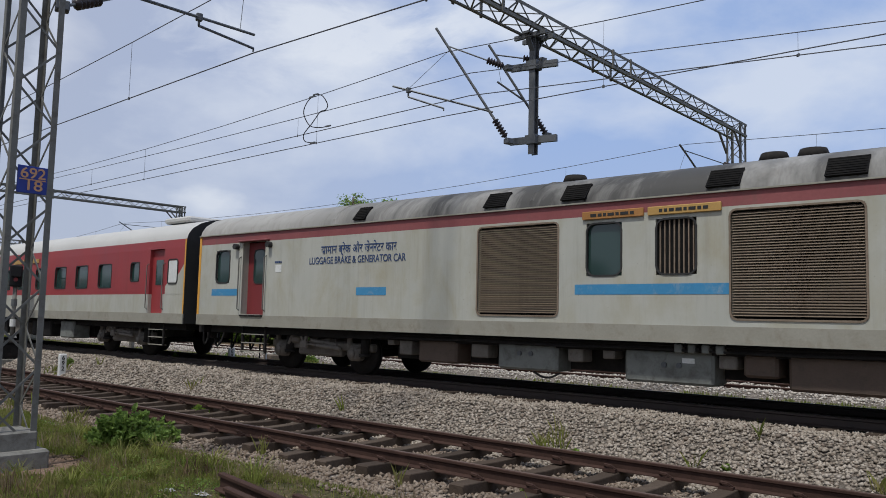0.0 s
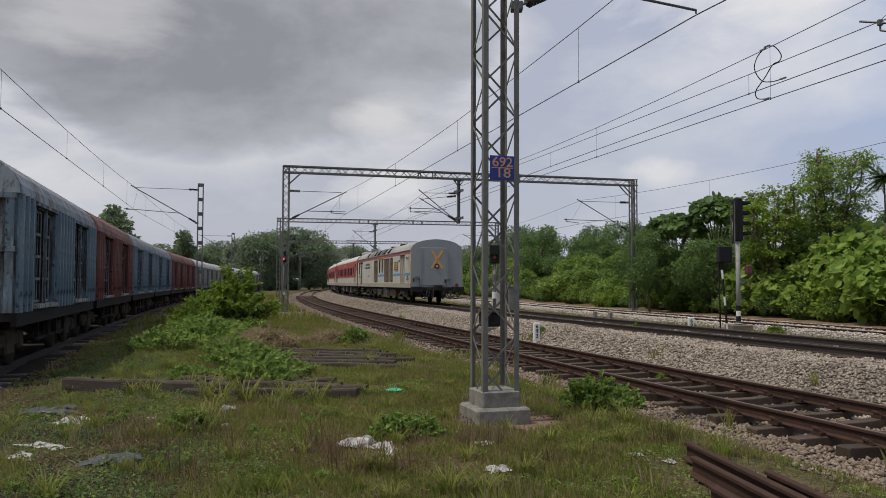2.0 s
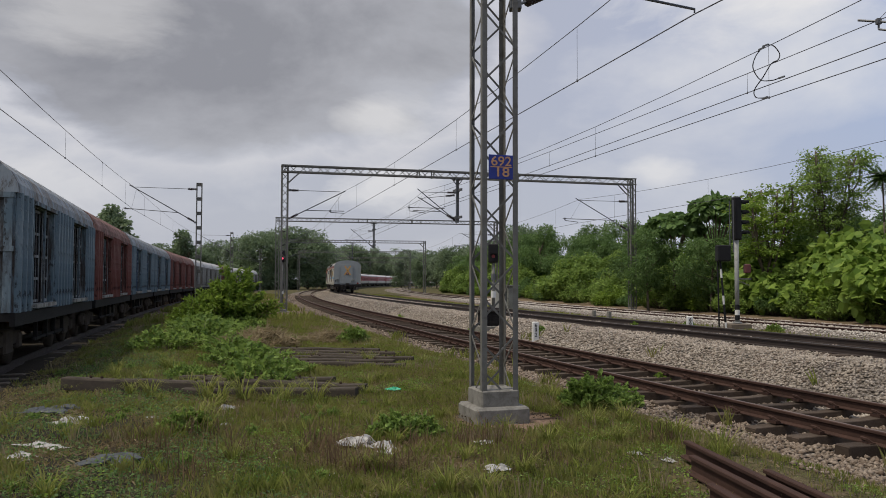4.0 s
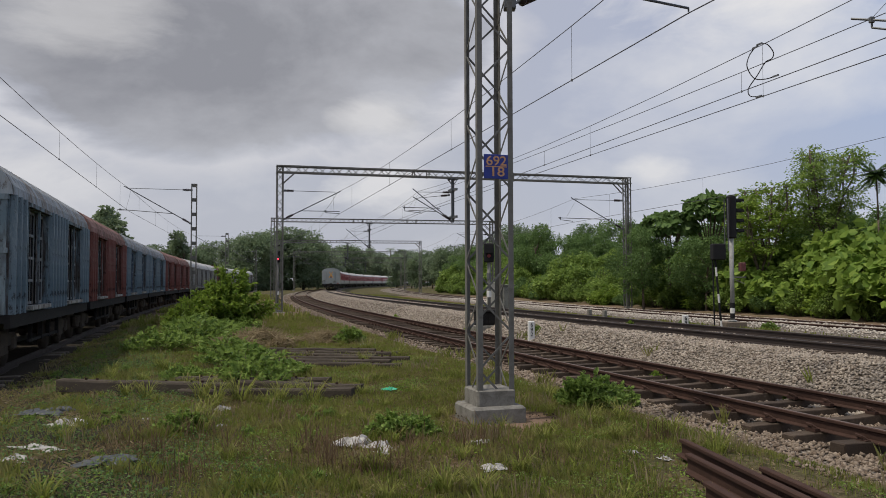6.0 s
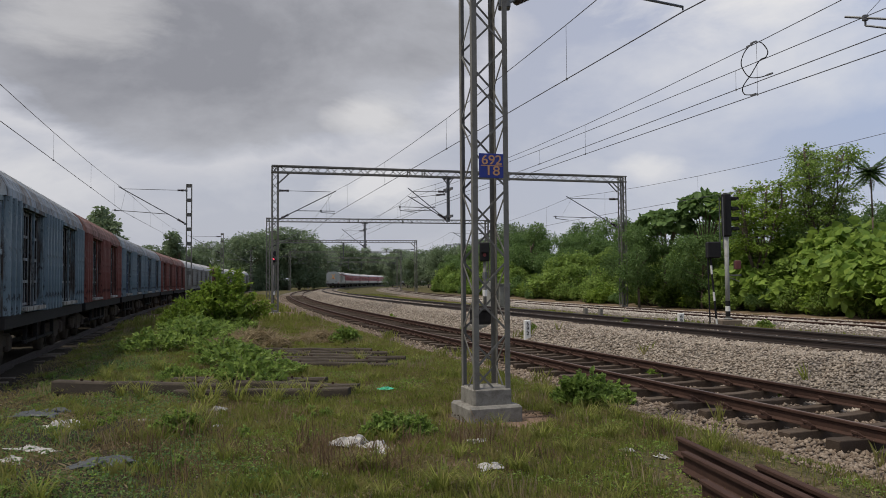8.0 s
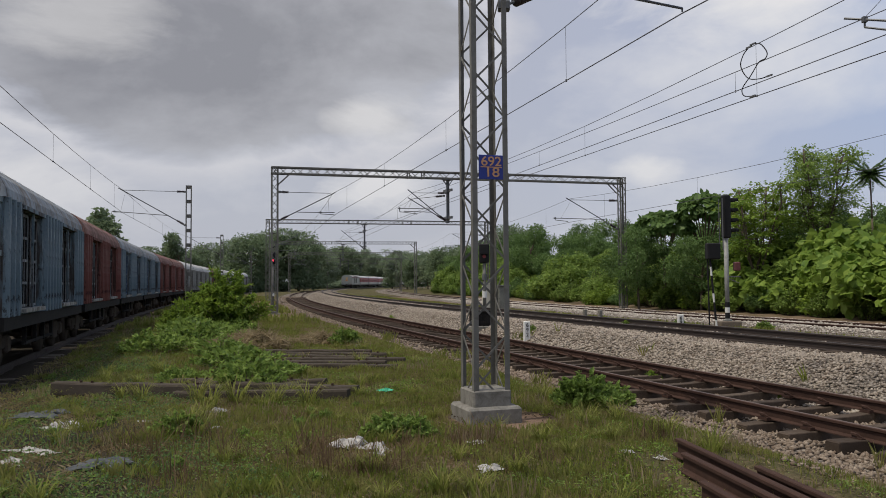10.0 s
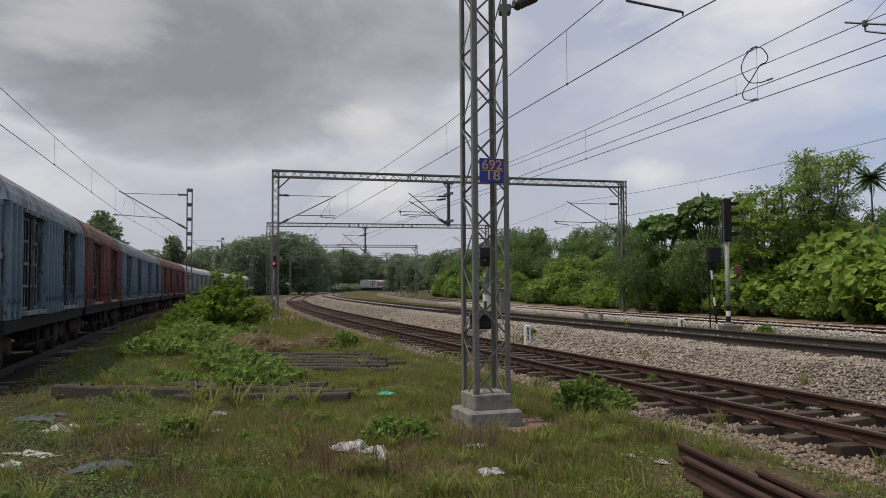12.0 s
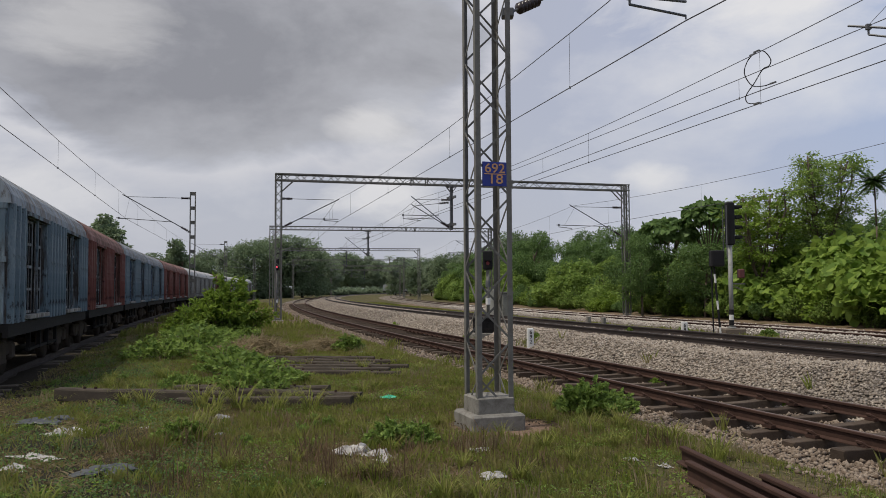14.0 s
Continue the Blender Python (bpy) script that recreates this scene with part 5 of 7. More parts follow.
    pts = [Vector((13.2 - i * 0.07, 1.2, 0.36 - 0.10 * math.sin(i / 8 * math.pi))) for i in range(9)]
    part("hanging_cable", Geo().tube(pts, 0.02, 5), rubber_mat, car)
    buffers_and_coupler(car, 0.0, -1)
    buffers_and_coupler(car, CAR, 1)
    return car


def build_coach():
    car = thing("passenger_coach", "red and pale grey passenger coach with dark tinted windows", "railway coach", "passenger coaches")
    side, roof = car_section()
    Y = 1.62
    wins = [(4.3 + i * 1.64, 5.2 + i * 1.64) for i in range(10)]
    doors = [(1.15, 1.95), (CAR - 1.95, CAR - 1.15)]
    toil = [(2.55, 3.1), (CAR - 3.1, CAR - 2.55)]
    zs = (1.98, 2.72)
    holes = [(a, b, *zs) for a, b in wins] + [(a, b, 2.15, 2.72) for a, b in toil] + [(a, b, 1.1, 3.05) for a, b in doors]
    for sg in (1, -1):
        lo, hi = Geo(), Geo()
        panel(lo, 0.0, CAR, 1.25, 1.78, Y, holes, 0.1, sg)
        panel(hi, 0.0, CAR, 1.78, 3.05, Y, holes, 0.1, sg)
        vs = [(x, sg * y, z) for x in (0.0, CAR) for y, z in ((Y, 3.05), (Y - 0.01, 3.28))]
        hi.add(vs, [(0, 1, 3, 2)])
        part("lower_wall", lo, car_white, car, "pale lower wall")
        part("upper_wall", hi, car_red, car, "red upper wall")
    for sg in (1, -1):
        part("solebar", Geo().box((0.0, min(sg * 1.60, sg * 1.633), 0.98), (CAR, max(sg * 1.60, sg * 1.633), 1.25)), solebar_mat, car, "grimy grey solebar")
    part("floor_plate", Geo().box((0.05, -1.6, 1.0), (CAR - 0.05, 1.6, 1.2)), under_mat, car)
    part("roof", strip(Geo(), 0.0, CAR, roof), coach_roof, car, "pale rounded roof", True)
    for x in (1.2, CAR - 2.6):
        part("air_conditioner", Geo().box((x, -0.9, 3.90), (x + 1.4, 0.9, 4.07), None, 0.05), coach_roof, car)
    for x in (0.0, CAR):
        part("end_wall", end_wall(Geo(), x), rubber_mat, car, "black end wall")
    part("gangway", Geo().box((CAR, -0.75, 1.0), (CAR + 0.62, 0.75, 3.5), None, 0.06), rubber_mat, car, "black rubber gangway bellows")
    for a, b in wins + toil:
        z0 = 1.98 if b - a > 0.7 else 2.15
        for sg in ((1,)):
            w = part("window", rounded_frame(Geo(), a + 0.02, b - 0.02, z0 + 0.02, 2.70, Y, 0.025, 0.01, 0.09), rubber_mat, car, "dark tinted window")
            part("pane", Geo().box((a, 1.555, z0), (b, 1.57, 2.72)), window_glass, w)
    part("far_glass", Geo().box((4.2, -1.59, zs[0]), (CAR - 4.0, -1.57, zs[1])), window_glass, car)
    for a, b in doors:
        d = part("door", Geo().box((a, 1.48, 1.15), (b, 1.52, 3.05)), car_red, car, "red entrance door")
        part("pane", Geo().box((a + 0.2, 1.515, 2.05), (b - 0.2, 1.53, 2.75)), window_glass, d)
        part("far_door", Geo().box((a, -1.52, 1.15), (b, -1.48, 3.05)), car_red, d)
        entrance_steps(car, a, b)
        g = Geo()
        for x in (a - 0.05, b + 0.05):
            g.tube([Vector((x, 1.61, 1.35)), Vector((x, 1.68, 1.4)), Vector((x, 1.68, 2.6)), Vector((x, 1.61, 2.65))], 0.016, 5)
        part("handrail", g, galvanised, d)
    part("name_board", Geo().box((9.9, 1.62, 2.92), (12.2, 1.65, 3.06)), board_yellow, car, "long yellow name board")
    skin = Geo().add([(x, y, z) for y in (1.618, 1.625) for x, z in ((0.06, 1.78), (1.02, 1.78), (1.02, 2.0), (0.86, 2.12), (0.30, 2.35), (0.06, 2.6))],
                     [(0, 1, 2, 3, 4, 5), (11, 10, 9, 8, 7, 6)] + [(i, 6 + i, 6 + (i + 1) % 6, (i + 1) % 6) for i in range(6)])
    part("pale_panel", skin, car_white, car, "pale repainted corner")
    fw = part("frosted_window", rounded_frame(Geo(), 0.40, 0.88, 2.08, 2.72, 1.63, 0.03, 0.012, 0.08), rubber_mat, car, "frosted white lavatory window")
    part("pane", Geo().box((0.42, 1.615, 2.10), (0.86, 1.632, 2.70)), white_paint, fw)
    part("corner_stripe", Geo().box((0.0, 1.618, 1.25), (0.06, 1.626, 3.27)), car_orange, car)
    bogie(car, 4.32)
    bogie(car, CAR - 4.32)
    g = Geo()
    g.box((0.3, -1.35, 0.80), (CAR - 0.3, 1.35, 1.0))
    g.box((7.0, -1.1, 0.40), (16.5, 0.8, 0.98))
    part("underframe", g, under_mat, car, "dark underframe")
    for x0, x1, m in ((7.2, 8.2, box_grey), (9.0, 10.6, under_mat), (11.4, 12.2, gear_mat), (13.0, 14.6, under_mat), (15.2, 16.0, box_grey)):
        part("equipment_box", Geo().box((x0, 0.85, 0.36), (x1, 1.45, 0.92), None, 0.04), m, car)
    buffers_and_coupler(car, CAR, 1)
    return car


generator_car = build_generator_car()
coach = build_coach()
coaches = [coach] + [copy_thing(coach, Matrix.Identity(4)) for _ in range(14)]
PITCH = CAR + 0.62


def tail_at(t):
    """Metres of the train's rear end along the line."""
    ts = [0, 0.5, 1.0, 1.5, 2.0, 3.0, 6.5, 11.0, 14.0]
    ss = [-0.6, 12.65, 25.6, 38.2, 50.8, 75.6, 161.5, 271.0, 343.0]
    return float(np.interp(t, ts, ss))


def car_pose(s):
    """Pose of a car whose rear end lies s metres along the main line."""
    p, q = spot(OFF_B, s + 4.32, RAIL_B), spot(OFF_B, s + CAR - 4.32, RAIL_B)
    d = (q - p).normalized()
    o = p - d * 4.32
    return pose(o.x, o.y, RAIL_B, 0, 0, math.degrees(math.atan2(d.y, d.x)))


def motions():
    times = [0, 0.5, 1.0, 1.5, 2.0, 2.5, 3.0] + [3.75 + 0.75 * i for i in range(14)] + [14.0]
    for k, car in enumerate([generator_car] + coaches):
        walk(car, [(t, car_pose(tail_at(t) + k * PITCH)) for t in times])


# ---- standing wagons on the siding ----


def build_wagon(color, roof_mat, label, L=10.2, door_color=None):
    wg = thing("covered_wagon", label, "goods wagon", "standing covered wagons")
    Y, z0, z1 = 1.55, 1.18, 3.38
    leaf_mat = door_color or wagon_leaf
    doors = [(1.5, 3.6), (6.3, 8.6)]
    holes = [(a, b, z0 + 0.12, z1 - 0.12) for a, b in doors]
    g = Geo()
    for sg in (1, -1):
        panel(g, 0, L, z0, z1, Y, holes, 0.12, sg)
    for x in (0, L):
        g.add([(x, -Y, z0), (x, Y, z0), (x, Y, z1), (x, -Y, z1)], [(0, 1, 2, 3) if x else (3, 2, 1, 0)])
    body = part("body", g, color, wg, "weathered ribbed steel sides")
    rib = Geo().add([(-0.075, 0, z0), (-0.045, -0.11, z0), (0.045, -0.11, z0), (0.075, 0, z0), (-0.075, 0, z1), (-0.045, -0.11, z1), (0.045, -0.11, z1), (0.075, 0, z1)],
                    [(0, 1, 5, 4), (1, 2, 6, 5), (2, 3, 7, 6), (0, 3, 2, 1), (4, 5, 6, 7)]).mesh("rib", color)
    xs = [0.10, 0.55, 1.0] + [4.0 + 0.40 * i for i in range(6)] + [8.95, 9.4, 9.85, L - 0.08]
    for x in xs:
        if x < L:
            part("rib", rib, color, body, m=pose(x, -Y, 0))
    # end wall posts and beam
    for y in (-1.45, -0.5, 0.5, 1.45):
        part("end_post", Geo().box((-0.10, y - 0.07, z0), (0.0, y + 0.07, z1)), color, body)
    for z in (2.35, 3.33):
        part("end_beam", Geo().box((-0.12, -1.55, z - 0.05), (0.0, 1.55, z + 0.05)), color, body)
    rf = [(Y + 0.05, z1), (Y + 0.02, z1 + 0.18), (Y - 0.10, z1 + 0.40), (Y - 0.34, z1 + 0.62), (Y - 0.75, z1 + 0.80), (0, z1 + 0.90)]
    ring = rf + [(-y, z) for y, z in reversed(rf[:-1])]
    g = Geo()
    n = len(ring)
    xs = [-0.08, L + 0.08]
    g.add([(x, y, z) for x in xs for y, z in ring], [(i, i + 1, n + i + 1, n + i) for i in range(n - 1)] + [tuple(range(n)), tuple(reversed(range(n, 2 * n)))])
    rfo = part("roof", g, roof_mat, wg, "rounded sheet roof")
    seam = Geo().add([(x, y * 1.008, z + 0.012) for x in (-0.03, 0.03) for y, z in ring], [(i, i + 1, n + i + 1, n + i) for i in range(n - 1)]).mesh("seam", roof_mat)
    for i in range(8):
        part("seam", seam, roof_mat, rfo, m=pose(0.1 + i * (L - 0.2) / 7, 0, 0))
    for a, b in doors:
        # near-black sheet paints the wagon's inner shade into the doorway
        part("doorway_shade_sheet", Geo().box((a, -0.9, z0 + 0.1), (b, -0.87, z1 - 0.1)), inside_shade, wg)
        w = (b - a)
        for k in (0, 1):
            x0, x1 = (a + 0.40, a + 0.40 + w * 0.30) if k == 0 else (b - w * 0.36, b - 0.10)
            d = part("door", Geo(), leaf_mat, wg, "barred door leaf")
            g = Geo()
            for x in (x0, (x0 + x1) / 2, x1):
                g.box((x - (0.03 if x in (x0, x1) else 0.016), -1.50, z0 + 0.14), (x + (0.03 if x in (x0, x1) else 0.016), -1.485, z1 - 0.14))
            for j in range(5):
                z = z0 + 0.17 + (z1 - z0 - 0.34) * j / 4
                g.box((x0, -1.502, z - 0.028), (x1, -1.484, z + 0.028))
            d.data = g.mesh("door", leaf_mat)
            # plain near-black sheet as the shade behind the bars, no mesh
            part("leaf_shade_sheet", Geo().box((x0, -1.478, z0 + 0.15), (x1, -1.47, z1 - 0.15)), inside_shade, d)
        for x in (a - 0.05, b + 0.05, (a + b) / 2 + 0.08):
            part("door_post", Geo().box((x - 0.03, -1.60, z0 + 0.1), (x + 0.03, -1.555, z1 - 0.1)), color, wg)
        part("door_track", Geo().box((a - 0.1, -1.66, z1 - 0.10), (b + 0.1, -1.56, z1 - 0.02)), color, wg)
        part("door_sill", Geo().box((a - 0.05, -1.68, z0 + 0.04), (b + 0.05, -1.55, z0 + 0.12)), wagon_pale, wg)
    g = Geo()
    g.box((-0.05, -1.60, 0.93), (L + 0.05, -1.50, z0))
    g.box((-0.05, 1.50, 0.93), (L + 0.05, 1.60, z0))
    g.box((-0.05, -1.5, 1.02), (L + 0.05, 1.5, z0 - 0.02))
    part("solebar", g, under_mat, wg, "rusty dark solebar")
    for x in (1.7, L - 1.7):
        g = Geo()
        for sg in (1, -1):
            y = sg * 1.05
            g.box((x - 1.25, y - 0.06, 0.45), (x + 1.25, y + 0.06, 0.72), None, 0.03)
            g.box((x - 0.35, y - 0.10, 0.28), (x + 0.35, y + 0.10, 0.80), None, 0.04)
            for dx in (-1.0, 1.0):
                g.box((x + dx - 0.2, y - 0.1, 0.34), (x + dx + 0.2, y + 0.1, 0.70), None, 0.05)
            for dx in (-0.15, 0.0, 0.15):
                g.rod((x + dx, y - sg * 0.02, 0.34), (x + dx, y - sg * 0.02, 0.72), 0.05, 8)
        g.box((x - 0.2, -1.05, 0.5), (x + 0.2, 1.05, 0.72))
        bg = part("bogie", g, rusty_gear, wg, "grimy rust-brown cast bogie")
        for dx in (-1.0, 1.0):
            w = Geo()
            for sg in (1, -1):
                w.rod((x + dx, sg * 0.80, 0.5), (x + dx, sg * 0.94, 0.5), 0.5, 22)
            w.rod((x + dx, -0.8, 0.5), (x + dx, 0.8, 0.5), 0.08, 8)
            part("wheelset", w, rusty_gear, bg, "", True)
    g = Geo()
    for x in (3.4, 4.6, 5.6, 6.8):
        g.bar((x, -1.3, 0.45), (x, -1.3, 0.98), 0.08, 0.08)
    g.bar((3.2, -1.3, 0.50), (7.0, -1.3, 0.50), 0.06, 0.06)
    g.rod((4.4, -0.4, 0.70), (5.9, -0.4, 0.70), 0.18, 12)
    part("brake_gear", g, under_mat, wg)
    part("coupler", Geo().box((-0.45, -0.15, 0.85), (0.0, 0.15, 1.1), None, 0.03), gear_mat, wg)
    return wg


WAGON_PITCH = 10.85


def place_wagons():
    blue = build_wagon(wagon_blue, wagon_roof_grey, "faded blue covered goods wagon with open barred doors")
    red = build_wagon(wagon_red, wagon_roof_red, "faded red covered goods wagon with rusty roof")
    blue2 = build_wagon(wagon_blue, wagon_roof_grey, "faded blue covered goods wagon with bright blue doors", door_color=worn("bright_blue_door", (0.07, 0.12, 0.22), (0.10, 0.16, 0.27), (0.12, 0.1, 0.09), 0.6))
    pale = build_wagon(wagon_pale, coach_roof, "dirty cream covered goods wagon with a pale roof")
    first = {}
    for i, src in enumerate([blue, red, blue2, blue2, red, red, pale, pale, pale, red, pale, pale, pale, pale]):
        s = 20.45 + i * WAGON_PITCH
        p, q = spot(OFF_D, s, RAIL_D), spot(OFF_D, s + 10.2, RAIL_D)
        m = pose(p.x, p.y, RAIL_D, 0, 0, math.degrees(math.atan2(q.y - p.y, q.x - p.x)))
        if src not in first:
            first[src] = 1
            src.matrix_basis = m
        else:
            copy_thing(src, m)


place_wagons()

# ---- signals, posts and boxes beside the line ----


def at_xy(x, y):
    o, s = plan_of(x, y)
    return Vector((x, y, ground_z(o, s)))


def build_colour_light_signal():
    p = at_xy(11.03, 30.56)
    ob = thing("signal_post", "tall grey signal post with a black signal head", "railway signal", m=pose(*p, 0, 0, 4))
    g = Geo().rod((0, 0, 0.30), (0, 0, 3.6), 0.085, 14).rod((0, 0, 0.30), (0, 0, 0.36), 0.16, 14)
    part("pole", g, worn("pale_grey_pole", (0.22, 0.225, 0.22), (0.30, 0.305, 0.295), (0.12, 0.11, 0.095), 0.6), ob, "pale grey pole", True)
    part("footing", Geo().box((-0.40, -0.38, -0.2), (0.40, 0.38, 0.30), None, 0.03), timber_mat, ob, "dark weathered footing")
    for z, m in ((0.42, black_paint), (0.62, white_paint), (0.82, black_paint)):
        part("painted_band", Geo().rod((0, 0, z), (0, 0, z + 0.2), 0.092, 14), m, ob)
    hd = part("signal_head", Geo().box((-0.14, -0.15, 3.48), (0.17, 0.15, 5.14), None, 0.05), black_paint, ob, "black four-lamp signal head")
    for i in range(4):
        z = 3.72 + 0.39 * i
        h = Geo()
        pts = [(0.14 * math.cos(a), 0.14 * math.sin(a)) for a in (math.pi * k / 8 for k in range(9))]
        vs = [(0.17 + d, y, z + zz) for d in (0.0, 0.30) for y, zz in pts]
        h.add(vs, [(k, k + 1, 9 + k + 1, 9 + k) for k in range(8)] + [(9 + k, 9 + k + 1, k + 1, k) for k in range(8)])
        part("hood", h, black_paint, hd)
        part("lens", Geo().rod((0.17, 0, z), (0.18, 0, z), 0.11, 14), window_glass, hd)
    part("ladder", Geo().bar((-0.2, -0.2, 3.0), (-0.2, -0.2, 5.0), 0.03, 0.03).bar((-0.2, 0.12, 3.0), (-0.2, 0.12, 5.0), 0.03, 0.03), dark_steel, ob)
    part("bracket", Geo().bar((0, 0, 2.0), (0.55, 0, 2.0), 0.06, 0.05).bar((0, 0, 1.95), (0.50, 0, 1.75), 0.03, 0.03), galvanised, ob)
    part("calling_on_lamp", Geo().box((0.30, -0.12, 2.22), (0.52, 0.12, 2.56), None, 0.03), worn("dull_red_box", (0.10, 0.03, 0.03), (0.14, 0.04, 0.04), None, 0.5), ob, "small dull red lamp box")


def build_black_box_post():
    p = at_xy(8.84, 25.67)
    ob = thing("marker_post", "thin banded post with a black box on top", "signal post", m=pose(*p))
    part("box", Geo().box((-0.22, -0.15, 2.42), (0.20, 0.15, 2.94), None, 0.03), black_paint, ob, "square black box")
    for i in range(9):
        z0, z1 = -0.1 + 0.285 * i, -0.1 + 0.285 * (i + 1)
        x0, x1 = 0.09 - 0.022 * i, 0.09 - 0.022 * (i + 1)
        part("band", Geo().rod((x0, 0, z0), (x1, 0, z1), 0.035, 8), white_paint if i % 3 == 1 else black_paint, ob)
    part("second_rod", Geo().rod((-0.12, 0.1, -0.1), (-0.16, 0.08, 2.45), 0.025, 6), black_paint, ob)


dull_red = worn("dull_red_enamel", (0.22, 0.03, 0.035), (0.28, 0.05, 0.05), None, 0.4)


def build_small_signal(x, y, lamp_z, label, head=(0.20, 0.85), lit=True):
    p = at_xy(x, y)
    ob = thing("signal_post", label, "railway signal", m=pose(*p, 0, 0, math.degrees(math.atan2(-y, -x)) + 90))
    top = lamp_z - p.z
    part("pole", Geo().rod((0, 0, -0.1), (0, 0, top), 0.07, 10), galvanised, ob, "grey pole", True)
    part("base", Geo().box((-0.25, -0.25, -0.2), (0.25, 0.25, 0.25), None, 0.02), concrete_mat, ob)
    w, h = head
    hd = part("signal_head", Geo().box((-w, -0.14, top - 0.25), (w, 0.14, top - 0.25 + h), None, 0.04), black_paint, ob, "dark signal head")
    part("red_lamp", Geo().rod((0, -0.14, top), (0, -0.17, top), 0.07, 16), red_lamp if lit else dull_red, hd, "glowing red lamp" if lit else "unlit red lamp cover")
    part("hood", Geo().box((-0.13, -0.38, top + 0.10), (0.13, -0.14, top + 0.13)), black_paint, hd)
    for z in (0.9, 1.6):
        if z < top - 0.3:
            part("collar", Geo().rod((0, 0, z), (0, 0, z + 0.25), 0.10, 10), white_paint if z < 1 else dark_steel, ob)


def build_km_post(x, y, tall):
    p = at_xy(x, y)
    ob = thing("kilometre_post", "white concrete kilometre post with black figures 692", "kilometre post", "kilometre posts",
               m=pose(*p, 0, 0, math.degrees(math.atan2(-y, -x)) + 90 + 18))
    part("post", Geo().box((-0.10, -0.07, -0.2), (0.10, 0.07, tall), None, 0.02), white_paint, ob)
    for i, ch in enumerate("692"):
        lettering("figure", ch, 0.17, black_paint, ob, Matrix.Translation((0.0, -0.074, tall - 0.12 - 0.15 * i)) @ Matrix.Rotation(math.pi / 2, 4, "X"))


def build_location_box(x, y, w, h, mat, label, n=1):
    p = at_xy(x, y)
    ob = thing("location_box", label, "equipment cabinet", m=pose(*p, 0, 0, math.degrees(math.atan2(-y, -x)) + 90 + 15))
    part("body", Geo().box((-w / 2, -0.3, 0.1), (w / 2, 0.3, h), None, 0.03), mat, ob)
    part("cap", Geo().box((-w / 2 - 0.06, -0.38, h), (w / 2 + 0.06, 0.38, h + 0.08), None, 0.02), mat, ob)
    part("plinth", Geo().box((-w / 2 - 0.1, -0.4, -0.2), (w / 2 + 0.1, 0.4, 0.12), None, 0.02), concrete_mat, ob)
    for k in range(2):
        x0 = -w / 2 + 0.05 + k * (w / 2)
        part("door", Geo().box((x0, -0.325, 0.2), (x0 + w / 2 - 0.1, -0.30, h - 0.1), None, 0.01), mat, ob)


build_colour_light_signal()
build_black_box_post()
build_small_signal(-12.0, 57.5, 3.72, "slim signal post showing a red light by the portal", (0.17, 0.85))
build_small_signal(1.78, 31.6, 3.05, "short signal post with an unlit red lamp between the tracks", (0.2, 0.75), False)
build_km_post(2.75, 25.3, 0.62)
build_km_post(8.2, 27.2, 0.55)
cream_box = worn("cream_cabinet_paint", (0.50, 0.48, 0.40), (0.57, 0.55, 0.47), (0.35, 0.31, 0.25), 0.6)
build_location_box(3.2, 52.2, 0.72, 1.75, cream_box, "cream painted equipment cabinet on a plinth")
build_location_box(4.15, 52.2, 0.72, 1.60, box_grey, "pale grey equipment cabinet on a plinth")
build_location_box(1.55, 30.2, 0.75, 0.62, under_mat, "low dark equipment box between the tracks")
for x, y in ((7.1, 39.0), (7.6, 37.8)):
    p = at_xy(x, y)
    tagged(part("stub_post", Geo().box((-0.09, -0.09, -0.2), (0.09, 0.09, 0.5), pose(*p, 0, 0, 20), 0.02), concrete_mat), "short weathered concrete stub post in the grass", "post", "stub posts")

# number plate on the near upright
s0, o0 = 14.3, 4.55
pc = spot(o0 + 0.035, s0, 3.515) - ahead(s0) * 0.29
PLATE = Matrix.Translation(pc) @ Matrix.Rotation(radians(turn_at(s0) - 90), 4, "Z")
plate = part("number_plate", Geo().box((-0.172, -0.008, -0.16), (0.172, 0.008, 0.16), PLATE, 0.004), sign_blue, portals[0], "blue enamel plate reading 692 over 18")
lettering("number", "692", 0.175, sign_text, plate, PLATE @ Matrix.Translation((0, -0.012, 0.070)) @ Matrix.Rotation(math.pi / 2, 4, "X"), "", 0.28)
lettering("number", "18", 0.175, sign_text, plate, PLATE @ Matrix.Translation((0.01, -0.012, -0.072)) @ Matrix.Rotation(math.pi / 2, 4, "X"), "", 0.17)
part("line", Geo().box((-0.15, -0.012, -0.006), (0.15, -0.008, 0.006), PLATE), sign_text, plate)

# ---- spare rails and old sleepers on the ground ----


def build_spare_rail(start, way, z, label):
    ob = thing("spare_rail", label, "rail", "spare rails")
    p = Vector((*start, z))
    q = p + Vector((*way, 0)) * 11.0
    lat = Vector((-way[1], way[0], 0))
    part("rail_length", Geo().sweep(RAIL_SECTION, [(p, lat, UP), (p.lerp(q, 0.5), lat, UP), (q, lat, UP)]), rail_rust, ob)
    return ob


build_spare_rail((2.34, 7.9), (0.115, -0.993), 0.30, "loose rusty spare rail lying beside the track")
build_spare_rail((2.22, 7.33), (0.125, -0.992), 0.28, "loose rusty spare rail at the edge of a small pile")
build_spare_rail((2.70, 6.84), (0.12, -0.992), 0.27, "shorter loose rusty spare rail beside the track")
build_spare_rail((2.09, 6.42), (0.11, -0.994), 0.25, "loose rusty spare rail sunk in the grass")

old_sleeper = worn("dark_old_sleeper", (0.050, 0.042, 0.034), (0.090, 0.075, 0.061), (0.13, 0.105, 0.08), 0.95, 0, 4, 40, 0.7, 0.35, spec=0.08)


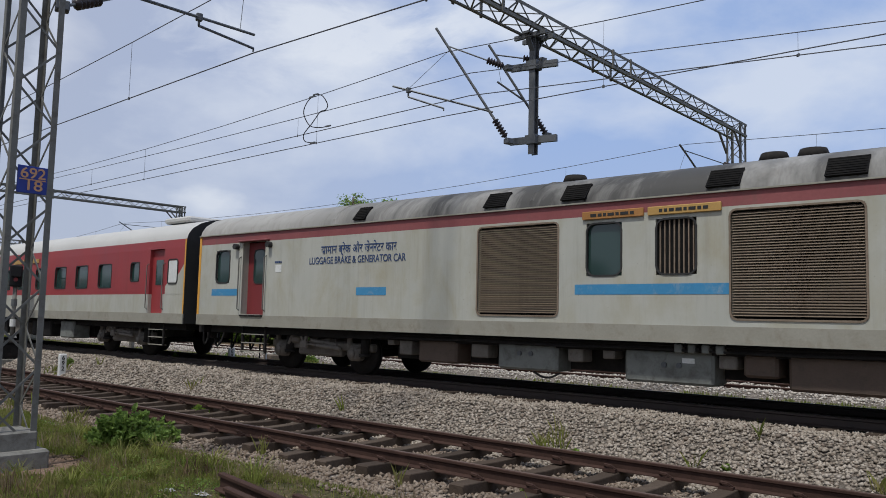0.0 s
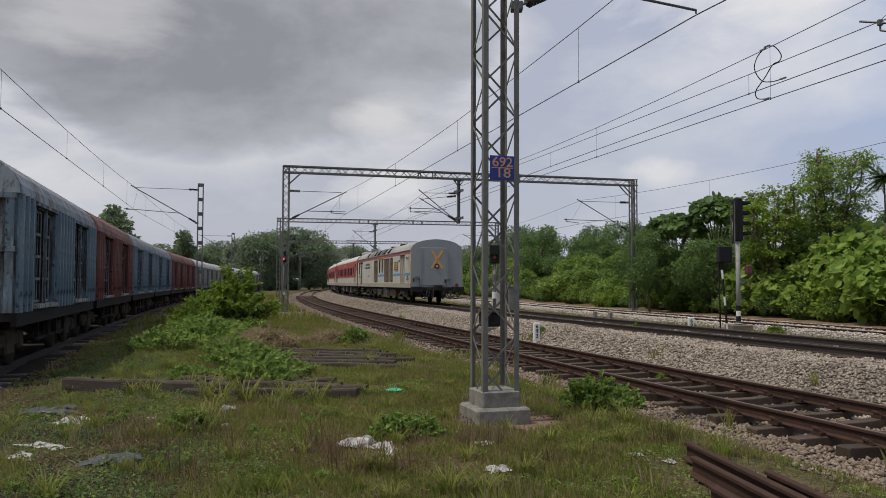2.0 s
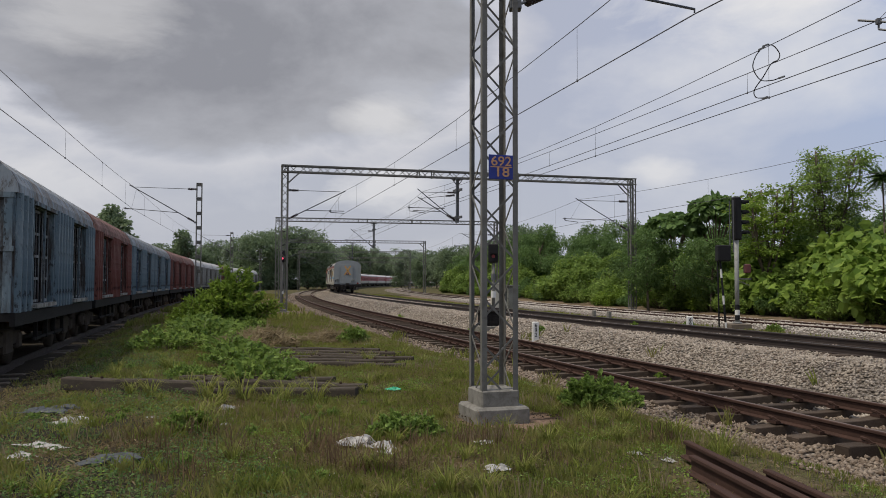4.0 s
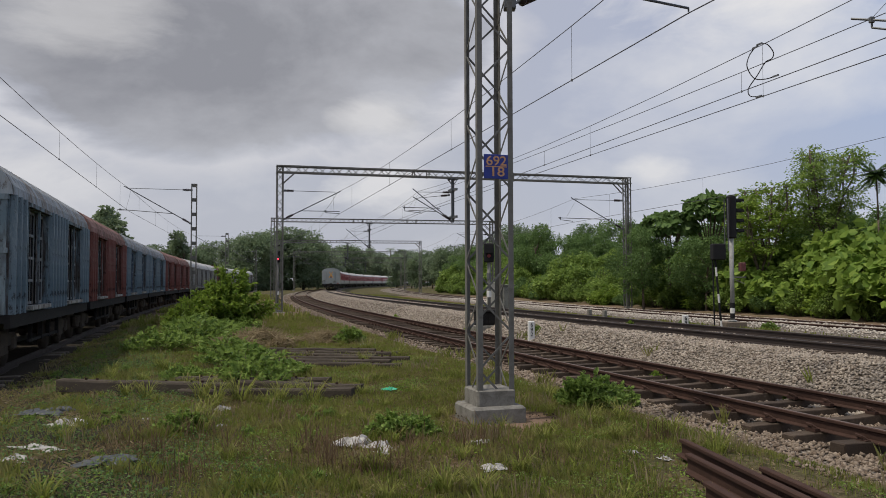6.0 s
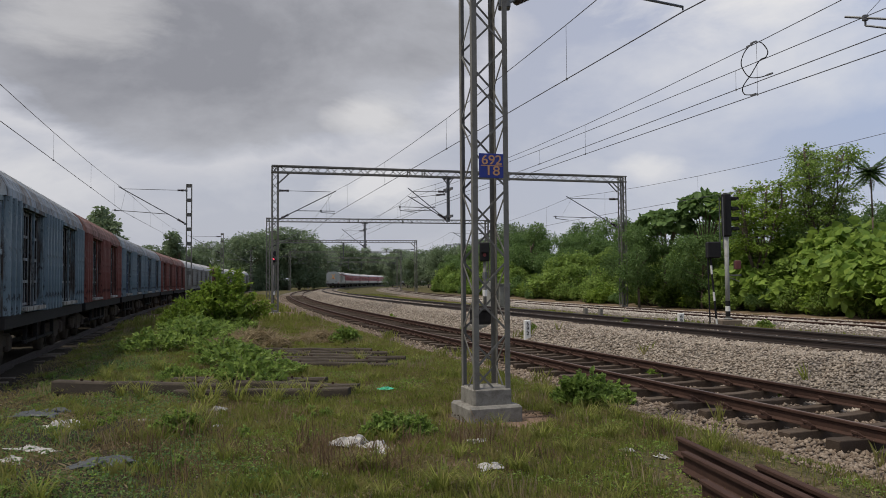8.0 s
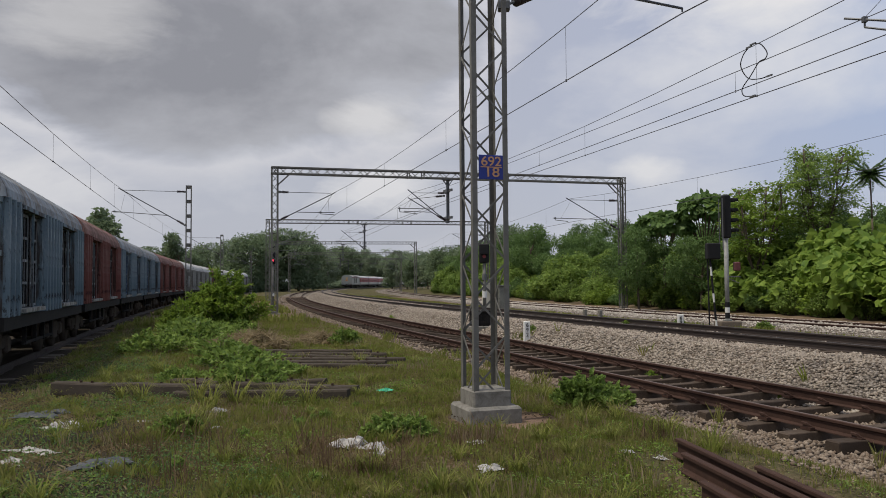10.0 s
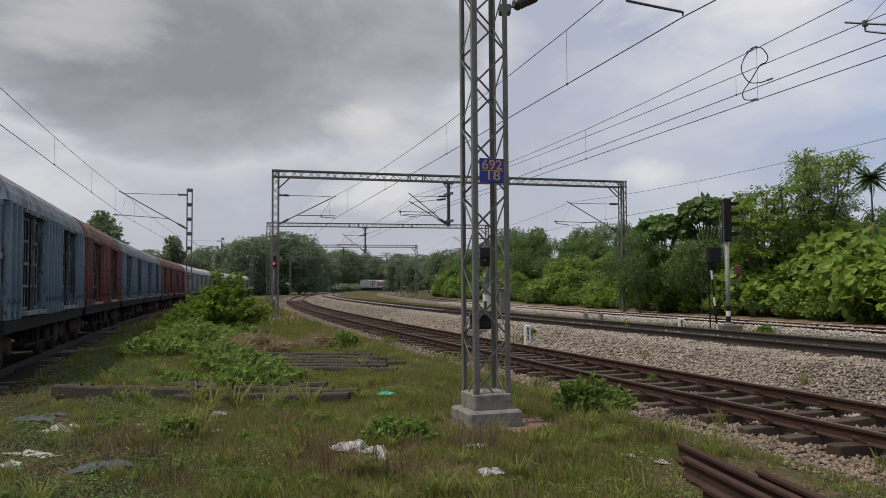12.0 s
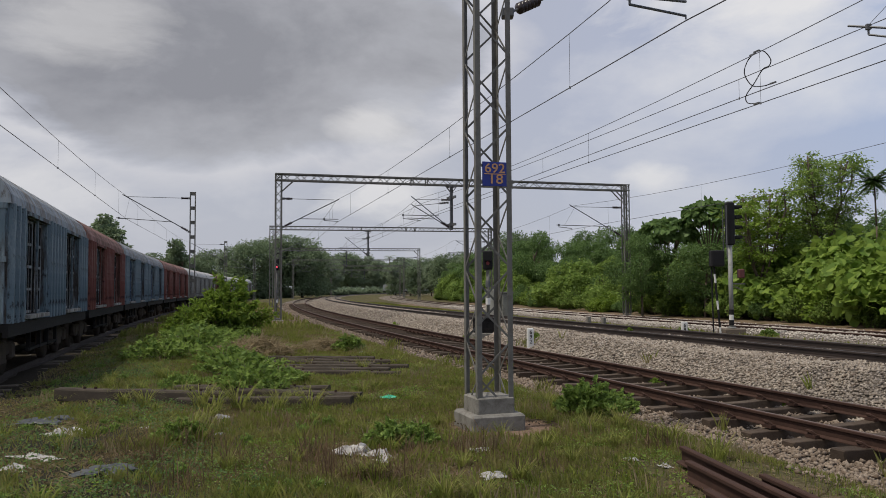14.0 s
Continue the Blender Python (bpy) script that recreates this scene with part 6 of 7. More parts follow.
def build_old_sleeper(x, y, z, turn, tilt, L, label="old dark sleeper lying in the grass"):
    ob = thing("old_sleeper", label, "railway sleeper", "old sleepers lying in the grass", m=pose(x, y, z, tilt * 0.3, tilt, turn))
    g = Geo()
    n = 8
    rng = random.Random(int(x * 100) + int(y * 10))
    ring = []
    for i in range(n + 1):
        xx = -L / 2 + L * i / n
        d = rng.uniform(-0.008, 0.008)
        ring += [(xx, -0.125 + d, 0.0), (xx, 0.125 + d, 0.0), (xx, 0.118 + d, 0.16 + d), (xx, 0.10, 0.185 + d), (xx, -0.10, 0.185 + d), (xx, -0.118 + d, 0.16 + d)]
    g.add(ring, [(6 * j + i, 6 * j + (i + 1) % 6, 6 * j + 6 + (i + 1) % 6, 6 * j + 6 + i) for j in range(n) for i in range(6)] + [tuple(reversed(range(6))), tuple(range(6 * n, 6 * n + 6))])
    part("beam", g, old_sleeper, ob)
    for xx in (-L * 0.31, L * 0.31):
        for dx in (-0.09, 0.09):
            part("bolt", Geo().rod((xx + dx, 0, 0.17), (xx + dx, 0, 0.215), 0.022, 8), rail_rust, ob)


for x, y, z, turn, tilt, L in ((-4.78, 12.74, 0.10, -3, 1, 2.75), (-2.76, 12.37, 0.02, -6, -1, 2.75), (-3.68, 13.34, 0.02, 2, 0, 2.75), (-2.67, 13.11, 0.04, -10, 1, 2.75), (-3.31, 13.89, 0.02, -4, 0, 2.7),
                               (-2.48, 17.20, 0.02, -8, 0, 2.7), (-2.12, 17.76, 0.02, -4, 0, 2.7), (-2.85, 18.40, 0.03, -14, 0, 2.7), (-2.39, 19.14, 0.02, -10, 0, 2.7), (-3.04, 19.87, 0.03, -6, 0, 2.7), (-2.21, 16.65, 0.0, -12, 0, 2.7)):
    build_old_sleeper(x, y, z + 0.16, turn, tilt, L)

# ---- litter ----


def build_litter(x, y, w, d, h, material, label, seed):
    rng = random.Random(seed)
    p = at_xy(x, y)
    n = 17
    w, d, h = w * 0.85, d * 0.85, h * 0.62
    vs = []
    for j in range(n):
        for i in range(n):
            u, v = i / (n - 1) - 0.5, j / (n - 1) - 0.5
            e = max(0.0, 1 - (2 * u) ** 4) * max(0.0, 1 - (2 * v) ** 4)
            z = 0.01 + h * e * (0.15 + 1.2 * abs(noise.noise(Vector((u * 4.5 + seed, v * 4.5, seed * 0.7)))) + 0.3 * abs(noise.noise(Vector((u * 19, v * 19 + seed, 1)))))
            k = 1 + 0.75 * noise.noise(Vector((u * 4, v * 4, seed * 1.3)))
            vs.append((u * w * k, v * d * k, z + rng.uniform(0, h * 0.06)))
    fs = [(j * n + i, j * n + i + 1, (j + 1) * n + i + 1, (j + 1) * n + i) for j in range(n - 1) for i in range(n - 1)]
    g = Geo().add(vs, fs)
    ob = part("plastic_litter", g, material, None, label, m=pose(p.x, p.y, p.z + 0.01, 0, 0, rng.uniform(0, 360)))
    tagged(ob, "", "litter", "litter in the grass")


for k, (x, y, w, d, h, m, lab) in enumerate((
        (-0.97, 8.60, 0.42, 0.30, 0.16, plastic_mat, "crumpled white plastic bag in dry weeds"), (-0.66, 8.46, 0.26, 0.22, 0.12, plastic_mat, "crumpled white plastic scrap in dry weeds"),
        (-0.64, 8.19, 0.22, 0.16, 0.05, plastic_mat, "thin white plastic scrap in the grass"), (0.42, 8.71, 0.16, 0.24, 0.06, plastic_mat, "white plastic cup lid in the grass"),
        (-3.05, 10.97, 0.24, 0.18, 0.08, plastic_mat, "white foam scrap in the grass"), (-4.60, 9.84, 0.5, 0.32, 0.14, plastic_mat, "dirty pinkish plastic bag in the weeds"),
        (-4.19, 7.91, 0.36, 0.24, 0.10, plastic_mat, "white plastic bag in the weeds"), (-4.23, 8.42, 0.62, 0.2, 0.07, plastic_mat, "white paper strips in the weeds"),
        (-3.27, 7.77, 0.45, 0.6, 0.10, grey_sheet, "grey plastic sheet trodden in the weeds"), (-0.90, 12.97, 0.26, 0.2, 0.08, green_plastic, "small green plastic bag in the grass"),
        (0.46, 7.50, 0.26, 0.2, 0.07, plastic_mat, "white plastic scraps in the grass"), (-0.14, 9.48, 0.22, 0.15, 0.05, plastic_mat, "white plastic scrap in the grass"),
        (-0.75, 9.11, 0.14, 0.12, 0.06, plastic_mat, "small white cup in the grass"), (1.89, 8.19, 0.16, 0.12, 0.05, plastic_mat, "small white scrap by the rails"),
        (2.16, 7.87, 0.14, 0.10, 0.05, plastic_mat, "small white scrap by the rails"), (-5.43, 10.95, 0.7, 0.7, 0.12, grey_sheet, "grey plastic sheet in dark dirt"),
        (-3.77, 10.21, 0.22, 0.12, 0.04, plastic_mat, "thin white scrap in the grass"), (-2.30, 22.26, 0.35, 0.2, 0.08, plastic_mat, "white plastic scrap on bare earth"),
        (-6.72, 23.00, 0.9, 0.6, 0.12, plastic_mat, "pale sheet lying by the siding"), (-1.10, 7.27, 0.16, 0.1, 0.04, plastic_mat, "small white scrap in the grass"),
        (-2.71, 9.75, 0.16, 0.1, 0.04, plastic_mat, "small white scrap in the grass"))):
    build_litter(x, y, w, d, h, m, lab, k + 1)

# ---- plants ----


def leaf_quads(pts, dirs, sizes, rng, droop=0.3, width=0.5, broad=False):
    """Diamond leaves at pts, pointing along dirs; broad ones are two rounded halves folded along the midrib."""
    n = len(pts)
    d = dirs + rng.normal(0, 0.45, (n, 3))
    d[:, 2] -= droop
    d /= np.linalg.norm(d, axis=1, keepdims=True)
    side = np.cross(d, rng.normal(0, 1, (n, 3)) * 0.6 + np.array([0, 0, 1.0]))
    side /= np.linalg.norm(side, axis=1, keepdims=True) + 1e-9
    nrm = np.cross(side, d)
    l = sizes[:, None]
    base, tip = pts - d * l * 0.5, pts + d * l * 0.5 - nrm * l * 0.12
    mid = pts + nrm * l * 0.06
    a, b = mid + side * l * width * 0.5, mid - side * l * width * 0.5
    if broad:
        w = side * l * width * 0.5
        lift = nrm * l * 0.07
        a0, a1 = base * 0.72 + tip * 0.28 + w * 0.92 + lift, base * 0.35 + tip * 0.65 + w * 0.85 + lift
        b0, b1 = base * 0.72 + tip * 0.28 - w * 0.92 + lift, base * 0.35 + tip * 0.65 - w * 0.85 + lift
        return np.stack([base, a0, a1, tip, base, tip, b1, b0], 1).reshape(-1, 3)
    return np.stack([base, a, tip, b], 1).reshape(-1, 3)


def mesh_from_quads(name, v, material):
    n = len(v) // 4
    me = bpy.data.meshes.new(name)
    me.vertices.add(len(v))
    me.vertices.foreach_set("co", v.astype(np.float32).ravel())
    me.loops.add(4 * n)
    me.loops.foreach_set("vertex_index", np.arange(4 * n, dtype=np.int32))
    me.polygons.add(n)
    me.polygons.foreach_set("loop_start", np.arange(0, 4 * n, 4, dtype=np.int32))
    me.materials.append(material)
    me.update(calc_edges=True)
    return me


def lump_points(lumps, count, rng, shell=0.55):
    """Random points in the outer shells of a set of blobs (x, y, z, rx, rz)."""
    L = np.array(lumps, float)
    w = L[:, 3] ** 2 * L[:, 4] / L[:, 4].mean()
    k = rng.choice(len(L), count, p=w / w.sum())
    d = rng.normal(0, 1, (count, 3))
    d /= np.linalg.norm(d, axis=1, keepdims=True)
    r = (shell + (1 - shell) * rng.random(count)) * (1 + 0.22 * rng.normal(0, 1, count) * 0.6)
    rad = np.stack([L[k, 3], L[k, 3], L[k, 4]], 1)
    return L[k, :3] + d * r[:, None] * rad, d


def build_tree(name, label, height, spread, lumps_n, leaves, leaf, material, seed, trunk_r=0.14, low=0.35, width=0.5, droop=0.3, category="tree"):
    rng = np.random.default_rng(seed)
    ob = thing(name, label, category, name.replace("_", " ") + "s beside the line")
    g = Geo()
    trunk_top = Vector((rng.normal(0, 0.05) * height, rng.normal(0, 0.05) * height, height * 0.72))
    pts = [Vector((0, 0, -0.3)), trunk_top * 0.35 + Vector((rng.normal(0, 0.03) * height, 0, 0)), trunk_top * 0.7, trunk_top]
    rads = [trunk_r, trunk_r * 0.8, trunk_r * 0.5, trunk_r * 0.2]
    for a, b, r0, r1 in zip(pts[:-1], pts[1:], rads[:-1], rads[1:]):
        g.rod(a, b, r0, 9, r1)
    lumps = []
    for i in range(lumps_n):
        zf = low + (0.98 - low) * (i + 0.5) / lumps_n
        ang = rng.random() * 2 * math.pi
        taper = math.sin(math.pi * min(1, max(0.08, (zf - low) / (1.02 - low)))) ** 0.6
        rr = spread * taper * (0.35 + 0.65 * rng.random())
        c = Vector((math.cos(ang) * rr, math.sin(ang) * rr, height * zf))
        size = spread * (0.26 + 0.22 * rng.random()) * (0.75 + 0.5 * taper)
        lumps.append((c.x, c.y, c.z, size, size * (0.55 + 0.3 * rng.random())))
        root = pts[1].lerp(pts[3], min(1, max(0, (zf - 0.35) / 0.7)))
        midp = root.lerp(c, 0.5) + Vector((0, 0, -0.05 * height * rng.random()))
        g.rod(root, midp, trunk_r * 0.32, 6, trunk_r * 0.2)
        g.rod(midp, c, trunk_r * 0.2, 5, trunk_r * 0.06)
    part("trunk", g, bark_mat, ob, "brown trunk with limbs", True)
    p, d = lump_points(lumps, leaves, rng)
    v = leaf_quads(p, d, leaf * (0.6 + 0.8 * rng.random(leaves)), rng, droop, width)
    part("crown", mesh_from_quads("crown", v, material), material, ob, "leafy crown with gaps")
    return ob


def build_bush(name, label, height, spread, lumps_n, leaves, leaf, material, seed, width=0.5, droop=0.1, category="bush", broad=False):
    rng = np.random.default_rng(seed)
    ob = thing(name, label, category, name.replace("_", " ") + "s beside the line")
    g = Geo()
    lumps = []
    for i in range(lumps_n):
        ang, rr = rng.random() * 2 * math.pi, spread * rng.random() ** 0.6
        f = 1 - 0.55 * (rr / spread) ** 1.5
        z = height * f * (0.30 + 0.5 * rng.random())
        size = spread * (0.22 + 0.16 * rng.random())
        lumps.append((math.cos(ang) * rr, math.sin(ang) * rr, z, size, min(size, height * 0.30)))
        g.rod((0, 0, -0.1), (math.cos(ang) * rr * 0.9, math.sin(ang) * rr * 0.9, z), max(0.008, 0.012 * height), 5, 0.004)
    part("stem", g, bark_mat, ob, "thin brown stems")
    p, d = lump_points(lumps, leaves, rng, 0.35)
    p[:, 2] = np.maximum(p[:, 2], 0.02 + 0.1 * rng.random(leaves) * height)
    d[:, 2] = np.abs(d[:, 2]) * 0.6 + 0.1
    v = leaf_quads(p, d, leaf * (0.6 + 0.8 * rng.random(leaves)), rng, droop, width, broad)
    part("foliage", mesh_from_quads("foliage", v, material), material, ob, "dense leaves")
    return ob


def build_shoots(name, label, height, spread, stems, per, leaf, material, seed, width=0.4, droop=0.15, category="bush", bare=0.2, broad=False):
    """A shrub of many arching shoots with leaves along each of them."""
    rng = np.random.default_rng(seed)
    ob = thing(name, label, category, name.replace("_", " ") + "s beside the line")
    g = Geo()
    pts, dirs = [], []
    for _ in range(stems):
        ang, rr = rng.random() * 2 * math.pi, spread * rng.random() ** 0.55
        out = np.array([math.cos(ang), math.sin(ang), 0.0])
        h = height * (1.0 - 0.62 * (rr / spread) ** 1.6) * (0.62 + 0.45 * rng.random())
        b = out * rr * 0.35 + np.append(rng.normal(0, 0.06 * spread, 2), 0)
        tip = out * rr * (0.85 + 0.3 * rng.random())
        curve = [b + (tip - b) * (u ** 1.35) + np.array([0, 0, h * (u ** 0.85 - 0.12 * u ** 3)]) for u in (0.0, 0.3, 0.6, 0.85, 1.0)]
        g.tube([Vector(p) for p in curve], max(0.004, 0.006 * height), 4)
        for u in bare + (1 - bare) * rng.random(per) ** 0.8:
            k = min(3, int(u * 4))
            p = curve[k] + (curve[k + 1] - curve[k]) * (u * 4 - k)
            d = rng.normal(0, 1, 3)
            d = d / np.linalg.norm(d) + out * 0.35 + np.array([0, 0, 0.35])
            pts.append(p + d * leaf * 0.45)
            dirs.append(d)
    part("stem", g, bark_mat, ob, "thin brown stems")
    n = len(pts)
    v = leaf_quads(np.array(pts), np.array(dirs), leaf * (0.55 + 0.9 * rng.random(n)), rng, droop, width, broad)
    v[:, 2] = np.maximum(v[:, 2], 0.0)
    part("foliage", mesh_from_quads("foliage", v, material), material, ob, "leafy shoots")
    return ob


def build_open_tree(label, height, spread, leaders, clusters, per, leaf, material, seed):
    """Upright leaders with small flat leaf clusters and sky between them."""
    rng = np.random.default_rng(seed)
    ob = thing("tall_tree", label, "tree", "tall open trees")
    g = Geo()
    pts, dirs = [], []
    g.rod((0, 0, -0.3), (0, 0, height * 0.35), 0.13, 9, 0.10)
    for i in range(leaders):
        ang = 2 * math.pi * i / leaders + rng.normal(0, 0.3)
        top = np.array([math.cos(ang) * spread * (0.25 + 0.5 * rng.random()), math.sin(ang) * spread * (0.25 + 0.5 * rng.random()), height * (0.72 + 0.28 * rng.random())])
        root = np.array([0, 0, height * (0.22 + 0.14 * rng.random())])
        line = [root + (top - root) * np.array([u ** 0.7, u ** 0.7, u]) + np.append(rng.normal(0, 0.05 * spread, 2), 0) * u for u in np.linspace(0, 1, 6)]
        g.tube([Vector(p) for p in line], 0.045, 5)
        for _ in range(clusters):
            u = 0.18 + 0.82 * rng.random() ** 0.8
            k = min(4, int(u * 5))
            p = line[k] + (line[k + 1] - line[k]) * (u * 5 - k)
            a2 = rng.random() * 2 * math.pi
            far = spread * (0.12 + 0.55 * rng.random()) * (1.15 - 0.75 * u)
            c = p + np.array([math.cos(a2) * far, math.sin(a2) * far, 0.28 * far + 0.1])
            g.rod(Vector(p), Vector(c), 0.018, 4, 0.006)
            m = int(per * (0.5 + rng.random()))
            q = rng.normal(0, 1, (m, 3)) * np.array([0.26, 0.26, 0.09])
            pts.append(c + q)
            dirs.append(q * np.array([1, 1, 0.2]) * 4)
    part("trunk", g, bark_mat, ob, "slim brown trunk and leaders", True)
    p, d = np.concatenate(pts), np.concatenate(dirs)
    v = leaf_quads(p, d, leaf * (0.6 + 0.8 * rng.random(len(p))), rng, 0.35, 0.5)
    part("crown", mesh_from_quads("crown", v, material), material, ob, "open crown of flat leaf clusters")
    return ob


def build_umbrella_tree(label, height, spread, leaves, leaf, material, seed):
    """Bare stems that fan out under one dome of large leaves."""
    rng = np.random.default_rng(seed)
    ob = thing("broadleaf_tree", label, "tree", "broadleaf trees")
    g = Geo()
    fork = height * 0.52
    g.rod((0, 0, -0.3), (0, 0, fork), 0.09, 9, 0.07)
    for i in range(13):
        ang, rr = 2.4 * i, spread * (0.25 + 0.6 * rng.random())
        tip = Vector((math.cos(ang) * rr, math.sin(ang) * rr, height * (0.90 - 0.10 * rr / spread)))
        mid = Vector((0, 0, fork)).lerp(tip, 0.5) + Vector((0, 0, -0.05 * height))
        g.tube([Vector((0, 0, fork - 0.1)), mid, tip], 0.03, 5)
    part("trunk", g, bark_mat, ob, "thin trunk with bare fanning stems", True)
    ang = rng.random(leaves) * 2 * math.pi
    el = np.arcsin(rng.random(leaves) * 1.25 - 0.25)
    r = 0.82 + 0.22 * rng.random(leaves)
    lump = 1 + 0.16 * np.sin(ang * 5 + 1.0) * np.cos(el * 4)
    d = np.stack([np.cos(ang) * np.cos(el), np.sin(ang) * np.cos(el), np.sin(el)], 1)
    p = d * (r * lump)[:, None] * np.array([spread, spread, height * 0.17]) + np.array([0, 0, height * 0.82])
    v = leaf_quads(p, d, leaf * (0.7 + 0.6 * rng.random(leaves)), rng, 0.75, 0.80, True)
    part("crown", mesh_from_quads("crown", v, material), material, ob, "dome of large drooping leaves")
    return ob


def build_palm(label, height, seed, fronds=22, length=2.6, material=None, wide=0.05, curl=0.75, spread=1.2):
    rng = np.random.default_rng(seed)
    ob = thing("palm_tree", label, "palm tree", "palms in the thicket")
    g = Geo()
    for i in range(6):
        g.rod((0.05 * i, 0, height * i / 6 - 0.2), (0.05 * (i + 1), 0, height * (i + 1) / 6 - 0.2), 0.16 - 0.012 * i, 9, 0.15 - 0.012 * i)
    part("trunk", g, bark_mat, ob, "slim ringed trunk", True)
    quads = []
    for k in range(fronds):
        ang = 2.4 * k
        rise = 0.9 - spread * k / fronds
        tip = np.array([math.cos(ang), math.sin(ang), 0.0])
        for j in range(26):
            u = (j + 1) / 26
            c = np.array([0.3, 0, height - 0.2]) + tip * length * u * 0.85 + np.array([0, 0, length * (rise * u - curl * u * u)])
            side = np.array([-tip[1], tip[0], 0])
            for sg in (1, -1):
                l = 0.55 * math.sin(math.pi * (0.12 + 0.8 * u))
                d = side * sg * 0.8 + tip * 0.5 + np.array([0, 0, -0.35 + 0.1 * rng.normal()])
                d /= np.linalg.norm(d)
                n = np.cross(d, np.array([0, 0, 1.0]))
                n /= np.linalg.norm(n)
                quads.append([c, c + d * l * 0.5 + n * wide, c + d * l, c + d * l * 0.5 - n * wide])
    part("crown", mesh_from_quads("crown", np.array(quads).reshape(-1, 3), material or leaf_dark), material or leaf_dark, ob, "feathered fronds")
    return ob


def spread_copies(src, places, seed):
    """Puts the thing at the first place and copies at the rest: x, y, size."""
    rng = random.Random(seed)
    for i, (x, y, k) in enumerate(places):
        o, s = plan_of(x, y)
        m = pose(x, y, ground_z(o, s) - 0.05, 0, 0, rng.uniform(0, 360)) @ Matrix.Diagonal((k, k, k * rng.uniform(0.9, 1.1), 1))
        if i == 0:
            src.matrix_basis = m
        else:
            copy_thing(src, m)


def plan_xy(o, s):
    p = spot(o, s)
    return p.x, p.y


def plant_thicket():
    rng = random.Random(11)
    shrubs = [build_bush("thicket_bush", "dense green thicket bush with broad leaves", 3.0, 2.1, 26, 8500, 0.20, leaf_mid, 21, 0.62, 0.25),
              build_bush("thicket_bush", "dense dark green thicket bush", 3.2, 2.2, 26, 8500, 0.19, leaf_dark, 22, 0.6, 0.25),
              build_bush("thicket_bush", "fresh light green creeper-covered thicket bush", 2.6, 2.2, 24, 8000, 0.22, leaf_bright, 23, 0.72, 0.3)]
    shrubs.append(build_bush("thicket_bush", "thicket bush smothered in a creeper with very large pale green leaves", 2.5, 2.2, 26, 2600, 0.28, leaf_fresh, 24, 0.90, 0.6, broad=True))
    shrubs.append(build_shoots("thicket_bush", "open thicket bush of long leafy shoots", 3.4, 1.9, 120, 46, 0.24, leaf_mid, 25, 0.5, 0.3, bare=0.1))
    spots = [[], [], [], [], []]
    s = -6.0
    while s < 150:
        edge = off_c(s) - 5.0 - 1.0 * noise.noise(Vector((s * 0.13, 0, 0)))
        far = 1.0 + max(0.0, s - 60) / 110
        for row, (d, k) in enumerate(((1.2, 0.62), (3.2, 1.0), (5.6, 1.15), (8.2, 1.15))):
            x, y = plan_xy(edge - d - rng.uniform(-0.5, 0.5), s + rng.uniform(-0.8, 0.8))
            if math.hypot(x, y) < 29:
                continue
            v = rng.choices((0, 1, 2, 3, 4), weights=(2, 1, 1.5, 5, 1) if row and 0.40 * y < x and y > 27 else (2.5, 2.5, 1, 0, 4))[0]
            spots[v].append((x, y, k * rng.uniform(0.8, 1.2) * (1 + 0.12 * far)))
        s += 2.5 * far
    for i in range(9):
        bg, d = radians(15.0 + 1.2 * i), 42.0 - 0.4 * i + 1.6 * (i % 3)
        x, y = math.sin(bg) * d, math.cos(bg) * d
        o, s = plan_of(x, y)
        if o < off_c(s) - 5.2:
            spots[(0, 4, 1)[i % 3]].append((x, y, rng.uniform(0.78, 0.95)))
    for src, pl, sd in zip(shrubs, spots, (1, 2, 3, 10, 12)):
        spread_copies(src, pl, sd)
    trees = [build_tree("woodland_tree", "leafy green tree standing in the thicket", 7.0, 2.6, 18, 11000, 0.24, leaf_mid, 31, 0.13, 0.30, 0.5, 0.4),
             build_tree("woodland_tree", "dark green leafy tree standing in the thicket", 7.0, 2.9, 18, 11000, 0.23, leaf_dark, 32, 0.14, 0.30, 0.5, 0.4)]
    spots = [[], []]
    s = 20.0
    while s < 175:
        edge = off_c(s) - 13
        for d in (0, 6.5):
            x, y = plan_xy(edge - d - rng.uniform(-1.5, 1.5), s + rng.uniform(-1.5, 1.5))
            spots[rng.randrange(2)].append((x, y, rng.uniform(0.72, 0.95) + 0.05 * (d > 0) + (0.3 if s > 90 else 0)))
        s += 5.5 if s < 90 else 8
    spots[0] += [(18.0, 48.5, 0.72), (21.3, 48.5, 0.80), (26.6, 48.5, 0.9), (25.4, 46.2, 0.95)]
    spots[1] += [(24.3, 50.0, 0.85), (28.5, 51.0, 0.9), (16.4, 50.0, 0.75), (13.0, 52.0, 0.72)]
    for src, pl, sd in zip(trees, spots, (4, 5)):
        spread_copies(src, pl, sd)


plant_thicket()
# single trees that stand out of the thicket
spread_copies(build_umbrella_tree("round dark tree with large drooping leaves on bare stems", 6.2, 1.28, 560, 0.40, leaf_dark, 41), [(17.5, 52.3, 1.32)], 7)
spread_copies(build_umbrella_tree("low dark broad-leaved tree at the thicket's edge", 4.9, 1.5, 640, 0.40, leaf_dark, 44), [(15.1, 53.4, 1.28)], 27)
spread_copies(build_open_tree("tall open tree with sparse upright branches", 9.3, 2.7, 9, 30, 36, 0.165, leaf_mid, 42), [(22.2, 46.6, 1.02)], 8)
spread_copies(build_open_tree("slim open tree with flat leaf clusters", 7.4, 2.3, 7, 18, 30, 0.20, leaf_bright, 45), [(18.4, 46.5, 1.08), (20.2, 49.0, 1.08)], 28)
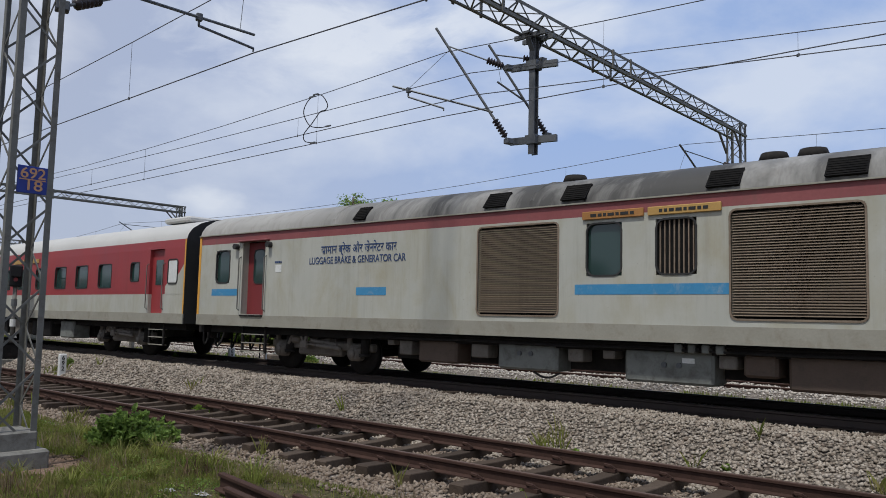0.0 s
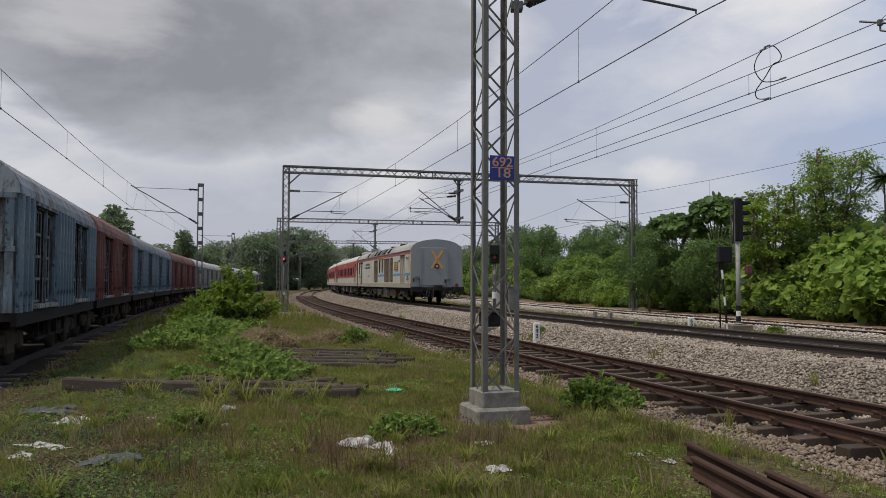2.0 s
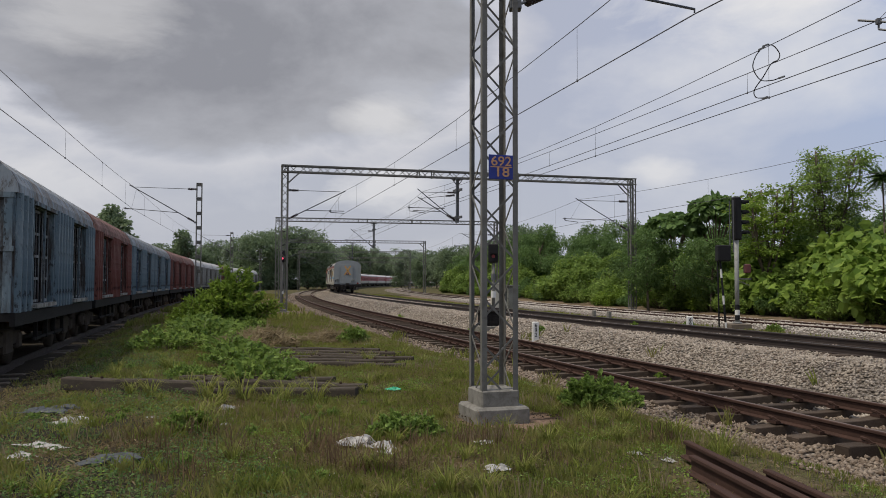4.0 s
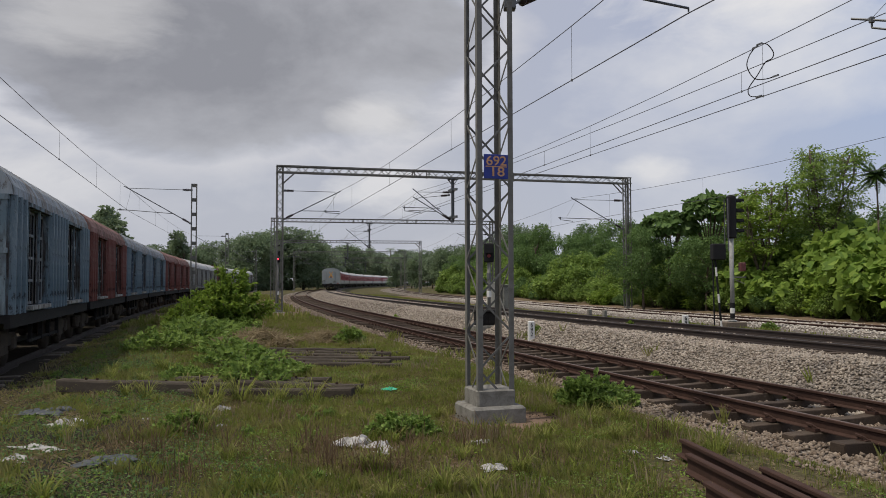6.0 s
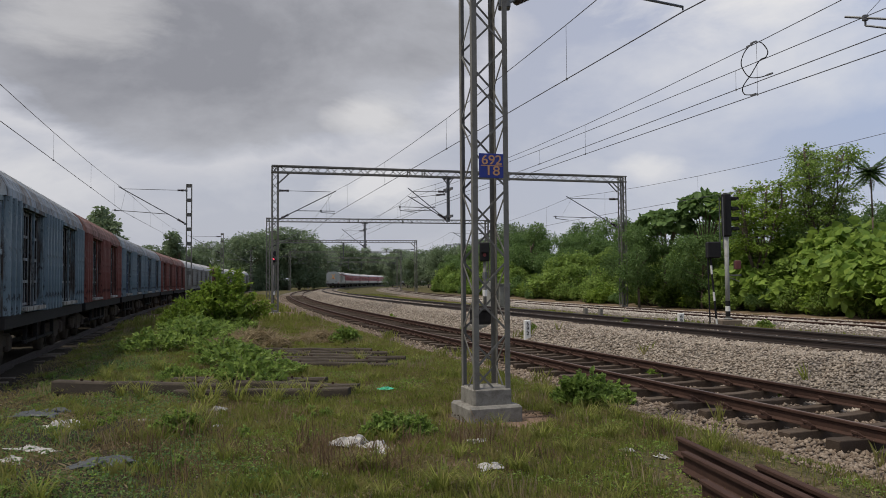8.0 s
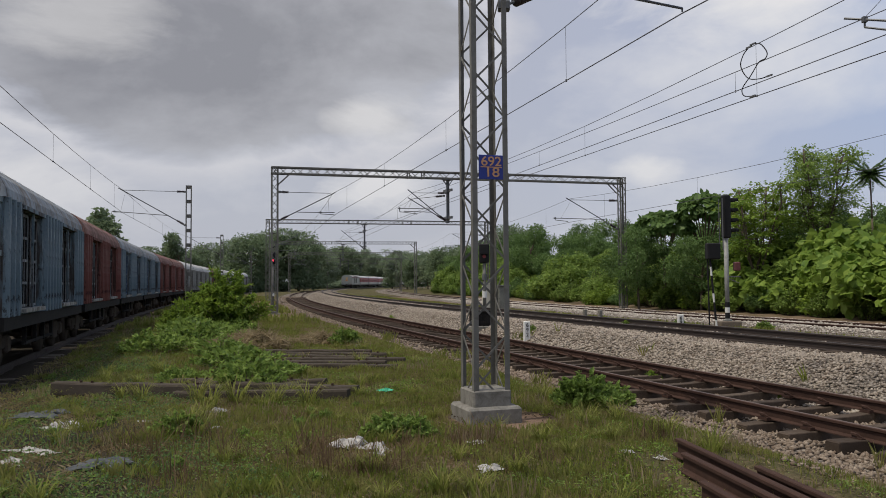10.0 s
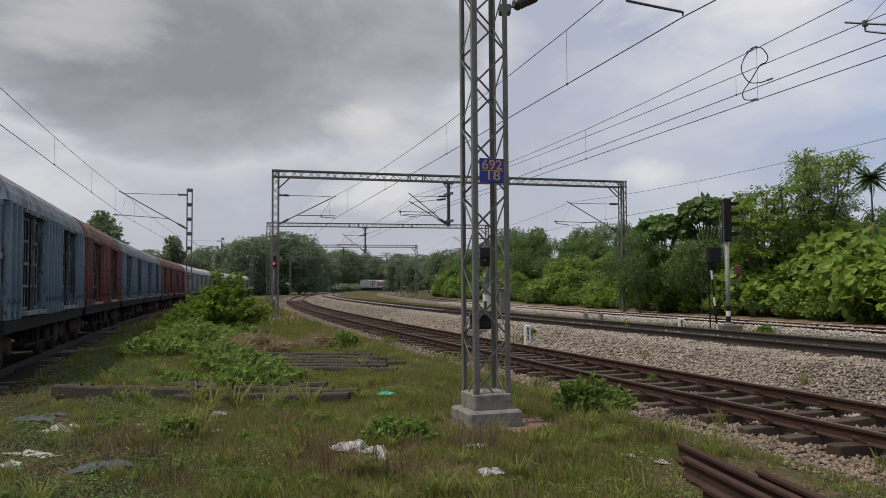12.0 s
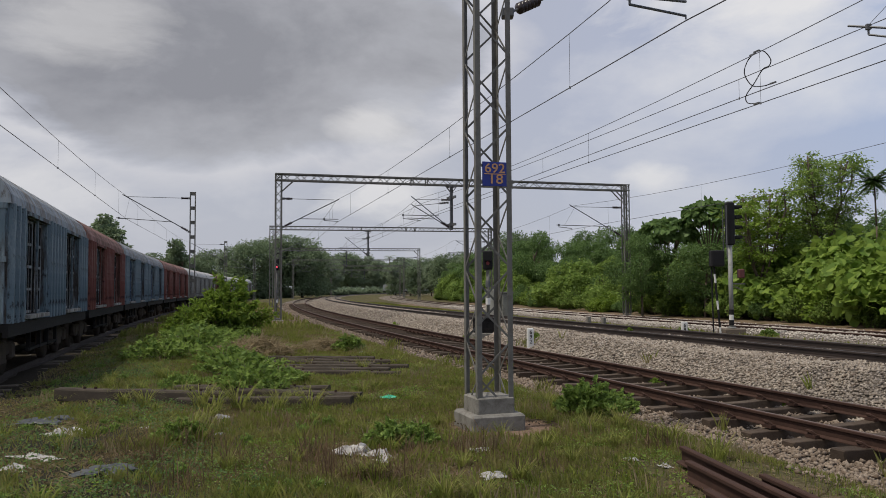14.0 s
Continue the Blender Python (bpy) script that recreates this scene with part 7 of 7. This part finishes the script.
spread_copies(build_palm("slender dark palm with a star of stiff leaves", 18.0, 43, 30, 2.4, None, 0.17, 0.12, 1.9), [(23.2, 42.3, 0.425), (23.5, 42.6, 0.36), (22.9, 43.1, 0.30)], 9)


def plant_far_woods():
    # these crowns carry the haze in their leaf colours
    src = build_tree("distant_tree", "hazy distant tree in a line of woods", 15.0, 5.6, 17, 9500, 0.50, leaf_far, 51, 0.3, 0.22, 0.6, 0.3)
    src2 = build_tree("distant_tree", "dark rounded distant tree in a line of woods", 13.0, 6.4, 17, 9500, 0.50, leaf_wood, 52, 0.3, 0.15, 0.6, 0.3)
    rng = random.Random(13)
    a, b = [], []
    # behind the bend, left to right by bearing in degrees (positive to the left), distance, size
    for bearing, dist, k in ((13.2, 190, 1.10), (11.6, 200, 1.2), (10.0, 205, 1.22), (14.5, 210, 0.85), (16.2, 230, 0.95), (9.0, 240, 0.9), (17.6, 215, 0.8), (20.2, 190, 0.80), (21.6, 200, 0.75), (23.5, 210, 0.7)):
        (b if rng.random() < 0.75 else a).append((-math.sin(radians(bearing)) * dist, math.cos(radians(bearing)) * dist, k))
    for i in range(26):
        bearing = 9.4 - i * 0.42 + rng.uniform(-0.2, 0.2)
        dist = rng.uniform(430, 500)
        (a if rng.random() < 0.8 else b).append((-math.sin(radians(bearing)) * dist, math.cos(radians(bearing)) * dist, rng.uniform(1.25, 1.75)))
    for i in range(16):
        bearing = 3.4 - i * 0.62 + rng.uniform(-0.2, 0.2)
        dist = 250 - i * 8 + rng.uniform(-15, 15)
        (a if rng.random() < 0.35 else b).append((-math.sin(radians(bearing)) * dist, math.cos(radians(bearing)) * dist, rng.uniform(0.62, 0.85)))
    for i in range(14):
        bearing = 8 + i * 2.2
        dist = rng.uniform(260, 330)
        a.append((-math.sin(radians(bearing)) * dist, math.cos(radians(bearing)) * dist, rng.uniform(0.8, 1.1)))
    slim = build_tree("distant_tree", "dark compact tree rising behind the wagons", 12.4, 3.0, 14, 3400, 0.55, leaf_wood, 55, 0.2, 0.45, 0.6, 0.3)
    spread_copies(slim, [(-math.sin(radians(bg)) * d, math.cos(radians(bg)) * d, k) for bg, d, k in ((23.0, 95, 0.78), (18.5, 155, 1.02))], 24)
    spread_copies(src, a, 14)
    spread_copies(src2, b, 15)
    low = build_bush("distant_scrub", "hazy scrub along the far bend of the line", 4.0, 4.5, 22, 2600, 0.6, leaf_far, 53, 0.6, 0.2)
    pl = []
    for i in range(30):
        bearing = 15 - i * 0.42
        dist = 175 + 2.5 * i + (120 if i > 12 else 0)
        pl.append((-math.sin(radians(bearing)) * dist - 6, math.cos(radians(bearing)) * dist, rng.uniform(0.7, 1.2)))
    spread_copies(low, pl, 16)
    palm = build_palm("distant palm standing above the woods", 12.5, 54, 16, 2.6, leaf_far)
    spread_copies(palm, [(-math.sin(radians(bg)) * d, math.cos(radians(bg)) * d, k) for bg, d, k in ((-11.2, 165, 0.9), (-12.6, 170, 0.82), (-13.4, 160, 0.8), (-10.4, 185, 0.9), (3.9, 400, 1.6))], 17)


plant_far_woods()


def plant_near_bushes():
    spread_copies(build_shoots("roadside_bush", "tall bright bush with yellowish feathery tips", 2.25, 1.35, 110, 75, 0.19, leaf_bright, 61, 0.27, 0.1, bare=0.05), [(-8.15, 30.0, 1.18), (-9.57, 31.65, 0.6), (-9.2, 28.4, 0.5)], 18)
    spread_copies(build_bush("brush_heap", "low heap of dry cut brushwood", 0.55, 1.0, 20, 1500, 0.34, straw_mat, 66, 0.07, 0.0, "brushwood"), [(-5.2, 22.2, 1.0), (-3.6, 23.6, 0.8)], 23)
    creeper = build_shoots("low_shrub", "low spreading green shrub among the grass", 0.85, 1.15, 60, 22, 0.135, leaf_mid, 62, 0.5, 0.15)
    spread_copies(creeper, [(-7.55, 28.9, 0.9), (-8.3, 29.1, 0.85), (-3.31, 13.71, 0.75), (-4.05, 16.19, 0.95), (-3.04, 15.09, 0.6), (-5.15, 18.95, 0.8), (-7.27, 20.52, 1.0), (-6.99, 23.00, 1.1), (-7.91, 25.94, 1.25), (-5.89, 21.71, 0.6), (-8.83, 27.42, 1.0), (-6.44, 25.76, 0.7), (-4.78, 14.72, 0.45)], 19)
    dark = build_shoots("low_shrub", "low dark green broad-leaved shrub by the footing", 0.62, 0.52, 85, 26, 0.078, leaf_mid, 63, 0.62, 0.2, broad=True)
    spread_copies(dark, [(2.07, 11.45, 1.0), (2.75, 12.75, 0.7), (-0.57, 9.06, 0.62), (-0.32, 9.25, 0.5), (-3.08, 9.43, 0.62), (-2.71, 23.00, 0.9), (2.30, 24.60, 0.5), (3.00, 26.30, 0.5), (7.20, 33.20, 0.6), (12.20, 30.00, 0.7), (9.90, 33.00, 0.6)], 20)
    sprout = build_shoots("weed_clump", "fresh weed clump growing in the ballast", 0.40, 0.26, 14, 12, 0.10, leaf_bright, 64, 0.5, 0.0, "weed")
    spread_copies(sprout, [(4.35, 16.30, 0.7), (7.60, 8.80, 0.9), (5.90, 7.60, 0.6), (7.60, 7.20, 0.5), (8.60, 7.00, 0.5), (5.70, 13.10, 1.0), (0.90, 30.50, 1.3), (-2.60, 41.50, 1.6), (6.30, 26.90, 0.9)], 21)


plant_near_bushes()


def scatter_grass():
    rng = np.random.default_rng(77)

    def height_of(x, y):
        o, s = plan_of(x, y)
        q = Vector((x, y, 0))
        z = ground_z(o, s)
        return z + 0.035 * noise.noise(q * 0.9) + 0.018 * noise.noise(q * 3.1) + (0.05 * noise.noise(q * 0.35) if o > 3 else 0), o, s

    def blades(name, count, region, h_rng, w, material, label, patch, tuft=1, lean=0.35, bare_mast=True):
        quads = []
        tries = 0
        while len(quads) < count and tries < count * 8:
            tries += 1
            o, s = region()
            x, y = plan_xy(o, s)
            dd = math.hypot(x, y)
            if dd < 4.2:
                continue
            q = Vector((x, y, 0))
            if patch(q, o, s) < rng.random():
                continue
            if 1.9 < x < 3.7 and y < 8.2 and rng.random() < 0.9:
                continue
            if math.hypot(o - 4.5, s - 14.0) < 0.72:
                continue
            z, o, s = height_of(x, y)
            for _ in range(tuft):
                hh = rng.uniform(*h_rng)
                ang = rng.random() * 2 * math.pi
                bend = lean * hh * (0.4 + rng.random())
                bx, by = (x + rng.normal(0, 0.035), y + rng.normal(0, 0.035)) if tuft > 1 else (x, y)
                c, sn = math.cos(ang), math.sin(ang)
                ww = w * (0.7 + 0.6 * rng.random()) * max(1.0, dd / 14)
                quads.append([(bx - sn * ww, by + c * ww, z - 0.02), (bx + sn * ww, by - c * ww, z - 0.02),
                              (bx + c * bend * 0.45 + sn * ww * 0.7, by + sn * bend * 0.45 - c * ww * 0.7, z + hh * 0.6), (bx + c * bend, by + sn * bend, z + hh)])
        v = np.array(quads).reshape(-1, 3)
        tagged(part(name, mesh_from_quads(name, v, material), material), label, "grass", kind="stuff")

    def lawn():
        s = 2 + 44 * rng.random() ** 2.1
        return rng.uniform(2.2, 11.6), s

    def cover(q, o, s):
        n1 = noise.noise(q * 0.55 + Vector((3, 1, 0))) + 0.45 * noise.noise(q * 2.3)
        n1 -= 0.30 * (1 - blend(o, 4.4, 6.2))
        n1 += 0.5 * blend(s, 20, 32) * (1 - blend(o, 4.4, 6.4))
        return (1 - 0.80 * blend(n1, -0.02, 0.38)) * (1 - 0.9 * blend(o, 6.2 + 0.09 * s, 8.4 + 0.08 * s))

    blades("lawn_grass", 230000, lawn, (0.026, 0.085), 0.0062, grass_mat, "short green and yellowing grass", cover)
    blades("dry_turf", 90000, lawn, (0.020, 0.055), 0.0058, thatch, "dry brown thatch between the grass", lambda q, o, s: 0.25 + 0.75 * blend(noise.noise(q * 0.55 + Vector((3, 1, 0))) + 0.45 * noise.noise(q * 2.3), -0.1, 0.3), 1, 1.6)
    blades("long_grass", 24000, lawn, (0.05, 0.15), 0.0042, grass_mat, "longer green grass tufts", lambda q, o, s: blend(noise.noise(q * 1.4 + Vector((9, 4, 0))), 0.24, 0.45), 6, 0.6)
    blades("dry_stalks", 5000, lawn, (0.08, 0.24), 0.0032, straw_mat, "dry brown stalks standing in the grass", lambda q, o, s: blend(noise.noise(q * 1.1 + Vector((1, 7, 0))), 0.30, 0.5), 7, 0.25)
    blades("dry_chaff", 30000, lawn, (0.012, 0.035), 0.0042, straw_mat, "dry straw and chaff lying on the ground", lambda q, o, s: blend(noise.noise(q * 0.7 + Vector((6, 2, 1))), -0.25, 0.25), 3, 4.0)
    blades("verge_grass", 40000, lambda: (rng.uniform(-11.6, -6.9), 6 + 110 * rng.random() ** 1.6), (0.06, 0.20), 0.013, grass_mat, "green verge grass between the tracks",
           lambda q, o, s: blend(noise.noise(q * 0.6), -0.35, 0.10))
    blades("far_grass", 14000, lambda: (rng.uniform(2.8, 11.5), 40 + 75 * rng.random() ** 1.3), (0.10, 0.35), 0.014, grass_mat, "rough grass between siding and track",
           lambda q, o, s: blend(noise.noise(q * 0.4), -0.1, 0.35) * (0.25 + 0.75 * blend(o, 4.6, 6.6)), 2)
    blades("ballast_grass", 700, lambda: (rng.choice([rng.normal(-2.0, 0.25), rng.normal(1.9, 0.3)]), rng.uniform(6, 34)), (0.10, 0.35), 0.006, grass_mat, "thin grass tufts in the ballast",
           lambda q, o, s: blend(noise.noise(q * 0.9 + Vector((4, 4, 2))), 0.3, 0.45), 9, 0.5)


scatter_grass()


def scatter_weeds():
    """Small-leaved creeping weeds in patches over the grass."""
    rng = np.random.default_rng(78)
    for name, count, size, high, material, off, lo, lab in (
            ("creeping_weeds", 52000, 0.026, 0.07, leaf_mid, Vector((2, 6, 0)), 0.05, "low creeping green weeds in the grass"),
            ("dark_weeds", 30000, 0.034, 0.16, leaf_dark, Vector((4, 1, 3)), -9.0, "dark low weeds on dirty ground beside the siding"),
            ("leafy_weeds", 4500, 0.042, 0.14, leaf_bright, Vector((7, 2, 0)), 0.22, "fresh leafy weeds standing in the grass"),
            ("fallen_leaves", 5000, 0.032, 0.015, straw_mat, Vector((5, 5, 0)), -0.3, "dry fallen leaves and chaff on the ground")):
        pts = []
        tries = 0
        while len(pts) < count and tries < count * 12:
            tries += 1
            o, s = rng.uniform(2.6, 11.4), 2 + 36 * rng.random() ** 1.9
            x, y = plan_xy(o, s)
            if math.hypot(x, y) < 4.2 or math.hypot(o - 4.5, s - 14.0) < 0.9:
                continue
            n1 = noise.noise(Vector((x, y, 0)) * 0.8 + off) + 0.4 * noise.noise(Vector((x, y, 0)) * 3.0 + off)
            if lo < -1:
                # thick beside the siding, thinning out towards the line
                n1 = lo + 0.28 * blend(o, 5.8 + 0.07 * s, 7.6 + 0.07 * s) * blend(n1, -0.35, 0.15) * (1 - blend(o, 10.6, 11.4))
            if blend(n1, lo, lo + 0.3) < rng.random():
                continue
            pts.append((x, y, ground_z(o, s) + 0.01 + high * rng.random() ** 1.6 * blend(n1, lo, lo + 0.5)))
        pts = np.array(pts)
        d = rng.normal(0, 1, pts.shape)
        d[:, 2] = np.abs(d[:, 2]) * 0.4
        v = leaf_quads(pts, d, size * (0.6 + 0.8 * rng.random(len(pts))), rng, 0.0, 0.5)
        tagged(part(name, mesh_from_quads(name, v, material), material), lab, "weeds", kind="stuff")


scatter_weeds()


def plant_tufts():
    """Arching grass tufts and dead stalk clumps at single places."""
    rng = np.random.default_rng(79)

    def tuft_mesh(name, count, h_rng, w, spread, lean, material):
        v = []
        for _ in range(count):
            ang, r = rng.random() * 6.283, spread * rng.random() ** 0.7
            bx, by = math.cos(ang) * r, math.sin(ang) * r
            a2 = ang + rng.normal(0, 0.6)
            h = rng.uniform(*h_rng)
            c, s = math.cos(a2), math.sin(a2)
            pts = [(0.0, 0.0), (0.25 * lean * h, 0.55 * h), (0.65 * lean * h, 0.92 * h), (1.1 * lean * h, (1.0 - 0.25 * lean) * h)]
            wd = [w, w * 1.1, w * 0.8, w * 0.1]
            for (r0, z0), (r1, z1), w0, w1 in zip(pts[:-1], pts[1:], wd[:-1], wd[1:]):
                v += [(bx + c * r0 - s * w0, by + s * r0 + c * w0, z0), (bx + c * r0 + s * w0, by + s * r0 - c * w0, z0),
                      (bx + c * r1 + s * w1, by + s * r1 - c * w1, z1), (bx + c * r1 - s * w1, by + s * r1 + c * w1, z1)]
        return mesh_from_quads(name, np.array(v), material)

    green = [tuft_mesh("grass_tuft", 46, (0.20, 0.42), 0.006, 0.10, 0.95, grass_mat) for _ in range(3)]
    for i, (x, y, k) in enumerate(((-3.68, 12.14, 1.0), (-3.04, 11.96, 1.1), (-2.44, 11.87, 0.9), (-4.51, 12.14, 0.9), (-3.31, 11.50, 1.0), (-1.93, 11.73, 1.0), (-4.23, 13.06, 0.8), (-5.15, 12.88, 0.8), (-1.38, 13.71, 0.7),
                                   (-3.04, 9.66, 1.0), (-2.85, 9.38, 0.8), (-0.83, 11.22, 0.6), (0.18, 7.91, 0.6), (1.10, 8.83, 0.7), (1.3, 8.1, 0.6), (1.9, 8.9, 0.6), (0.7, 9.6, 0.5), (1.75, 9.75, 0.8), (2.21, 10.12, 0.8), (1.38, 10.67, 0.6), (-2.12, 7.91, 0.6), (-0.09, 10.40, 0.5),
                                   (0.83, 11.68, 0.6), (1.56, 12.14, 0.7), (-1.75, 17.48, 0.8), (-1.10, 18.58, 0.9), (-0.55, 17.11, 0.7), (-2.02, 20.70, 0.9), (-5.43, 15.82, 0.8), (-6.07, 14.54, 0.7), (2.58, 9.11, 0.8), (2.76, 8.19, 0.8), (-4.23, 8.92, 0.7))):
        p = at_xy(x, y)
        ob = part("grass_tuft", green[i % 3], grass_mat, None, "arching green grass tuft", m=pose(p.x, p.y, p.z - 0.02, 0, 0, 67 * i) @ Matrix.Diagonal((k, k, k, 1)))
        tagged(ob, "", "grass tuft", "grass tufts")
    pick = random.Random(80)
    for i in range(210):
        o, s = pick.uniform(2.9, 10.6), 5 + 27 * pick.random() ** 1.4
        x, y = plan_xy(o, s)
        if math.hypot(x, y) < 6.2 or math.hypot(o - 4.5, s - 14.0) < 1.1 or x > 1.8 and y < 8.6:
            continue
        p = at_xy(x, y)
        k = pick.uniform(0.28, 0.62) * (1.15 if o > 6 else 0.85)
        ob = part("grass_tuft", green[i % 3], grass_mat, None, "small green grass tuft in the turf", m=pose(p.x, p.y, p.z - 0.01, 0, 0, 41 * i) @ Matrix.Diagonal((k * 1.2, k * 1.2, k, 1)))
        tagged(ob, "", "grass tuft", "grass tufts")
    weed = build_shoots("weed_plant", "small dark leafy weed standing in the grass", 0.30, 0.20, 12, 15, 0.055, leaf_mid, 81, 0.5, 0.2, "weed", broad=True)
    places = []
    for i in range(150):
        o, s = pick.uniform(4.8, 11.0), 8.5 + 21 * pick.random() ** 1.2
        x, y = plan_xy(o, s)
        if math.hypot(x, y) > 6.4 and math.hypot(o - 4.5, s - 14.0) > 1.1 and pick.random() < blend(o, 4.6, 7.2):
            places.append((x, y, pick.uniform(0.35, 0.85)))
    spread_copies(weed, places, 82)
    v = []
    for x, y, k in ((-3.10, 8.37, 1.0), (-2.16, 8.19, 0.8), (-1.35, 8.65, 1.0), (-1.05, 7.73, 1.0), (-0.45, 7.54, 1.1), (-0.30, 8.65, 0.9), (0.41, 8.65, 1.0), (-0.71, 7.36, 0.9),
                    (2.40, 8.9, 0.9), (-2.85, 9.11, 0.9), (-1.20, 8.28, 0.9), (0.18, 8.92, 0.8), (-3.5, 9.0, 0.8), (-2.4, 7.2, 0.9), (0.9, 7.9, 0.7), (-1.9, 10.3, 0.7)):
        p = at_xy(x, y)
        for _ in range(60):
            q = p + Vector((rng.normal(0, 0.16), rng.normal(0, 0.16), -0.01))
            h, lean, a2 = rng.uniform(0.10, 0.30) * k, abs(rng.normal(0, 0.7)), rng.random() * 6.283
            top = q + Vector((math.cos(a2) * lean * h, math.sin(a2) * lean * h, h))
            sd = Vector((-math.sin(a2), math.cos(a2), 0)) * 0.0055
            v += [tuple(q - sd), tuple(q + sd), tuple(top + sd * 0.5), tuple(top - sd * 0.5)]
    tagged(part("dead_stalks", mesh_from_quads("dead_stalks", np.array(v), straw_dark), straw_dark), "dead brown broken stalks in the grass", "dry weeds", kind="stuff")


plant_tufts()


def scatter_stones():
    rng = np.random.default_rng(5)
    octa = np.array([(1, 0, 0), (-1, 0, 0), (0, 1, 0), (0, -1, 0), (0, 0, 1), (0, 0, -1)], float)
    tri = np.array([(0, 2, 4), (2, 1, 4), (1, 3, 4), (3, 0, 4), (2, 0, 5), (1, 2, 5), (3, 1, 5), (0, 3, 5)])

    def ground_here(o, s):
        p = spot(o, s)
        q = Vector((p.x, p.y, 0))
        return p, ground_z(o, s) + 0.035 * noise.noise(q * 0.9) + 0.011 * noise.noise(q * 3.1)

    def skip(o, s):
        for c in (0.872, -0.872, OFF_B + 0.872, OFF_B - 0.872):
            if abs(o - c) < (0.07 if c > -2 else 0.16):
                return True
        return False

    def stones(name, places, sizes, material, label, category):
        P, S = np.array(places), np.array(sizes)
        n = len(P)
        v = octa[None] * (S[:, None, None] * rng.uniform(0.65, 1.35, (n, 6, 1))) * np.array([1.15, 1.15, 0.8]) + rng.normal(0, 0.18, (n, 6, 3)) * S[:, None, None]
        a = rng.random(n) * 6.28
        c, sn = np.cos(a), np.sin(a)
        x, y = v[:, :, 0] * c[:, None] - v[:, :, 1] * sn[:, None], v[:, :, 0] * sn[:, None] + v[:, :, 1] * c[:, None]
        v = np.stack([x, y, v[:, :, 2]], 2) + P[:, None]
        f = (tri[None] + 6 * np.arange(n)[:, None, None]).reshape(-1, 3)
        me = bpy.data.meshes.new(name)
        me.vertices.add(6 * n)
        me.vertices.foreach_set("co", v.astype(np.float32).ravel())
        me.loops.add(len(f) * 3)
        me.loops.foreach_set("vertex_index", f.astype(np.int32).ravel())
        me.polygons.add(len(f))
        me.polygons.foreach_set("loop_start", np.arange(0, len(f) * 3, 3, dtype=np.int32))
        me.materials.append(material)
        me.update(calc_edges=True)
        tagged(part(name, me, material), label, category, kind="stuff")

    P, S, P2, S2 = [], [], [], []
    for lo, hi, s0, s1, n in ((OFF_B - 2.0, 2.4, 50.0, 85.0, 16000), (OFF_B - 2.0, 2.2, 85.0, 130.0, 9000), (OFF_B + 1.0, -1.0, 2.0, 22.0, 26000), (OFF_B + 1.0, -1.0, 22.0, 50.0, 20000), (-1.4, 2.7, 3.0, 22.0, 36000), (-1.4, 2.6, 22.0, 50.0, 12000),
                             (OFF_B - 2.2, OFF_B + 1.0, 2.0, 40.0, 8000)):
        for _ in range(n):
            o, s = rng.uniform(lo, hi), rng.uniform(s0, s1)
            if o > 1.9 and rng.random() < (o - 1.9) / 0.9:
                continue
            if skip(o, s):
                continue
            p, z = ground_here(o, s)
            k = rng.uniform(0.020, 0.038) * (1.25 if s > 22 else 1.0) * (1.3 if s > 50 else 1.0)
            (P2 if o > -0.85 else P).append((p.x, p.y, z + k * rng.uniform(0.0, 0.8)))
            (S2 if o > -0.85 else S).append(k)
    dusty = random_tint("dusty_brown_stone", [(0.0, (0.17, 0.125, 0.092)), (0.35, (0.25, 0.20, 0.155)), (0.7, (0.34, 0.28, 0.225)), (1.0, (0.11, 0.078, 0.056))], 0.9, 18, 0.5, True)
    stones("ballast", P2, S2, dusty, "dusty brown crushed stone round the near track", "ballast")
    stones("ballast", P, S, stone_mat, "pale grey crushed stone ballast round the tracks", "ballast")
    # fresh pale stone heaped round the far line
    P, S = [], []
    for _ in range(34000):
        s = 2 + 88 * rng.random()
        d = rng.uniform(-2.7, 2.9)
        if abs(abs(d) - 0.872) < 0.10 or rng.random() < (abs(d) - 1.9):
            continue
        p, z = ground_here(off_c(s) + d, s)
        k = rng.uniform(0.03, 0.05)
        P.append((p.x, p.y, z + k * rng.uniform(0.0, 0.8)))
        S.append(k)
    fresh = random_tint("fresh_pale_stone", [(0.0, (0.42, 0.37, 0.32)), (0.4, (0.54, 0.49, 0.43)), (0.75, (0.62, 0.57, 0.51)), (1.0, (0.32, 0.27, 0.22))], 0.85, 18, 0.5, True)
    stones("ballast", P, S, fresh, "fresh pale crushed stone round the far track", "ballast")
    # crumbs of earth and grit in the grass
    P, S = [], []
    for _ in range(26000):
        o, s = rng.uniform(2.4, 11.5), 3 + 26 * rng.random() ** 1.7
        p, z = ground_here(o, s)
        if noise.noise(Vector((p.x * 0.7 + 3, p.y * 0.7, 0))) < rng.uniform(-0.3, 0.3):
            continue
        k = rng.uniform(0.005, 0.016)
        P.append((p.x, p.y, z + 0.05 * noise.noise(Vector((p.x, p.y, 0)) * 0.35) * (o > 3) + k * rng.uniform(-0.2, 0.6)))
        S.append(k)
    crumb = random_tint("earth_crumbs", [(0.0, (0.05, 0.04, 0.03)), (0.5, (0.12, 0.09, 0.065)), (0.85, (0.20, 0.15, 0.11)), (1.0, (0.30, 0.26, 0.21))], 0.9, 30, 0.3, True)
    stones("earth_crumbs", P, S, crumb, "crumbs of earth and grit between the grass", "soil")


scatter_stones()

motions()
